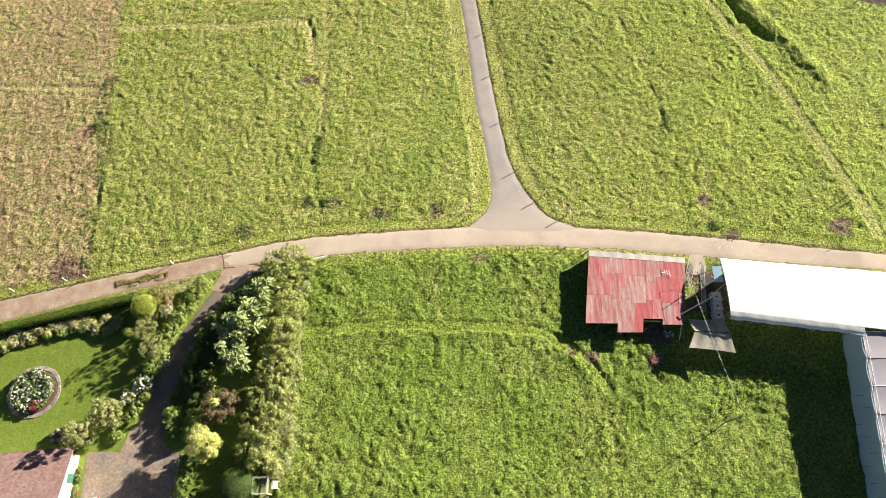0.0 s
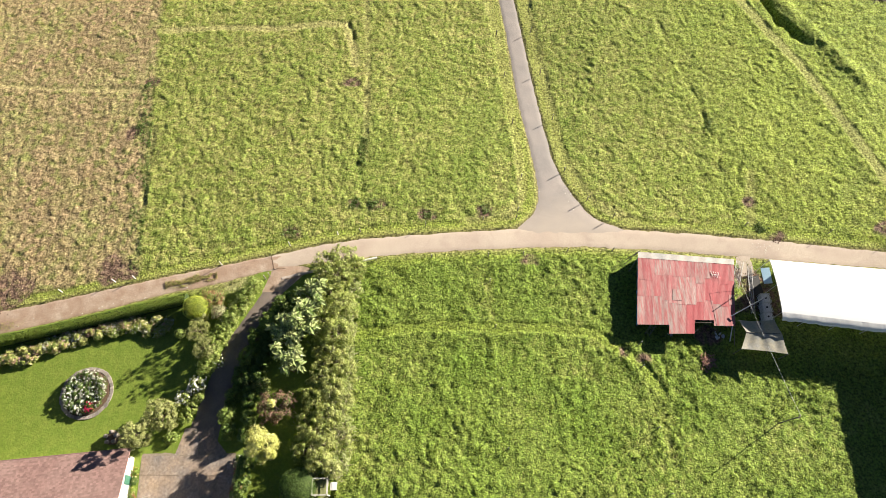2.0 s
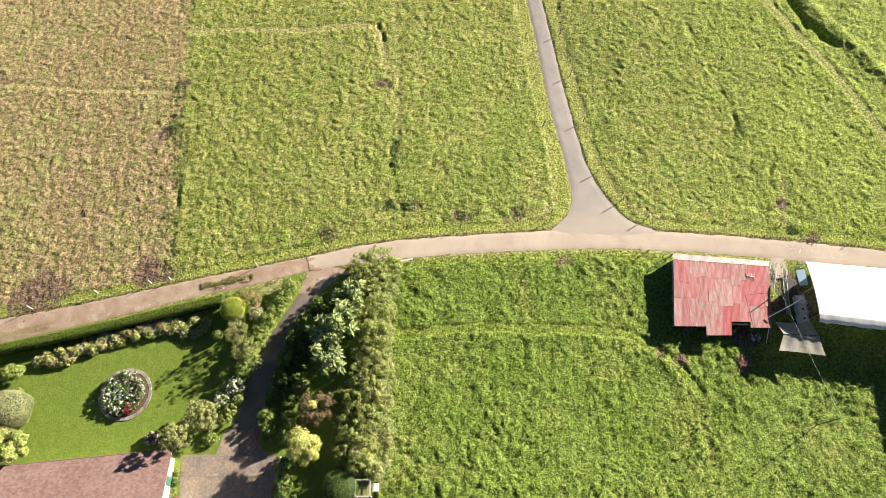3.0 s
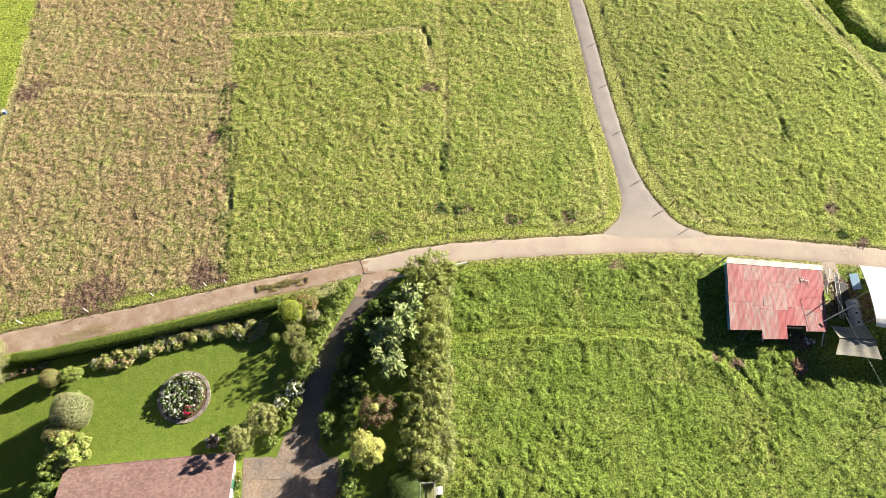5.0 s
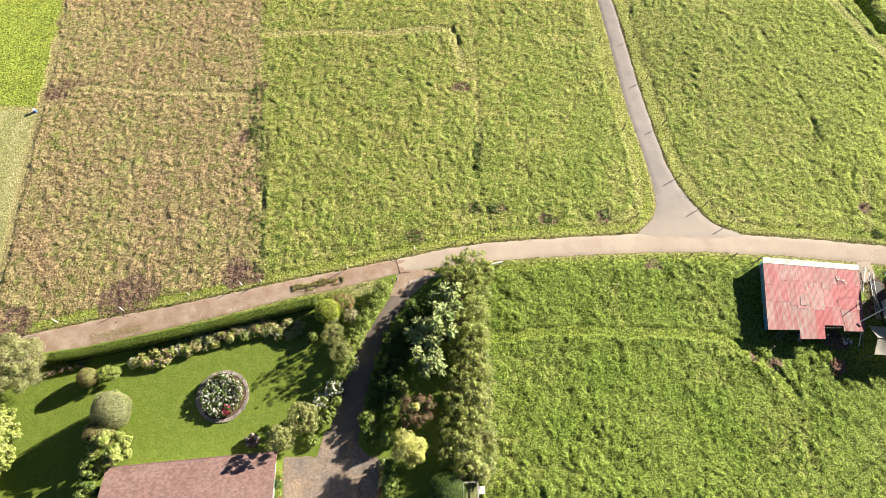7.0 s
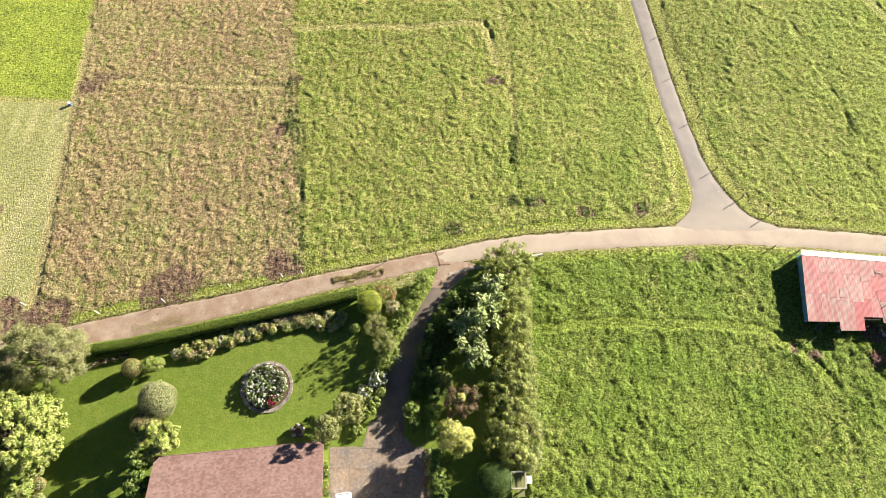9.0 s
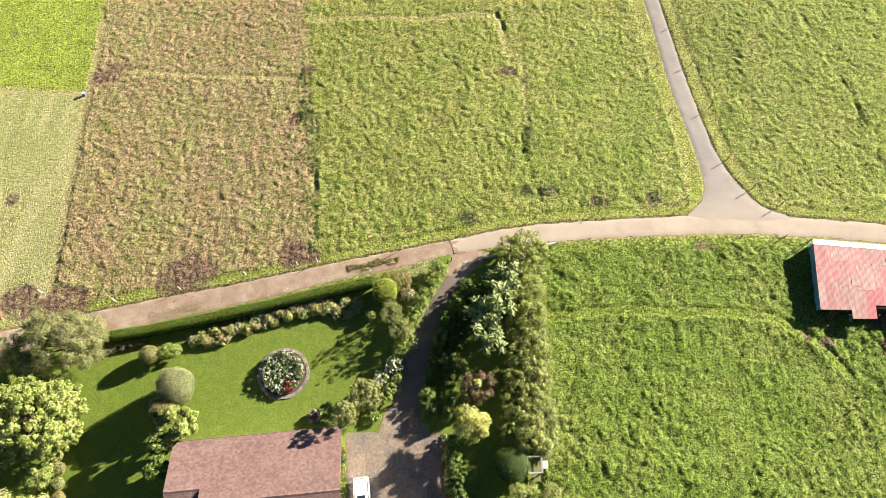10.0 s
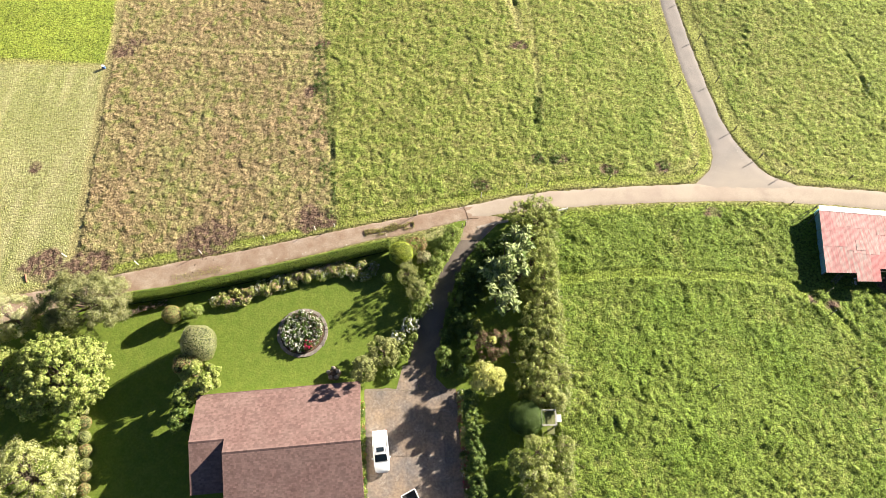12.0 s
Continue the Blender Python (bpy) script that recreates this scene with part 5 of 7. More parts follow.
# clipped hedge along the lane
def long_hedge():
    line = [(-73.4, 19.3), (-67.8, 20.1), (-60.5, 21.6), (-53.2, 23.2), (-45.9, 25.0), (-39.2, 26.6)]
    e = np.array(line)
    t = thing("hedge", at(-56, 22.5), "long clipped green hedge between lane and garden", "hedge")
    o = t.matrix_world.translation
    rng = np.random.default_rng(71)
    n = 26000
    x = rng.uniform(e[0, 0], e[-1, 0], n)
    y = np.interp(x, e[:, 0], e[:, 1])
    ang = rng.uniform(-0.35, math.pi + 0.35, n)
    ca, sa = np.cos(ang), np.sin(ang)
    k = 1 / (np.abs(ca) ** 4 + np.abs(sa) ** 4) ** 0.25
    wide = 0.62 + 0.08 * lattice(x, x * 0, 1.5, 72)
    high = 1.5 + 0.12 * lattice(x, x * 0, 2.2, 73)
    pts = np.stack([x, y + ca * k * wide, land(x, y) + 0.8 + (high - 0.75) * sa * k], -1) - np.array(o)
    pts[:, 2] = np.maximum(pts[:, 2], land(x, y) - o.z + 0.05)
    nrm = np.stack([0 * ca, ca, sa], -1)
    pts += rng.normal(0, 0.03, (n, 3))
    link_part("foliage", leaf_mesh("foliage", leaf_quads(rng, pts, nrm * 1.2, 0.14, 0.55, 0.6), L_HEDGE), t)
    # solid dark core added under the leaves, standing for the hedge's inner shade
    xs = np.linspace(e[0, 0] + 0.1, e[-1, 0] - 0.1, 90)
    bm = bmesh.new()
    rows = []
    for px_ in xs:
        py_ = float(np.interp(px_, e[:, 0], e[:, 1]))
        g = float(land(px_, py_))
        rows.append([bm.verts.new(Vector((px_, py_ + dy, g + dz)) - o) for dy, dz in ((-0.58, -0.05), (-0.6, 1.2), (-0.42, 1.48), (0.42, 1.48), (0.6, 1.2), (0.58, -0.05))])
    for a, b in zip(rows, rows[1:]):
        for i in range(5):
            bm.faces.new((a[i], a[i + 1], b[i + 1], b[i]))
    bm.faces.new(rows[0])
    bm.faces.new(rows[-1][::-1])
    part("core", bm, M_SHADE_CORE, t)


long_hedge()

# flower border under the hedge: single plants in a winding row
_rng = np.random.default_rng(81)
_front = np.array([(-61.8, 18.7), (-58.8, 18.6), (-56.4, 19.0), (-54.6, 20.2), (-53.0, 20.9), (-50.9, 21.0), (-49.3, 21.4), (-47.5, 22.4), (-45.7, 22.5), (-43.5, 22.3), (-41.2, 21.9)])
_back = np.array([(-61.8, 19.7), (-58.8, 20.3), (-53.1, 22.4), (-45.8, 24.0), (-41.2, 23.8)])
for _i in range(84):
    _x = -61.6 + 20.6 * _i / 83 + _rng.uniform(-0.2, 0.2)
    _k = _rng.random()
    _y = float(np.interp(_x, _front[:, 0], _front[:, 1])) * (1 - _k) + float(np.interp(_x, _back[:, 0], _back[:, 1])) * _k
    _pet = [(P_PINK, "pink"), (P_WHITE, "white"), (P_YELLOW, "cream")][int(_rng.integers(0, 3))]
    tree("flowering_plant", _x, _y, _rng.uniform(0.6, 0.9), (_rng.uniform(0.6, 0.8), _rng.uniform(0.5, 0.7), 0.36), 480, 0.22, (L_LIGHT if _i % 3 else L_MID,), "low bedding plant with %s flowers under the hedge" % _pet[1], "plant", "border plants", 24, 0.2, 0.02, 100 + _i, 0.4, blooms=(_pet[0], 46, 0.14), twigs=4)
for _i in range(8):
    tree("flowering_plant", -72.4 + 0.62 * _i, 17.5 + 0.19 * _i + _rng.uniform(-0.2, 0.2), 0.6, (0.4, 0.38, 0.28), 220, 0.15, (L_DARK,), "low bedding plant with pink flowers under the hedge", "plant", "border plants", 16, 0.16, 0.02, 160 + _i, 0.4, blooms=(P_PINK, 22, 0.14), twigs=3)


# round bed with a stone ring and roses
def rose_bed():
    cx, cy, r = -49.75, 14.75, 3.15
    b = thing("flower_bed", at(cx, cy), "round rose bed ringed with flat stones on the lawn", "flower bed")
    inner = bmesh.new()
    bmesh.ops.create_cone(inner, cap_ends=True, segments=40, radius1=r - 0.3, radius2=r - 0.5, depth=0.2)
    for v in inner.verts:
        v.co.z += 0.08
    part("soil", inner, M_JOINT, b)
    n = 44
    rng = random.Random(9)
    for i in range(n):
        a0, a1 = 2 * math.pi * i / n, 2 * math.pi * (i + 0.93) / n
        ri, ro, z = r - 0.36 + rng.uniform(-0.03, 0.03), r + 0.05 + rng.uniform(-0.05, 0.05), 0.2 + rng.uniform(-0.02, 0.03)
        p = [(ri * math.cos(a0), ri * math.sin(a0)), (ro * math.cos(a0), ro * math.sin(a0)), (ro * math.cos(a1), ro * math.sin(a1)), (ri * math.cos(a1), ri * math.sin(a1))]
        bm = solid([(x, y, -0.1) for x, y in p] + [(x * 0.995, y * 0.995, z) for x, y in p], [(4, 5, 6, 7), (0, 1, 5, 4), (1, 2, 6, 5), (2, 3, 7, 6), (3, 0, 4, 7)])
        bmesh.ops.recalc_face_normals(bm, faces=bm.faces)
        part("stone", bm, M_STONE, b)
    k = 0
    for ring, count in ((0.0, 1), (1.0, 6), (2.05, 14)):
        for i in range(count):
            a = 2 * math.pi * (i + 0.3 * ring) / count
            k += 1
            red = ring > 1.5 and i == 11
            tree("rose_bush", cx + ring * math.cos(a), cy + ring * math.sin(a), rng.uniform(0.85, 1.15), (0.62, 0.62, 0.42), 520, 0.16, (L_DARK,), "rose bush with %s blooms in the round bed" % ("crimson" if red else "white"), "rose", "roses in the bed", 26, 0.22, 0.025, 200 + k, 0.55, blooms=(P_RED, 60, 0.17) if red else (P_WHITE, 48, 0.17), twigs=6)


rose_bed()

# clipped bushes
clipped("topiary_bush", -37.6, 25.1, (1.55, 1.45, 1.25), (L_TOPIARY,), "large clipped green dome bush beside the hedge", 6000, 0.13, 11, "clipped bushes", power=2.6)
clipped("topiary_bush", -39.4, 22.0, (0.68, 0.68, 0.6), (L_MID,), "small clipped green ball bush on the lawn edge", 2200, 0.11, 12, "clipped bushes")
clipped("topiary_bush", -66.5, 16.9, (1.15, 1.15, 1.15), (L_OLIVE, L_RED), "clipped reddish ball bush on the lawn", 4200, 0.11, 13, "clipped bushes")
clipped("topiary_bush", -61.75, 12.7, (1.75, 1.95, 2.5), (L_SILVER, L_OLIVE), "large clipped grey-green dome bush on the lawn", 14000, 0.13, 14, "clipped bushes", power=2.7)
clipped("topiary_bush", -62.8, 10.1, (1.6, 1.25, 1.95), (L_OLIVE, L_RED), "clipped olive dome bush beside the house", 4200, 0.12, 15, "clipped bushes", power=2.5)
for _i, (_x, _y, _r) in enumerate(((-74.6, 3.5, 0.85), (-74.2, 1.9, 0.75), (-73.7, 0.4, 0.75), (-73.3, -1.1, 0.7), (-72.8, -3.8, 0.7), (-75.1, 5.0, 0.6), (-73.0, -2.5, 0.6), (-72.4, -5.2, 0.7))):
    clipped("topiary_bush", _x, _y, (_r, _r, _r * 0.85), (L_OLIVE, L_SILVER if _i % 2 else L_RED), "small clipped ball bush edging the lawn", 1900, 0.1, 20 + _i, "edging bushes")

# dark leaves here stand in for the shade of the row trees
clipped("topiary_bush", -22.5, 3.9, (2.05, 2.05, 1.6), (L_DARK,), "large clipped green dome bush beside the platform, leaves darkened for shade", 9000, 0.13, 16, "clipped bushes")

# loose shrubs of the garden
tree("shrub", -64.0, 17.4, 1.7, (1.4, 1.0, 0.85), 2800, 0.16, (L_MID, L_LIGHT), "loose green shrub with pale tips on the lawn", "shrub", "", 50, 0.3, 0.06, 31)
tree("shrub", -63.0, 15.1, 0.9, (0.7, 0.5, 0.4), 800, 0.14, (L_MID,), "low green shrub beside a dome bush", "shrub", "", 30, 0.2, 0.04, 32)
tree("shrub", -60.6, 8.3, 5.4, (2.6, 2.0, 2.5), 9000, 0.36, (L_LIGHT, L_MID), "broad-leaved light green shrub against the house", "shrub", "", 60, 0.45, 0.08, 33, 0.5)
tree("shrub", -62.1, 6.1, 4.8, (1.3, 1.4, 2.2), 3600, 0.3, (L_MID, L_DARK), "tall broad-leaved shrub against the end wall of the house", "shrub", "house end shrubs", 50, 0.4, 0.07, 36, 0.5)
tree("shrub", -62.2, 3.6, 4.4, (1.2, 1.4, 2.0), 3200, 0.3, (L_DARK, L_MID), "tall broad-leaved shrub against the end wall of the house", "shrub", "house end shrubs", 50, 0.4, 0.07, 37, 0.5)
tree("shrub", -35.7, 26.3, 2.2, (1.7, 1.2, 1.1), 2600, 0.16, (L_FEATHER, L_RED), "russet shrub beside the driveway hedge", "shrub", "", 60, 0.35, 0.07, 34)
tree("shrub", -34.6, 24.5, 1.9, (1.2, 1.1, 0.9), 1900, 0.15, (L_HAY, L_PURPLE), "brownish twiggy shrub beside the driveway", "shrub", "", 50, 0.3, 0.06, 35)
for _i, (_x, _y) in enumerate(((-30.8, 28.0), (-31.6, 26.6), (-32.3, 25.2), (-33.2, 23.8), (-33.8, 22.4), (-34.4, 21.1), (-34.9, 19.4), (-35.3, 17.8))):
    tree("shrub", _x, _y, 2.1, (1.3, 1.25, 1.1), 2500, 0.17, (L_MID, L_LIGHT), "leafy green shrub lining the driveway", "shrub", "driveway shrubs", 55, 0.32, 0.06, 40 + _i)
tree("conifer", -36.6, 22.0, 3.9, (1.45, 1.35, 2.0), 5200, 0.13, (L_FEATHER, L_LIGHT), "olive conifer bush with feathery tips", "conifer", "olive conifers", 110, 0.28, 0.08, 51, 0.35, low=-0.9)
tree("conifer", -35.4, 19.7, 3.8, (1.5, 1.45, 1.95), 5200, 0.13, (L_FEATHER, L_OLIVE), "olive conifer bush with feathery tips", "conifer", "olive conifers", 110, 0.28, 0.08, 52, 0.35, low=-0.9)
tree("conifer", -36.9, 24.0, 2.0, (0.9, 0.8, 1.0), 2400, 0.12, (L_OLIVE, L_HAY), "small olive conifer bush near the hedge", "conifer", "olive conifers", 70, 0.24, 0.06, 53, 0.35, low=-0.9)
tree("shrub", -34.3, 18.4, 1.3, (1.0, 1.0, 0.7), 1300, 0.16, (L_MID,), "green shrub with white flowers beside the driveway", "shrub", "", 40, 0.3, 0.05, 54, blooms=(P_WHITE, 26, 0.2))
tree("hydrangea", -36.2, 15.6, 1.5, (1.1, 1.0, 0.8), 1500, 0.2, (L_MID, L_LIGHT), "hydrangea with big white flower heads", "hydrangea", "hydrangeas", 40, 0.3, 0.05, 55, blooms=(P_WHITE, 110, 0.24))
tree("hydrangea", -37.6, 14.0, 1.3, (1.0, 0.9, 0.7), 1300, 0.2, (L_MID, L_LIGHT), "hydrangea with big white flower heads", "hydrangea", "hydrangeas", 36, 0.3, 0.05, 56, blooms=(P_WHITE, 130, 0.24))
tree("shrub", -39.3, 11.8, 4.1, (2.2, 2.0, 2.05), 8000, 0.18, (L_FEATHER, L_OLIVE), "rounded olive-brown shrub beside the yard", "shrub", "", 120, 0.38, 0.1, 57, low=-0.8)
tree("shrub", -41.4, 9.4, 5.7, (1.6, 1.55, 2.7), 7500, 0.17, (L_FEATHER, L_OLIVE), "rounded olive shrub at the house corner", "shrub", "", 90, 0.34, 0.08, 58, low=-0.8)
for _i, (_x, _y) in enumerate(((-35.9, 14.2), (-36.5, 12.9), (-37.0, 11.9))):
    tree("shrub", _x, _y, 1.1, (0.8, 0.9, 0.55), 1100, 0.18, (L_MID, L_LIGHT), "low leafy green shrub at the driveway edge", "shrub", "driveway edge shrubs", 34, 0.26, 0.05, 460 + _i)
tree("shrub", -38.4, 9.4, 0.8, (1.0, 0.7, 0.4), 900, 0.2, (L_MID,), "low leafy plant at the yard edge", "plant", "", 30, 0.2, 0.04, 59)

# bed between house and yard
for _i in range(15):
    tree("flowering_plant", -41.72 + 0.082 * _i, 5.6 - 0.95 * _i, 0.75, (0.42, 0.5, 0.35), 420, 0.16, (L_DARK if _i % 2 else L_HEDGE,), "low plant with orange flowers along the house wall", "plant", "house wall plants", 20, 0.2, 0.03, 300 + _i, blooms=(P_YELLOW if _i % 3 else P_RED, 14, 0.12), twigs=3)

# bed east of the driveway: rows of dark shrubs
for _i, (_x, _y, _h, _r) in enumerate(((-30.6, 19.0, 1.8, 1.21), (-31.0, 16.6, 1.8, 1.10), (-31.6, 14.2, 1.6, 0.99), (-32.0, 11.9, 1.8, 0.99), (-31.6, 10.0, 1.6, 0.88), (-29.6, 21.2, 1.9, 1.21), (-28.4, 23.4, 2.0, 1.21), (-27.0, 25.6, 1.9, 1.10), (-29.4, 13.6, 2.2, 0.99), (-29.3, 11.6, 2.0, 0.88), (-29.6, 9.6, 1.8, 0.77), (-30.0, 16.0, 2.2, 1.32))):
    tree("shrub", _x, _y, _h, (_r, _r * 1.15, _h * 0.55), 2400, 0.17, (L_DARK if _i % 3 else L_MID, L_MID), "dark green shrub edging the driveway bed", "shrub", "driveway bed shrubs", 45, 0.3, 0.05, 400 + _i, low=-0.7)
tree("shrub", -28.3, 15.3, 1.8, (1.3, 1.2, 1.0), 2000, 0.15, (L_DARK, L_YELLOW), "dark shrub speckled with yellow leaves", "shrub", "", 50, 0.3, 0.06, 430)
tree("shrub", -26.1, 12.6, 3.3, (2.4, 2.1, 1.7), 4800, 0.2, (L_PURPLE, L_DARK), "dark purple-leaved shrub in the garden bed", "shrub", "", 90, 0.4, 0.09, 431)
tree("shrub", -26.2, 12.8, 3.7, (0.45, 0.45, 0.5), 350, 0.18, (L_YELLOW,), "small yellow shrub rising from purple foliage", "shrub", "", 16, 0.2, 0.04, 432)
tree("shrub", -26.9, 8.2, 4.5, (2.0, 1.9, 1.8), 8000, 0.22, (L_YELLOW, L_LIGHT), "bright yellow-leaved shrub in the garden", "shrub", "", 30, 0.62, 0.1, 433, 0.4)
for _i in range(24):
    _x, _y = -29.9 + 0.055 * _i + _rng.uniform(-0.2, 0.2), 7.0 - 0.72 * _i
    tree("flowering_plant", _x, _y, _rng.uniform(0.7, 1.2), (0.65, 0.6, 0.45), 600, 0.17, ((L_DARK, L_MID, L_PURPLE, L_SILVER, L_LIGHT)[(_i * 3) % 5],), "mixed bedding plant along the yard edge", "plant", "yard edge plants", 24, 0.22, 0.03, 330 + _i, blooms=((P_WHITE, P_YELLOW, P_RED)[_i % 3], 20, 0.15), twigs=3)
for _i in range(13):
    _x, _y = -28.8 + 0.07 * _i + _rng.uniform(-0.3, 0.3), 6.4 - 1.2 * _i
    tree("shrub", _x, _y, 2.4, (1.0, 0.95, 1.1), 1900, 0.22, (L_DARK, L_MID), "dark leafy shrub behind the yard edge plants", "shrub", "yard edge shrubs", 30, 0.28, 0.04, 350 + _i, twigs=4)

# dark undergrowth between the driveway bed and the tree row, also filling in for deep shade
for _i in range(16):
    _y = 14.5 + 0.8 * _i
    tree("shrub", float(along(DRIVE_E, _y)) + 2.4 + _rng.uniform(-0.4, 0.9), _y, 1.3, (1.3, 1.1, 0.8), 1300, 0.2, (L_DARK,), "low dark green undergrowth beneath the big-leaved plants", "shrub", "undergrowth", 30, 0.3, 0.04, 480 + _i, twigs=3)

# big-leaved plants on the inner side of the tree row
def broad_plant(x, y, height, seed):
    rng = np.random.default_rng(seed)
    t = thing("broad_leaf_plant", at(x, y), "tall plant with large pale green drooping leaves", "plant", "broad-leaved plants")
    bm = bmesh.new()
    V = []
    for s in range(5):
        a0 = rng.uniform(0, 6.28)
        top = Vector((math.cos(a0) * rng.uniform(0.3, 1.4), math.sin(a0) * rng.uniform(0.3, 1.4), height * rng.uniform(0.8, 1.3)))
        rod(bm, (math.cos(a0) * 0.12, math.sin(a0) * 0.12, -0.1), top, 0.07, 0.04, sides=6)
        for l in range(14):
            a = rng.uniform(0, 6.28)
            ln = rng.uniform(0.5, 1.0)
            d, sd = Vector((math.cos(a), math.sin(a), 0)), Vector((-math.sin(a), math.cos(a), 0))
            base = top * rng.uniform(0.8, 1.03)
            droop = rng.uniform(-0.1, 0.5)
            prev = None
            for k, w in enumerate((0.04, 0.17, 0.21, 0.15, 0.03)):
                u = k / 4
                c = base + d * ln * u + Vector((0, 0, 0.35 * u - (0.45 + droop) * u * u)) * ln
                ww = w * ln * rng.uniform(0.9, 1.15)
                cur = (c - sd * ww + Vector((0, 0, 0.06 * ln)), c + sd * ww + Vector((0, 0, 0.06 * ln)), c)
                if prev:
                    V += [prev[0], prev[2], cur[2], cur[0], prev[2], prev[1], cur[1], cur[2]]
                prev = cur
    part("stem", bm, M_BARK, t)
    link_part("foliage", big_mesh("foliage", np.array([tuple(v) for v in V]), np.arange(len(V)).reshape(-1, 4), L_BROAD), t)


for _i, (_x, _y, _h) in enumerate(((-21.9, 27.4, 4.2), (-23.1, 26.4, 4.2), (-22.3, 25.0, 4.5), (-23.9, 24.6, 3.9), (-23.0, 23.3, 4.6), (-24.6, 22.8, 4.1), (-24.2, 21.2, 4.5), (-25.6, 20.6, 3.6), (-24.0, 19.6, 4.3), (-25.3, 18.6, 3.9), (-24.5, 17.2, 3.6), (-26.2, 21.9, 3.1), (-22.6, 21.6, 4.6))):
    broad_plant(_x, _y, _h, 500 + _i)

# tree row between garden and pasture
_row = [(-21.5, 30.6, 3.4, 1.87, 1), (-19.4, 31.3, 3.8, 2.09, 1), (-17.9, 30.4, 3.0, 1.54, 1), (-19.8, 28.9, 5.1, 1.87, 2), (-20.6, 26.6, 4.8, 1.76, 0), (-19.2, 25.0, 4.8, 1.65, 2), (-20.8, 23.2, 4.7, 1.76, 0), (-19.4, 21.6, 4.9, 1.65, 0), (-20.8, 19.8, 4.5, 1.76, 2), (-19.4, 18.0, 4.8, 1.65, 0), (-21.0, 16.4, 4.4, 1.76, 3), (-19.6, 14.7, 4.8, 1.65, 0), (-21.4, 13.2, 4.4, 1.87, 3), (-19.8, 11.6, 4.8, 1.76, 0), (-21.6, 10.0, 4.5, 1.87, 2), (-20.0, 8.4, 4.5, 1.65, 0), (-22.3, 7.9, 3.7, 1.54, 3), (-20.3, 6.6, 4.3, 1.6, 0), (-18.9, 5.9, 3.4, 1.1, 0), (-21.4, 0.2, 4.5, 1.87, 0), (-22.0, -2.2, 4.3, 1.76, 0), (-20.6, -3.6, 4.3, 1.76, 0), (-23.4, -1.0, 3.5, 1.32, 2), (-21.6, -5.6, 4.3, 1.87, 0)]
for _i, (_x, _y, _h, _r, _k) in enumerate(_row):
    _h *= 0.7 if 7 < _y < 20 else 1.0
    _m, _l = [((L_LIGHT, L_MID) if _y > 20 else (L_LIGHT, L_OLIVE) if _i % 2 else (L_LIGHT, L_HAY), "straggly grey-green hedge tree with dry twigs"), ((L_LIGHT, L_MID), "bright green leafy hedge tree"), ((L_LIGHT, L_MID), "green hedge tree with pale tips"), ((L_LIGHT, L_DARK), "green rounded hedge tree in the row")][_k]
    tree("hedge_tree", _x, _y, _h * 0.88, (_r * 1.1, _r * 1.1, _h * 0.40), 3800, 0.21, _m, _l, "tree", "trees along the pasture", 95, 0.36, 0.09, 600 + _i, 0.4, low=-0.8, twigs=16, whips=0 if _k == 3 else 16)

# low straggly growth on the pasture side of the row
for _i in range(24):
    _x, _y = -18.3 + _rng.uniform(-0.7, 0.5), 29.0 - 1.4 * _i
    if abs(_y - 3.6) < 2.6:
        continue
    tree("hedge_shrub", _x, _y, _rng.uniform(1.7, 2.5), (1.25, 1.2, 1.1), 2000, 0.18, ((L_LIGHT, L_MID), (L_MID, L_HAY), (L_OLIVE, L_LIGHT))[_i % 3], "straggly pale shrub with dry twigs at the pasture edge", "shrub", "pasture edge shrubs", 80, 0.3, 0.06, 640 + _i, 0.3, low=-0.9, twigs=16, whips=22)

# tall trees at the west end of the garden
tree("tree", -76.6, 17.9, 6.4, (5.7, 4.3, 3.1), 38000, 0.22, (L_FEATHER, L_SILVER), "feathery grey-green tree beside the lane", "tree", "garden trees", 170, 0.75, 0.2, 701, 0.3, low=-0.5, twigs=40)
tree("tree", -80.4, 17.6, 5.2, (3.2, 2.8, 2.3), 9000, 0.2, (L_DARK, L_OLIVE), "dark green tree behind the feathery one", "tree", "garden trees", 90, 0.6, 0.16, 702)
tree("tree", -86.6, 16.2, 5.0, (4.2, 3.6, 2.3), 16000, 0.2, (L_HAY, L_OLIVE), "pale dry-leaved tree beside the lane", "tree", "garden trees", 120, 0.6, 0.18, 703, 0.35)
tree("tree", -77.2, 8.6, 7.8, (6.2, 5.2, 3.9), 44000, 0.28, (L_LIGHT, L_MID), "large round light green shade tree", "tree", "garden trees", 560, 0.52, 0.3, 704, 0.55, twigs=40)
tree("tree", -86.5, 8.0, 7.0, (5.0, 5.0, 3.5), 15000, 0.27, (L_LIGHT, L_MID), "large light green shade tree at the garden edge", "tree", "garden trees", 220, 0.65, 0.3, 705, 0.55, twigs=30)
tree("tree", -78.2, -2.8, 5.6, (5.6, 4.4, 2.8), 22000, 0.21, (L_LIGHT, L_HAY), "broad yellow-green tree at the lawn edge", "tree", "garden trees", 190, 0.65, 0.22, 706, 0.45, twigs=34)
tree("tree", -75.9, 2.6, 3.4, (1.6, 1.6, 1.5), 3200, 0.26, (L_MID, L_LIGHT), "small leafy green tree behind the edging bushes", "tree", "garden trees", 60, 0.45, 0.1, 707)
tree("tree", -70.5, -10.5, 7.5, (5.5, 4.5, 3.4), 9000, 0.34, (L_MID, L_LIGHT), "large green shade tree south of the lawn", "tree", "garden trees", 150, 0.8, 0.28, 708, 0.55)
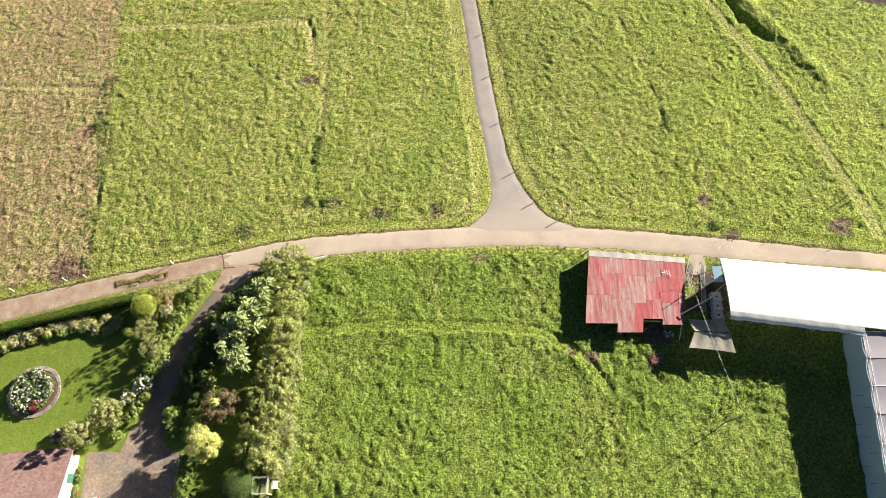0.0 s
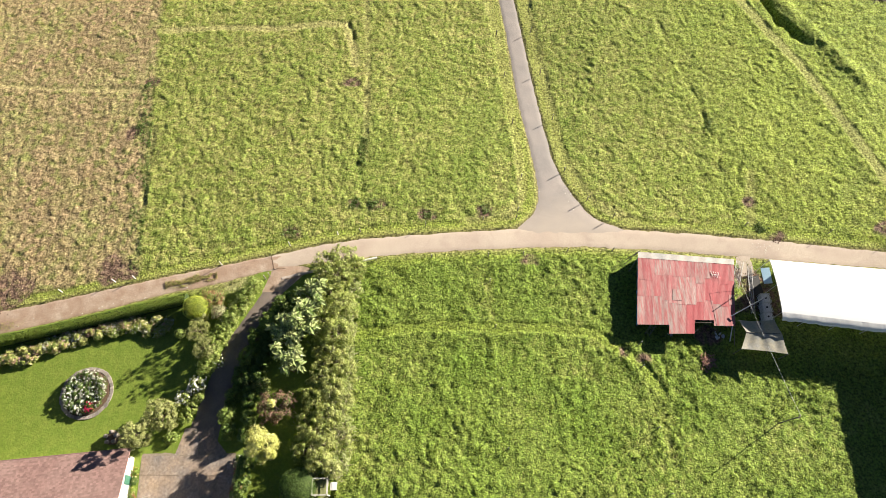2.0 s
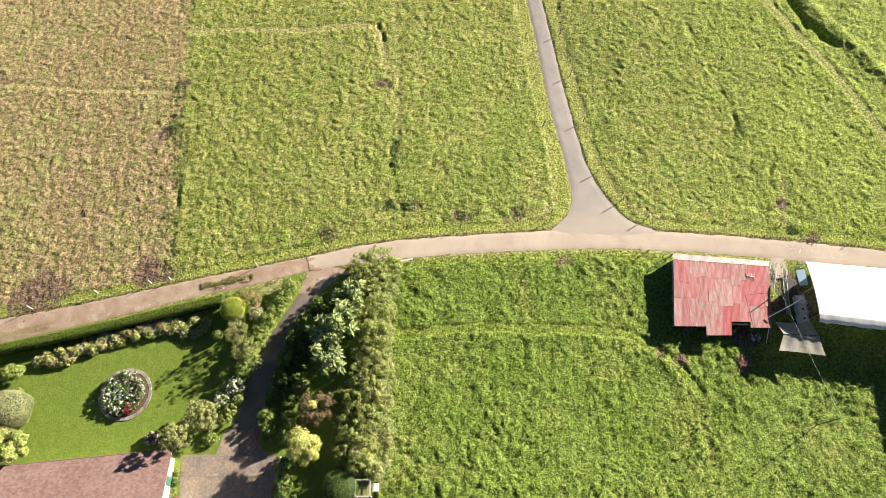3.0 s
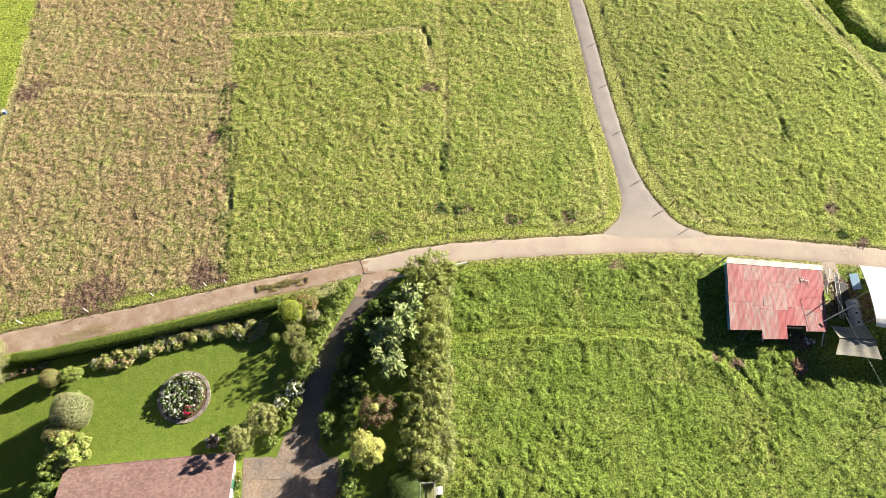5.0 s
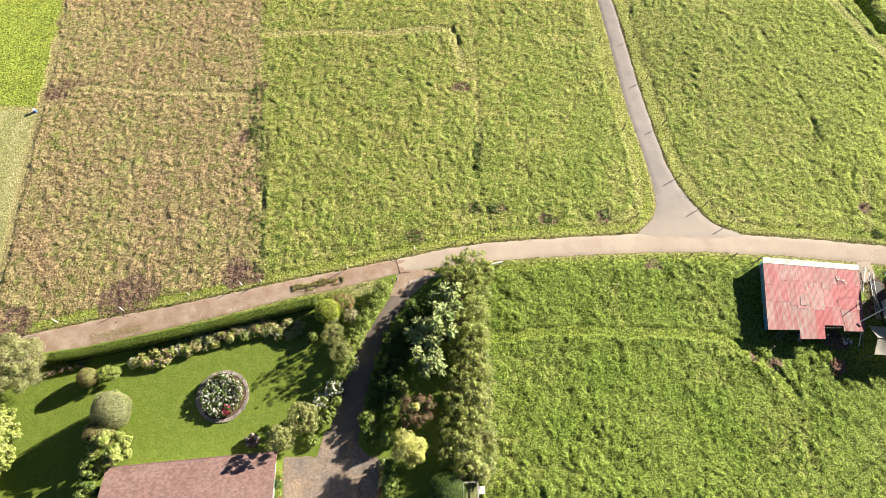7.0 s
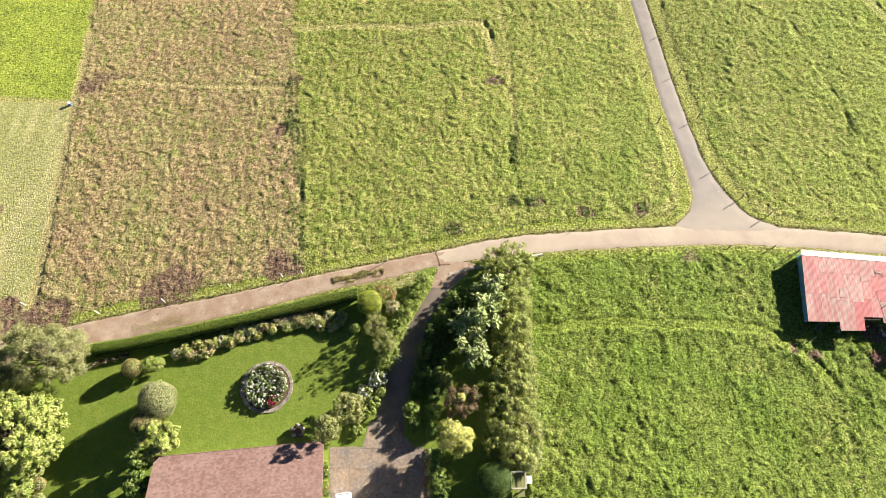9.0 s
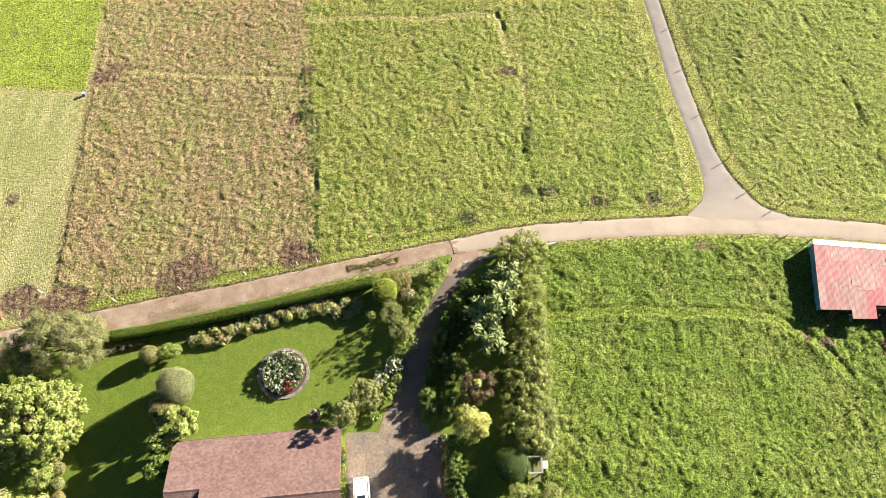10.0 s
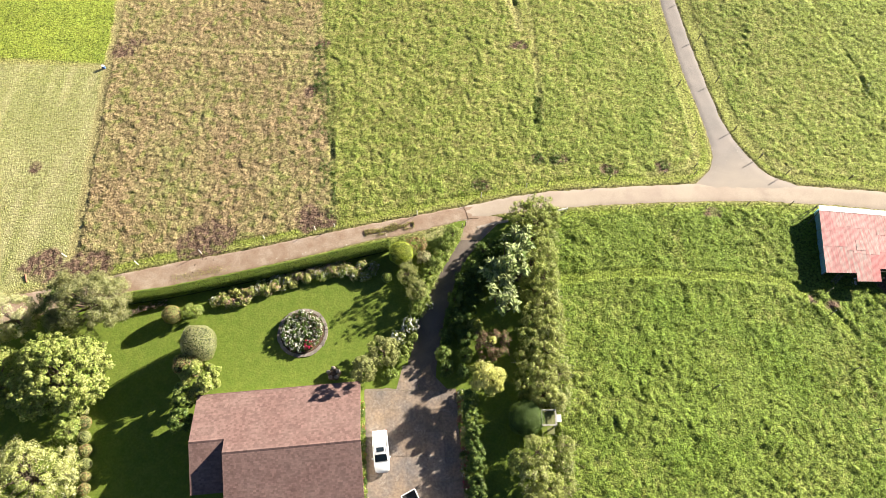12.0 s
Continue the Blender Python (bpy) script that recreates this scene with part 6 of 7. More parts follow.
tree("tree", -84.5, -5.5, 6.0, (4.6, 4.4, 3.0), 12000, 0.24, (L_LIGHT, L_HAY), "broad yellow-green tree in the west corner", "tree", "garden trees", 170, 0.65, 0.22, 709, 0.45, twigs=24)

# ---- vehicles ----
def rounded(w, z0, z1, r, lean=0.0):
    """A rounded cross-section, half width w, from z0 up to z1."""
    pts = []
    for sx, z, a0 in ((1, z0, -90), (1, z1, 0), (-1, z1, 90), (-1, z0, 180)):
        cw = w - r - (lean if z == z1 else 0)
        cz = z0 + r if z == z0 else z1 - r
        for k in range(3):
            a = radians(a0 + 45 * k)
            pts.append((sx * cw + r * math.cos(a), cz + r * math.sin(a)))
    return pts


def loft(sections):
    bm = bmesh.new()
    rings = [[bm.verts.new((x, y, z)) for y, z in pts] for x, pts in sections]
    n = len(rings[0])
    for a, b in zip(rings, rings[1:]):
        for i in range(n):
            bm.faces.new((a[i], b[i], b[(i + 1) % n], a[(i + 1) % n]))
    bm.faces.new(rings[0][::-1])
    bm.faces.new(rings[-1])
    bmesh.ops.recalc_face_normals(bm, faces=bm.faces)
    return bm


def panel(pts, thick=0.02):
    bm = solid(pts, [tuple(range(len(pts)))])
    bmesh.ops.solidify(bm, geom=bm.faces[:], thickness=thick)
    return bm


def wheels(c, length, axle_f, axle_r, w):
    for x in (axle_f, axle_r):
        for s in (-1, 1):
            wh = part("wheel", rod(bmesh.new(), (x, s * (w - 0.2), 0.35), (x, s * (w - 0.01), 0.35), 0.35, sides=20), M_TYRE, c)
            part("rim", rod(bmesh.new(), (x, s * (w - 0.02), 0.35), (x, s * w, 0.35), 0.21, sides=14), M_STEEL, wh)


def lights(c, xf, xr, w, z):
    for s in (-1, 1):
        part("headlight", box(bmesh.new(), (0.2, 0.34, 0.16), Matrix.Translation((xf, s * (w - 0.26), z)), 0.03), M_LAMP, c)
        part("tail_light", box(bmesh.new(), (0.1, 0.2, 0.3), Matrix.Translation((xr, s * (w - 0.14), z + 0.08)), 0.02), M_REDLAMP, c)
        part("mirror", box(bmesh.new(), (0.14, 0.22, 0.15), Matrix.Translation((0.75, s * (w + 0.09), 1.08)), 0.03), M_CARWHITE, c)


def estate_car(x, y, heading):
    c = thing("car", at(x, y, 0.04), "white estate car with roof rails parked on the concrete yard", "car", turn=heading)
    w = 0.9
    part("body", loft([(-2.34, rounded(0.74, 0.42, 0.86, 0.08)), (-2.25, rounded(0.86, 0.3, 0.98, 0.1)), (-1.2, rounded(w, 0.24, 1.02, 0.12)), (0.9, rounded(w, 0.24, 1.0, 0.12)), (1.6, rounded(w - 0.02, 0.25, 0.94, 0.12)), (2.0, rounded(0.82, 0.27, 0.86, 0.12)), (2.22, rounded(0.68, 0.3, 0.76, 0.12)), (2.34, rounded(0.44, 0.38, 0.64, 0.1))]), M_CARWHITE, c, shade=True)
    cabin = part("cabin", loft([(-2.2, rounded(0.78, 0.95, 1.06, 0.04, 0.05)), (-1.95, rounded(0.79, 0.95, 1.42, 0.08, 0.07)), (-1.6, rounded(0.79, 0.95, 1.56, 0.1, 0.09)), (-0.4, rounded(0.8, 0.95, 1.6, 0.1, 0.09)), (0.35, rounded(0.8, 0.95, 1.54, 0.1, 0.09)), (1.2, rounded(0.78, 0.93, 1.02, 0.03, 0.04))]), M_CARWHITE, c, shade=True)
    part("windscreen", panel([(0.42, -0.66, 1.545), (0.42, 0.66, 1.545), (1.14, 0.70, 1.06), (1.14, -0.70, 1.06)]), M_GLASS, cabin)
    part("rear_window", panel([(-1.98, -0.58, 1.46), (-2.2, -0.66, 1.1), (-2.2, 0.66, 1.1), (-1.98, 0.58, 1.46)]), M_GLASS, cabin)
    part("sunroof", box(bmesh.new(), (0.5, 0.86, 0.02), Matrix.Translation((-0.1, 0, 1.605)), 0.005), M_GLASS, cabin, "dark glass sunroof")
    for s in (-1, 1):
        part("side_window", panel([(0.75, s * 0.80, 1.06), (0.3, s * 0.752, 1.47), (-1.7, s * 0.752, 1.48), (-1.85, s * 0.80, 1.06)]), M_GLASS, cabin)
        part("roof_rail", rod(bmesh.new(), (-1.75, s * 0.66, 1.58), (0.2, s * 0.66, 1.59), 0.03, sides=6), M_CARWHITE, cabin)
    part("bumper", box(bmesh.new(), (0.22, 1.3, 0.2), Matrix.Translation((2.24, 0, 0.42)), 0.05), M_BLACK, c)
    part("roof_spoiler", box(bmesh.new(), (0.22, 1.15, 0.04), Matrix.Translation((-1.98, 0, 1.52)), 0.015), M_CARWHITE, c)
    wheels(c, 4.7, 1.42, -1.38, w)
    lights(c, 2.12, -2.28, w, 0.68)


def pickup(x, y, heading):
    c = thing("pickup_truck", at(x, y, 0.04), "white double-cab pickup truck with open dark cargo bed", "pickup truck", turn=heading)
    w = 0.9
    part("body", loft([(-0.55, rounded(w, 0.4, 1.08, 0.08)), (0.9, rounded(w, 0.38, 1.08, 0.1)), (1.7, rounded(w - 0.02, 0.38, 1.04, 0.12)), (2.3, rounded(0.84, 0.4, 0.96, 0.12)), (2.58, rounded(0.72, 0.48, 0.84, 0.1))]), M_CARWHITE, c, shade=True)
    cabin = part("cabin", loft([(-0.62, rounded(0.8, 1.0, 1.68, 0.08, 0.12)), (-0.3, rounded(0.8, 1.0, 1.74, 0.1, 0.15)), (0.5, rounded(0.8, 1.0, 1.72, 0.1, 0.15)), (1.32, rounded(0.78, 1.0, 1.1, 0.03, 0.04))]), M_CARWHITE, c, shade=True)
    part("windscreen", panel([(0.6, -0.6, 1.7), (0.6, 0.6, 1.7), (1.27, 0.7, 1.14), (1.27, -0.7, 1.14)]), M_GLASS, cabin)
    part("rear_window", panel([(-0.63, -0.55, 1.6), (-0.65, -0.6, 1.15), (-0.65, 0.6, 1.15), (-0.63, 0.55, 1.6)]), M_GLASS, cabin)
    for s in (-1, 1):
        part("side_window", panel([(0.9, s * 0.8, 1.14), (0.45, s * 0.69, 1.62), (-0.5, s * 0.7, 1.62), (-0.55, s * 0.8, 1.14)]), M_GLASS, cabin)
    bed = part("cargo_bed", box(bmesh.new(), (1.85, 1.66, 0.12), Matrix.Translation((-1.6, 0, 0.62)), 0.01), M_BLACK, c, "dark lined cargo bed")
    for s in (-1, 1):
        part("bed_side", box(bmesh.new(), (1.95, 0.07, 0.62), Matrix.Translation((-1.6, s * 0.85, 0.82)), 0.02), M_CARWHITE, bed)
        part("bed_rail", rod(bmesh.new(), (-2.5, s * 0.8, 1.3), (-0.7, s * 0.8, 1.35), 0.04, sides=8), M_WHITE, bed)
    part("tailgate", box(bmesh.new(), (0.08, 1.72, 0.62), Matrix.Translation((-2.58, 0, 0.82)), 0.02), M_CARWHITE, bed)
    part("rear_rail", rod(bmesh.new(), (-2.52, -0.8, 1.3), (-2.52, 0.8, 1.3), 0.04, sides=8), M_WHITE, bed)
    part("bumper", box(bmesh.new(), (0.2, 1.5, 0.2), Matrix.Translation((2.5, 0, 0.55)), 0.05), M_BLACK, c)
    wheels(c, 5.2, 1.65, -1.55, w)
    lights(c, 2.42, -2.6, w, 0.84)


estate_car(-39.15, 0.37, -82.5)
pickup(-34.7, -6.3, -62)


# ---- fences ----
def fence_post(x, y, height, white, i):
    p = thing("fence_post", at(x, y), "pale whitewashed fence post beside the lane" if white else "weathered grey wooden fence post", "post", "fence posts", turn=37 * i)
    r = 0.065
    bm = bmesh.new()
    rod(bm, (0, 0, -0.25), (0.02, 0.01, height), r, r * 0.85, sides=8)
    part("shaft", bm, M_POST_WHITE if white else M_POST, p)
    part("cap", rod(bmesh.new(), (0.02, 0.01, height), (0.02, 0.01, height + 0.03), r * 0.85, r * 0.5, sides=8), M_POST_WHITE, p)


_north = [(-46.9, 29.7), (-35.7, 31.5), (-26.9, 34.2), (-20.6, 35.8), (-17.6, 36.2), (-8.8, 37.2), (-1.0, 38.2), (3.8, 39.7), (3.5, 38.4), (26.1, 38.4), (35.2, 37.8), (46.4, 36.6), (54.8, 35.5), (-64.7, 26.0), (-73.1, 24.5), (-56.3, 28.0), (-49.5, 29.3), (-83.4, 25.8)]
_others = [(7.6, 72.4), (8.6, 64.1), (9.8, 55.3), (10.8, 46.2), (13.6, 41.5), (17.0, 38.9), (36.4, 41.7), (55.7, 41.4), (55.9, 40.6), (2.1, 71.8), (3.0, 63.5), (3.8, 54.5), (4.6, 45.1), (-8.0, 32.4), (-0.5, 32.7), (4.2, 33.1), (10.2, 33.7), (16.3, 33.8), (-0.4, 29.1), (0.1, 22.9), (0.5, 15.0), (1.0, 8.1), (18.2, 18.0), (19.1, 10.6), (19.5, 3.3), (63.2, 77.1), (65.9, 76.2), (68.2, 75.7), (70.3, 74.8), (-29.6, 29.4), (-29.1, 29.8)]
for _i, (_x, _y) in enumerate(_north):
    fence_post(_x, _y, 1.1 + 0.1 * (_i % 3), _x < -20, _i)
for _i, (_x, _y) in enumerate(_others):
    fence_post(_x, _y, 1.2 + 0.1 * (_i % 3), False, _i)
fence_post(18.1, 20.8, 2.0, False, 5)


def white_rail():
    r = thing("guard_rail", at(-16.7, 31.75), "white painted timber rail beside the lane", "rail", turn=13)
    for x in (-1.4, 0, 1.4):
        part("post", box(bmesh.new(), (0.12, 0.12, 0.95), Matrix.Translation((x, 0, 0.35)), 0.01), M_POST_WHITE, r)
    for z in (0.42, 0.75):
        part("board", box(bmesh.new(), (3.2, 0.05, 0.2), Matrix.Translation((0, 0.09, z)), 0.01), M_POST_WHITE, r)
    part("top_board", box(bmesh.new(), (3.2, 0.14, 0.05), Matrix.Translation((0, 0.05, 0.87)), 0.01), M_POST_WHITE, r)


white_rail()


# ---- garden things ----
def lookout():
    l = thing("garden_platform", at(-20.0, 3.9), "small raised timber platform with pale rails", "platform", turn=1)
    deck_mat = material("olive_deck", (0.24, 0.25, 0.11), 0.8, vary=0.2, per_piece=0.15)
    grey = material("pale_timber", (0.50, 0.48, 0.44), 0.8, vary=0.2)
    h = 1.5
    for sx in (-0.8, 0.8):
        for sy in (-0.85, 0.85):
            part("post", box(bmesh.new(), (0.12, 0.12, h + 0.95), Matrix.Translation((sx, sy, (h + 0.95) / 2 - 0.1)), 0.01), grey, l)
    for i in range(8):
        part("deck_board", box(bmesh.new(), (0.185, 1.7, 0.04), Matrix.Translation((-0.7 + 0.2 * i, 0, h)), 0.004), deck_mat, l)
    for z in (h + 0.45, h + 0.85):
        for a, b in (((-0.8, 0.85), (0.8, 0.85)), ((-0.8, -0.85), (-0.8, 0.85)), ((0.8, -0.85), (0.8, 0.85)), ((-0.8, -0.85), (0.8, -0.85))):
            c = Vector(((a[0] + b[0]) / 2, (a[1] + b[1]) / 2, z))
            size = (abs(a[0] - b[0]) + 0.14, 0.12, 0.06) if a[1] == b[1] else (0.12, abs(a[1] - b[1]) + 0.1, 0.06)
            part("rail", box(bmesh.new(), size, Matrix.Translation(c), 0.008), grey, l)
    part("side_seat", box(bmesh.new(), (0.65, 0.85, 0.06), Matrix.Translation((-1.25, 0.1, 1.0)), 0.01), deck_mat, l)
    part("side_seat", box(bmesh.new(), (0.7, 0.85, 0.06), Matrix.Translation((1.3, 0.1, 1.0)), 0.01), M_POST_WHITE, l)
    part("step", box(bmesh.new(), (0.85, 0.75, 0.06), Matrix.Translation((0.35, -1.3, 1.0)), 0.01), deck_mat, l)
    for x, y in ((-1.5, 0.45), (-1.5, -0.25), (1.6, 0.45), (1.6, -0.25), (0.0, -1.6), (0.7, -1.6)):
        part("leg", box(bmesh.new(), (0.08, 0.08, 1.05), Matrix.Translation((x, y, 0.47))), grey, l)


lookout()


def stump_planter():
    s = thing("stump_planter", at(-45.4, 9.5), "carved tree stump planter with stone knobs on the lawn", "planter")
    bm = bmesh.new()
    bmesh.ops.create_cone(bm, cap_ends=True, segments=18, radius1=0.85, radius2=0.62, depth=0.6)
    for v in bm.verts:
        a = math.atan2(v.co.y, v.co.x)
        v.co *= 1 + 0.12 * math.sin(a * 5)
        v.co.z += 0.28
    part("stump", bm, M_BARK, s)
    for i in range(5):
        a = 2 * math.pi * i / 5 + 0.4
        bm = bmesh.new()
        bmesh.ops.create_icosphere(bm, subdivisions=2, radius=0.24)
        for v in bm.verts:
            v.co = Vector((v.co.x * 1.2, v.co.y, v.co.z * 0.9)) * (1 + 0.15 * noise.noise(v.co * 6 + Vector((i, 0, 0)))) + Vector((0.62 * math.cos(a), 0.62 * math.sin(a), 0.62))
        part("knob", bm, M_STONE, s, shade=True)
    bm = bmesh.new()
    bmesh.ops.create_cone(bm, cap_ends=True, segments=14, radius1=0.42, radius2=0.36, depth=0.05)
    for v in bm.verts:
        v.co.z += 0.62
    part("soil", bm, M_JOINT, s)


stump_planter()


def water_drum():
    d = thing("drum", at(-86.3, 59.0), "blue and white plastic drum at the field corner", "drum")
    blue = material("blue_plastic", (0.10, 0.20, 0.48), 0.45)
    part("body", rod(bmesh.new(), (0, 0, 0), (0, 0, 0.6), 0.24, sides=18), blue, d)
    for z in (0.2, 0.4):
        part("hoop", rod(bmesh.new(), (0, 0, z), (0, 0, z + 0.04), 0.255, sides=18), blue, d)
    part("lid", rod(bmesh.new(), (0, 0, 0.6), (0, 0, 0.66), 0.25, 0.22, sides=18), M_WHITE, d, "white lid")
    part("pipe", rod(bmesh.new(), (-0.22, 0.22, 0.62), (-0.4, 0.6, 0.0), 0.035, sides=8), M_WHITE, d)


water_drum()


def log_on_ground(x, y, turn, length):
    l = thing("log", at(x, y, 0.12), "reddish log lying on bare soil by the lane", "log", turn=turn)
    part("trunk", rod(bmesh.new(), (-length / 2, 0, 0), (length / 2, 0, 0), 0.13, 0.1, sides=9), material("red_bark", (0.30, 0.14, 0.09), 0.9, vary=0.3), l)


log_on_ground(-88.0, 22.6, -65, 1.2)


# ---- weeds along the middle of the lane, clods and stones ----
def scatter(name, label, category, mat, boxes, size, seed, flat=0.7):
    """Small lumps lying in patches: (x, y, half length, half width, turn, count)."""
    rng = np.random.default_rng(seed)
    V, F = [], []
    base = [(1, 0, 0), (0.5, 0.86, 0), (-0.5, 0.86, 0), (-1, 0, 0), (-0.5, -0.86, 0), (0.5, -0.86, 0), (0, 0, 1)]
    for cx, cy, hl, hw, turn, count in boxes:
        a = radians(turn)
        for _ in range(count):
            u, v = rng.normal(0, hl * 0.5), rng.normal(0, hw * 0.5)
            x, y = cx + u * math.cos(a) - v * math.sin(a), cy + u * math.sin(a) + v * math.cos(a)
            s = rng.uniform(*size)
            z = float(land(x, y)) + 0.02
            k = len(V)
            V += [(x + bx * s * rng.uniform(0.6, 1.2), y + by * s * rng.uniform(0.6, 1.2), z + bz * s * flat) for bx, by, bz in base]
            F += [(k + i, k + (i + 1) % 6, k + 6) for i in range(6)]
    me = bpy.data.meshes.new(name)
    me.from_pydata(V, [], F)
    me.materials.append(mat)
    return tagged(new(name, me), label, category, kind="stuff")


def lane_grass():
    """Dry grass growing along the middle of the dirt lane."""
    rng = np.random.default_rng(91)
    n = 5200
    u = rng.uniform(-3.2, 3.6, n)
    v = rng.normal(0, 0.24, n) + 0.15 * np.sin(u * 1.7)
    keep = lattice(u + 20, v * 2 + 9, 0.7, 97) > 0.3
    x, y = -39.6 + u * 0.974 - v * 0.225, 29.3 + u * 0.225 + v * 0.974
    far = rng.random(n) < 0.12
    x, y = np.where(far, x - 24.5 + rng.normal(0, 0.8, n), x), np.where(far, y - 6.3 + rng.normal(0, 0.3, n), y)
    pts = np.stack([x, y, land(x, y) + 0.05 + rng.uniform(0, 0.12, n)], -1)[keep]
    me = leaf_mesh("lane_weeds", leaf_quads(rng, pts, np.array([[0.2, 0.1, 1.0]]) + 0 * pts, 0.15, 0.35, 0.6), M_TUFT_DRY, M_VERGE, 0.3)
    tagged(new("lane_weeds", me), "dry grass growing along the middle of the dirt lane", "weeds", kind="stuff")


_clod = material("dark_clod", (0.15, 0.095, 0.07), 0.95, vary=0.3, per_piece=0.4)
_pale = material("pale_stone", (0.62, 0.58, 0.50), 0.9, vary=0.15, per_piece=0.2)
lane_grass()
scatter("soil_clods", "dark reddish clods on bare patches of the fields", "soil", _clod, [(x, y, r * 1.1, r * 0.9, 0, int(60 * r)) for x, y, r in BALD if r > 0.75], (0.06, 0.15), 92)
scatter("field_stones", "pale stones and droppings scattered over grass and lane", "stones", _pale, [(x, y, 9.0, 7.0, 0, 22) for x, y in ((-30, 50), (-8, 55), (20, 50), (-35, 40), (0, 15), (10, 8), (-28, 68))] + [(9, 41, 3.0, 2.5, 0, 26), (37, 34.5, 2.0, 1.2, 0, 20), (-50, 26, 10, 1.0, 12, 20)], (0.05, 0.13), 93, 0.4)


# ---- dark leafy weeds in the trodden lines and on bare spots of the fields ----
def field_weeds():
    rng = np.random.default_rng(95)
    e = np.array(BROWN_E)
    y = rng.uniform(31, 61, 260)
    x = np.interp(y, e[:, 0], e[:, 1]) + np.where(rng.random(260) < 0.5, -0.55, 0.55) + rng.normal(0, 0.22, 260)
    keep = lattice(x, y, 2.2, 96) > 0.35
    spots = [np.stack([x, y], -1)[keep]]
    for cx, cy, rx, ry, n in ((-18.1, 49.3, 0.35, 1.6, 60), (-18.6, 40.5, 0.4, 0.4, 34), (-16.1, 40.5, 0.45, 0.4, 38), (-27.0, 36.2, 0.6, 0.35, 26), (-8.4, 38.9, 0.45, 0.3, 20), (-0.7, 39.7, 0.5, 0.35, 22), (-52.0, 62.3, 0.4, 0.4, 26), (-51.5, 54.0, 0.4, 0.7, 30), (33.0, 54.0, 0.5, 0.9, 34), (37.5, 37.4, 0.5, 0.35, 40)):
        spots.append(np.stack([rng.normal(cx, rx, n), rng.normal(cy, ry, n)], -1))
    p = np.concatenate(spots)
    k = np.repeat(np.arange(len(p)), 16)
    growth = fields(p[:, 0], p[:, 1])[1]
    d = rng.normal(0, 1, (len(k), 3))
    d[:, 2] = np.abs(d[:, 2])
    d /= np.linalg.norm(d, axis=1)[:, None]
    pts = np.stack([p[k, 0], p[k, 1], (land(p[:, 0], p[:, 1]) + growth)[k]], -1) + d * np.array([0.2, 0.2, 0.16])
    me = leaf_mesh("field_weeds", leaf_quads(rng, pts, d + np.array([0, 0, 0.5]), 0.16, 0.6, 0.5), L_DARK, L_MID, 0.25)
    tagged(new("field_weeds", me), "dark green leafy weeds along trodden lines of the fields", "weeds", kind="stuff")


field_weeds()


# ---- edgings, joints and litter ----
def brick_edging():
    """Bricks set on edge between the yard and its planted bed."""
    e = thing("brick_edging", at(-30.6, -4.5), "row of red-brown bricks edging the concrete yard", "edging")
    inv = e.matrix_world.inverted()
    red = material("edging_brick", (0.30, 0.15, 0.10), 0.9, bump=0.2, grain=12, vary=0.25, per_piece=0.3)
    bm = box(bmesh.new(), (0.13, 0.25, 0.2), Matrix(), 0.012)
    me = bpy.data.meshes.new("brick")
    bm.to_mesh(me)
    bm.free()
    me.materials.append(red)
    rng = random.Random(12)
    for i in range(84):
        y = 7.2 - 0.28 * i
        b = link_part("brick", me, e)
        b.matrix_local = inv @ (Matrix.Translation(at(-30.56 + yard_shift(y) + rng.uniform(-0.02, 0.02), y, 0.08 + rng.uniform(-0.02, 0.02))) @ Matrix.Rotation(rng.uniform(-0.08, 0.08), 4, "Z"))


brick_edging()


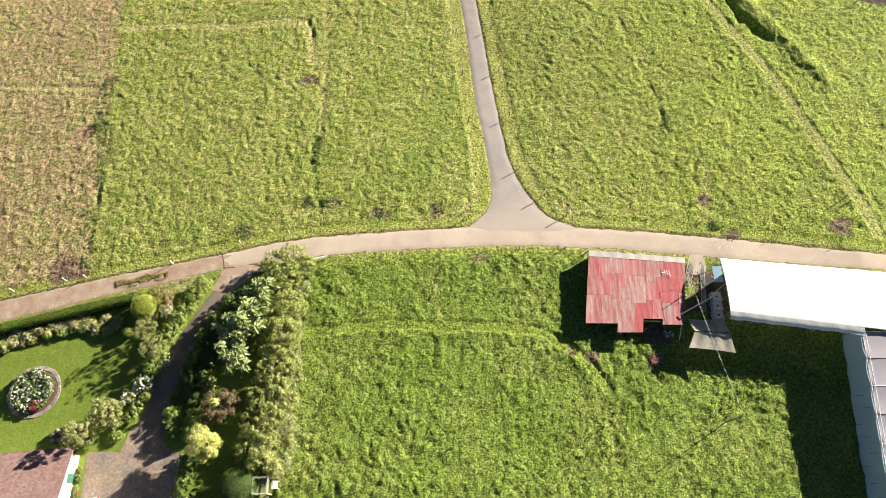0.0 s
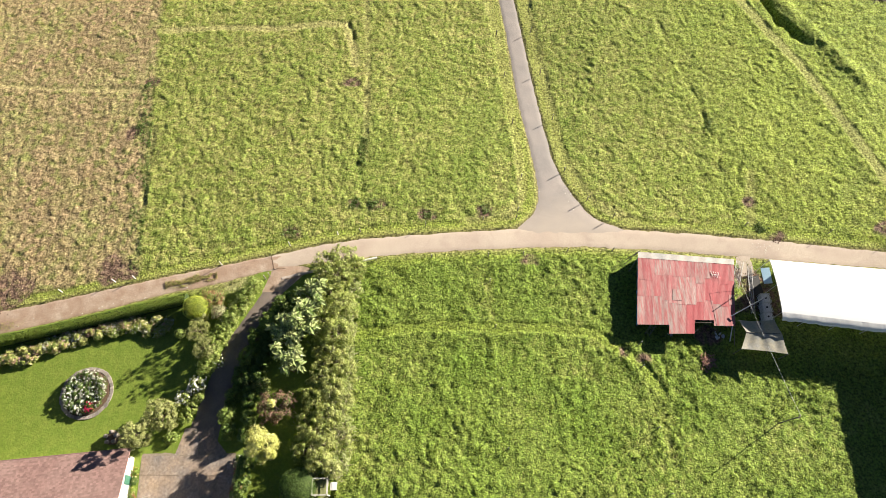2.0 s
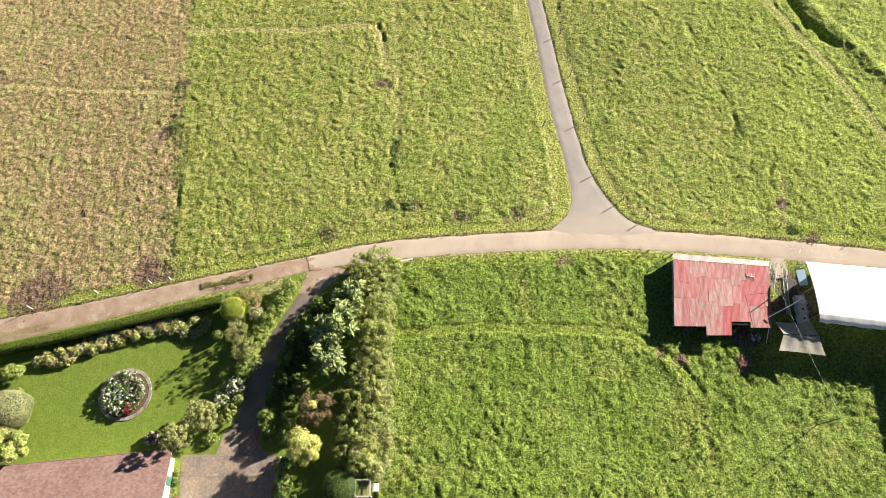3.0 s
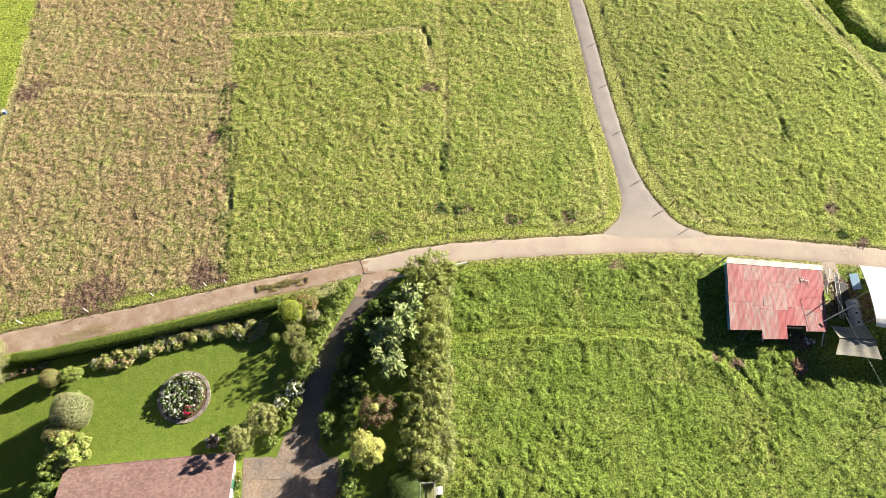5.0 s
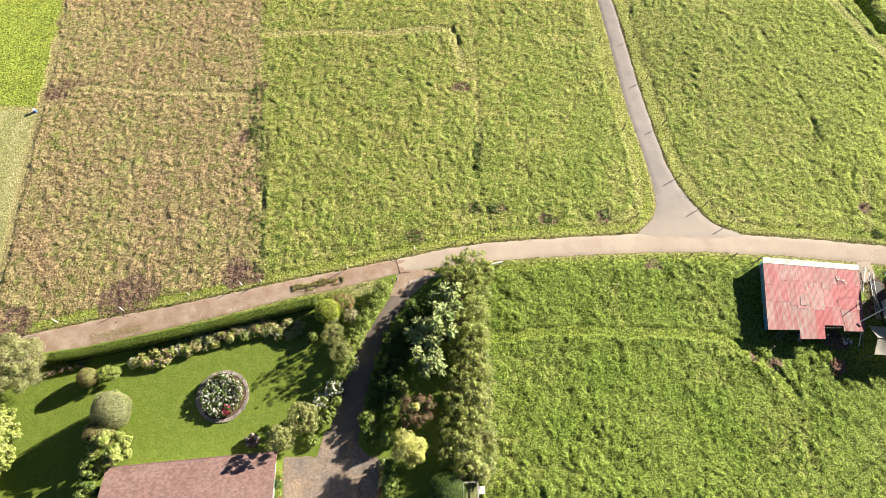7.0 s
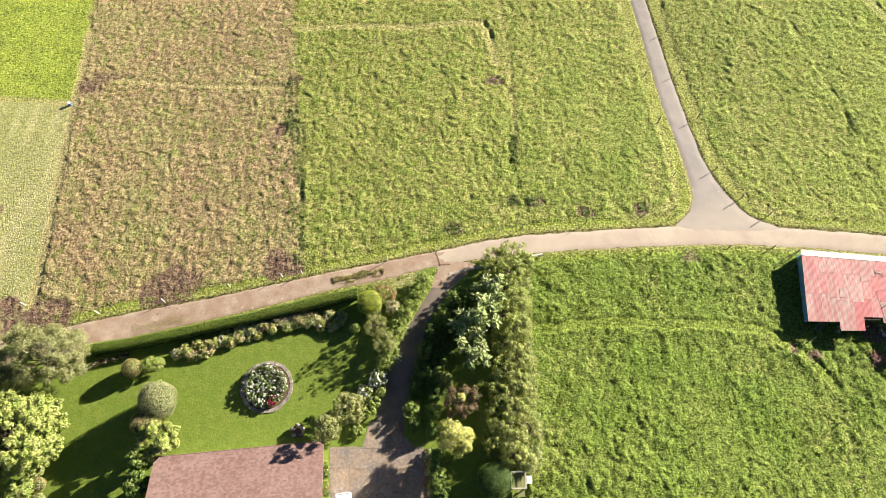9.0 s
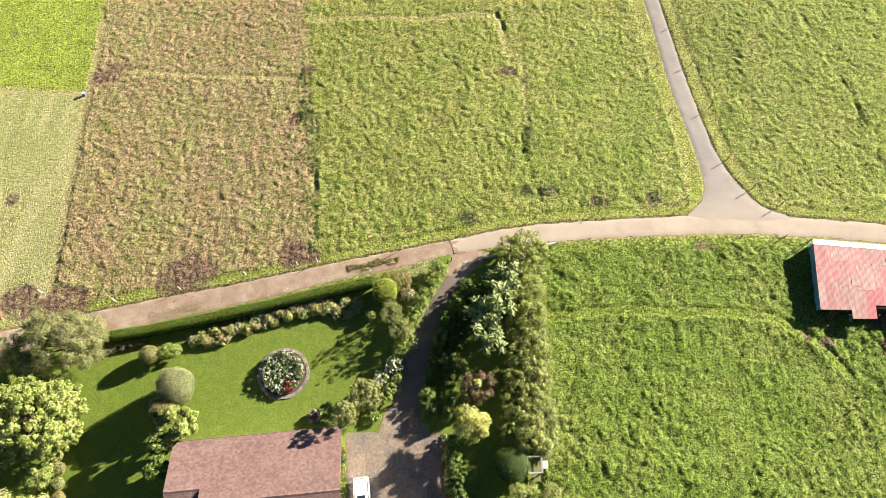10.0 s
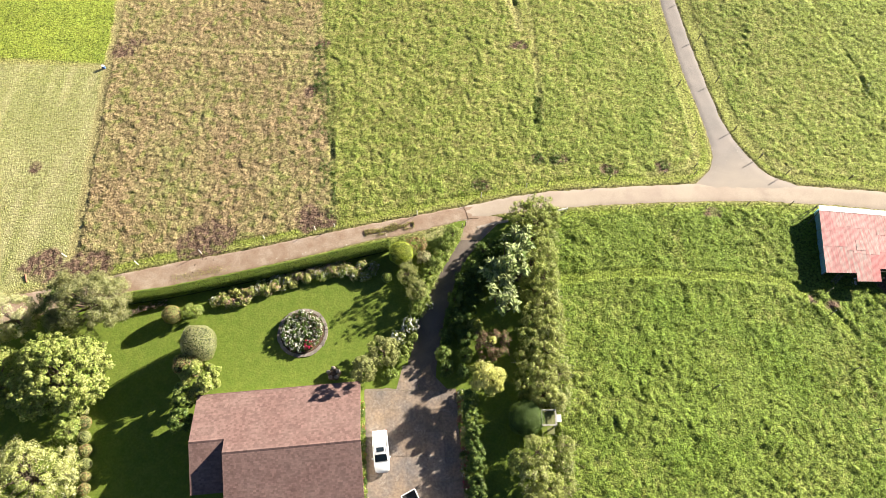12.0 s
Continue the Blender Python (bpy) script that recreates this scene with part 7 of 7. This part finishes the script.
def ground_line(name, pts, width, high, mat, label, category):
    """A low line of laid material that follows the land."""
    t = thing(name, at(*pts[0]), label, category, kind="structure")
    inv = t.matrix_world.inverted()
    bm = bmesh.new()
    rows = []
    for k, (x, y) in enumerate(pts):
        a, b = pts[max(0, k - 1)], pts[min(len(pts) - 1, k + 1)]
        d = Vector((b[0] - a[0], b[1] - a[1], 0)).normalized()
        s = Vector((-d.y, d.x, 0)) * width * 0.5
        c = at(x, y)
        rows.append([bm.verts.new(inv @ (c + s * q + Vector((0, 0, z)))) for q, z in ((-1, -0.1), (-1, high), (1, high), (1, -0.1))])
    for r0, r1 in zip(rows, rows[1:]):
        for i in range(3):
            bm.faces.new((r0[i], r0[i + 1], r1[i + 1], r1[i]))
    bmesh.ops.recalc_face_normals(bm, faces=bm.faces)
    part("strip", bm, mat, t)


def along_points(pts, step=0.4, wander=0.05, seed=1):
    rng, out = random.Random(seed), []
    for (ax, ay), (bx, by) in zip(pts, pts[1:]):
        n = max(1, int(math.hypot(bx - ax, by - ay) / step))
        out += [(ax + (bx - ax) * i / n + rng.uniform(-wander, wander), ay + (by - ay) * i / n + rng.uniform(-wander, wander)) for i in range(n)]
    return out + [pts[-1]]


ground_line("road_joint", along_points([(-29.31, 32.75), (-29.0, 31.7), (-28.71, 30.82), (-27.9, 30.85), (-27.17, 30.96)], 0.3, 0.06, 2), 0.075, 0.058, M_JOINT, "dark broken joint across the concrete lane", "joint")
ground_line("kerb", along_points([(-27.5, 29.5), (-25.4, 30.05), (-23.3, 30.55)], 0.5, 0.03, 3), 0.34, 0.1, material("pale_kerb", (0.47, 0.40, 0.35), 0.9, vary=0.15), "pale concrete kerb between lane and driveway", "kerb")
ground_line("pavement_apron", along_points([(34.15, 33.4), (34.2, 32.2), (34.35, 30.6)], 0.4, 0.08, 4), 1.9, 0.05, M_ROAD, "dusty concrete apron between lane and greenhouse", "pavement")
ground_line("plastic_sheet", along_points([(35.0, 30.4), (35.15, 29.2), (35.2, 27.7)], 0.4, 0.06, 5), 1.3, 0.09, M_BLACK, "black plastic sheet on the ground beside the greenhouse", "sheet")
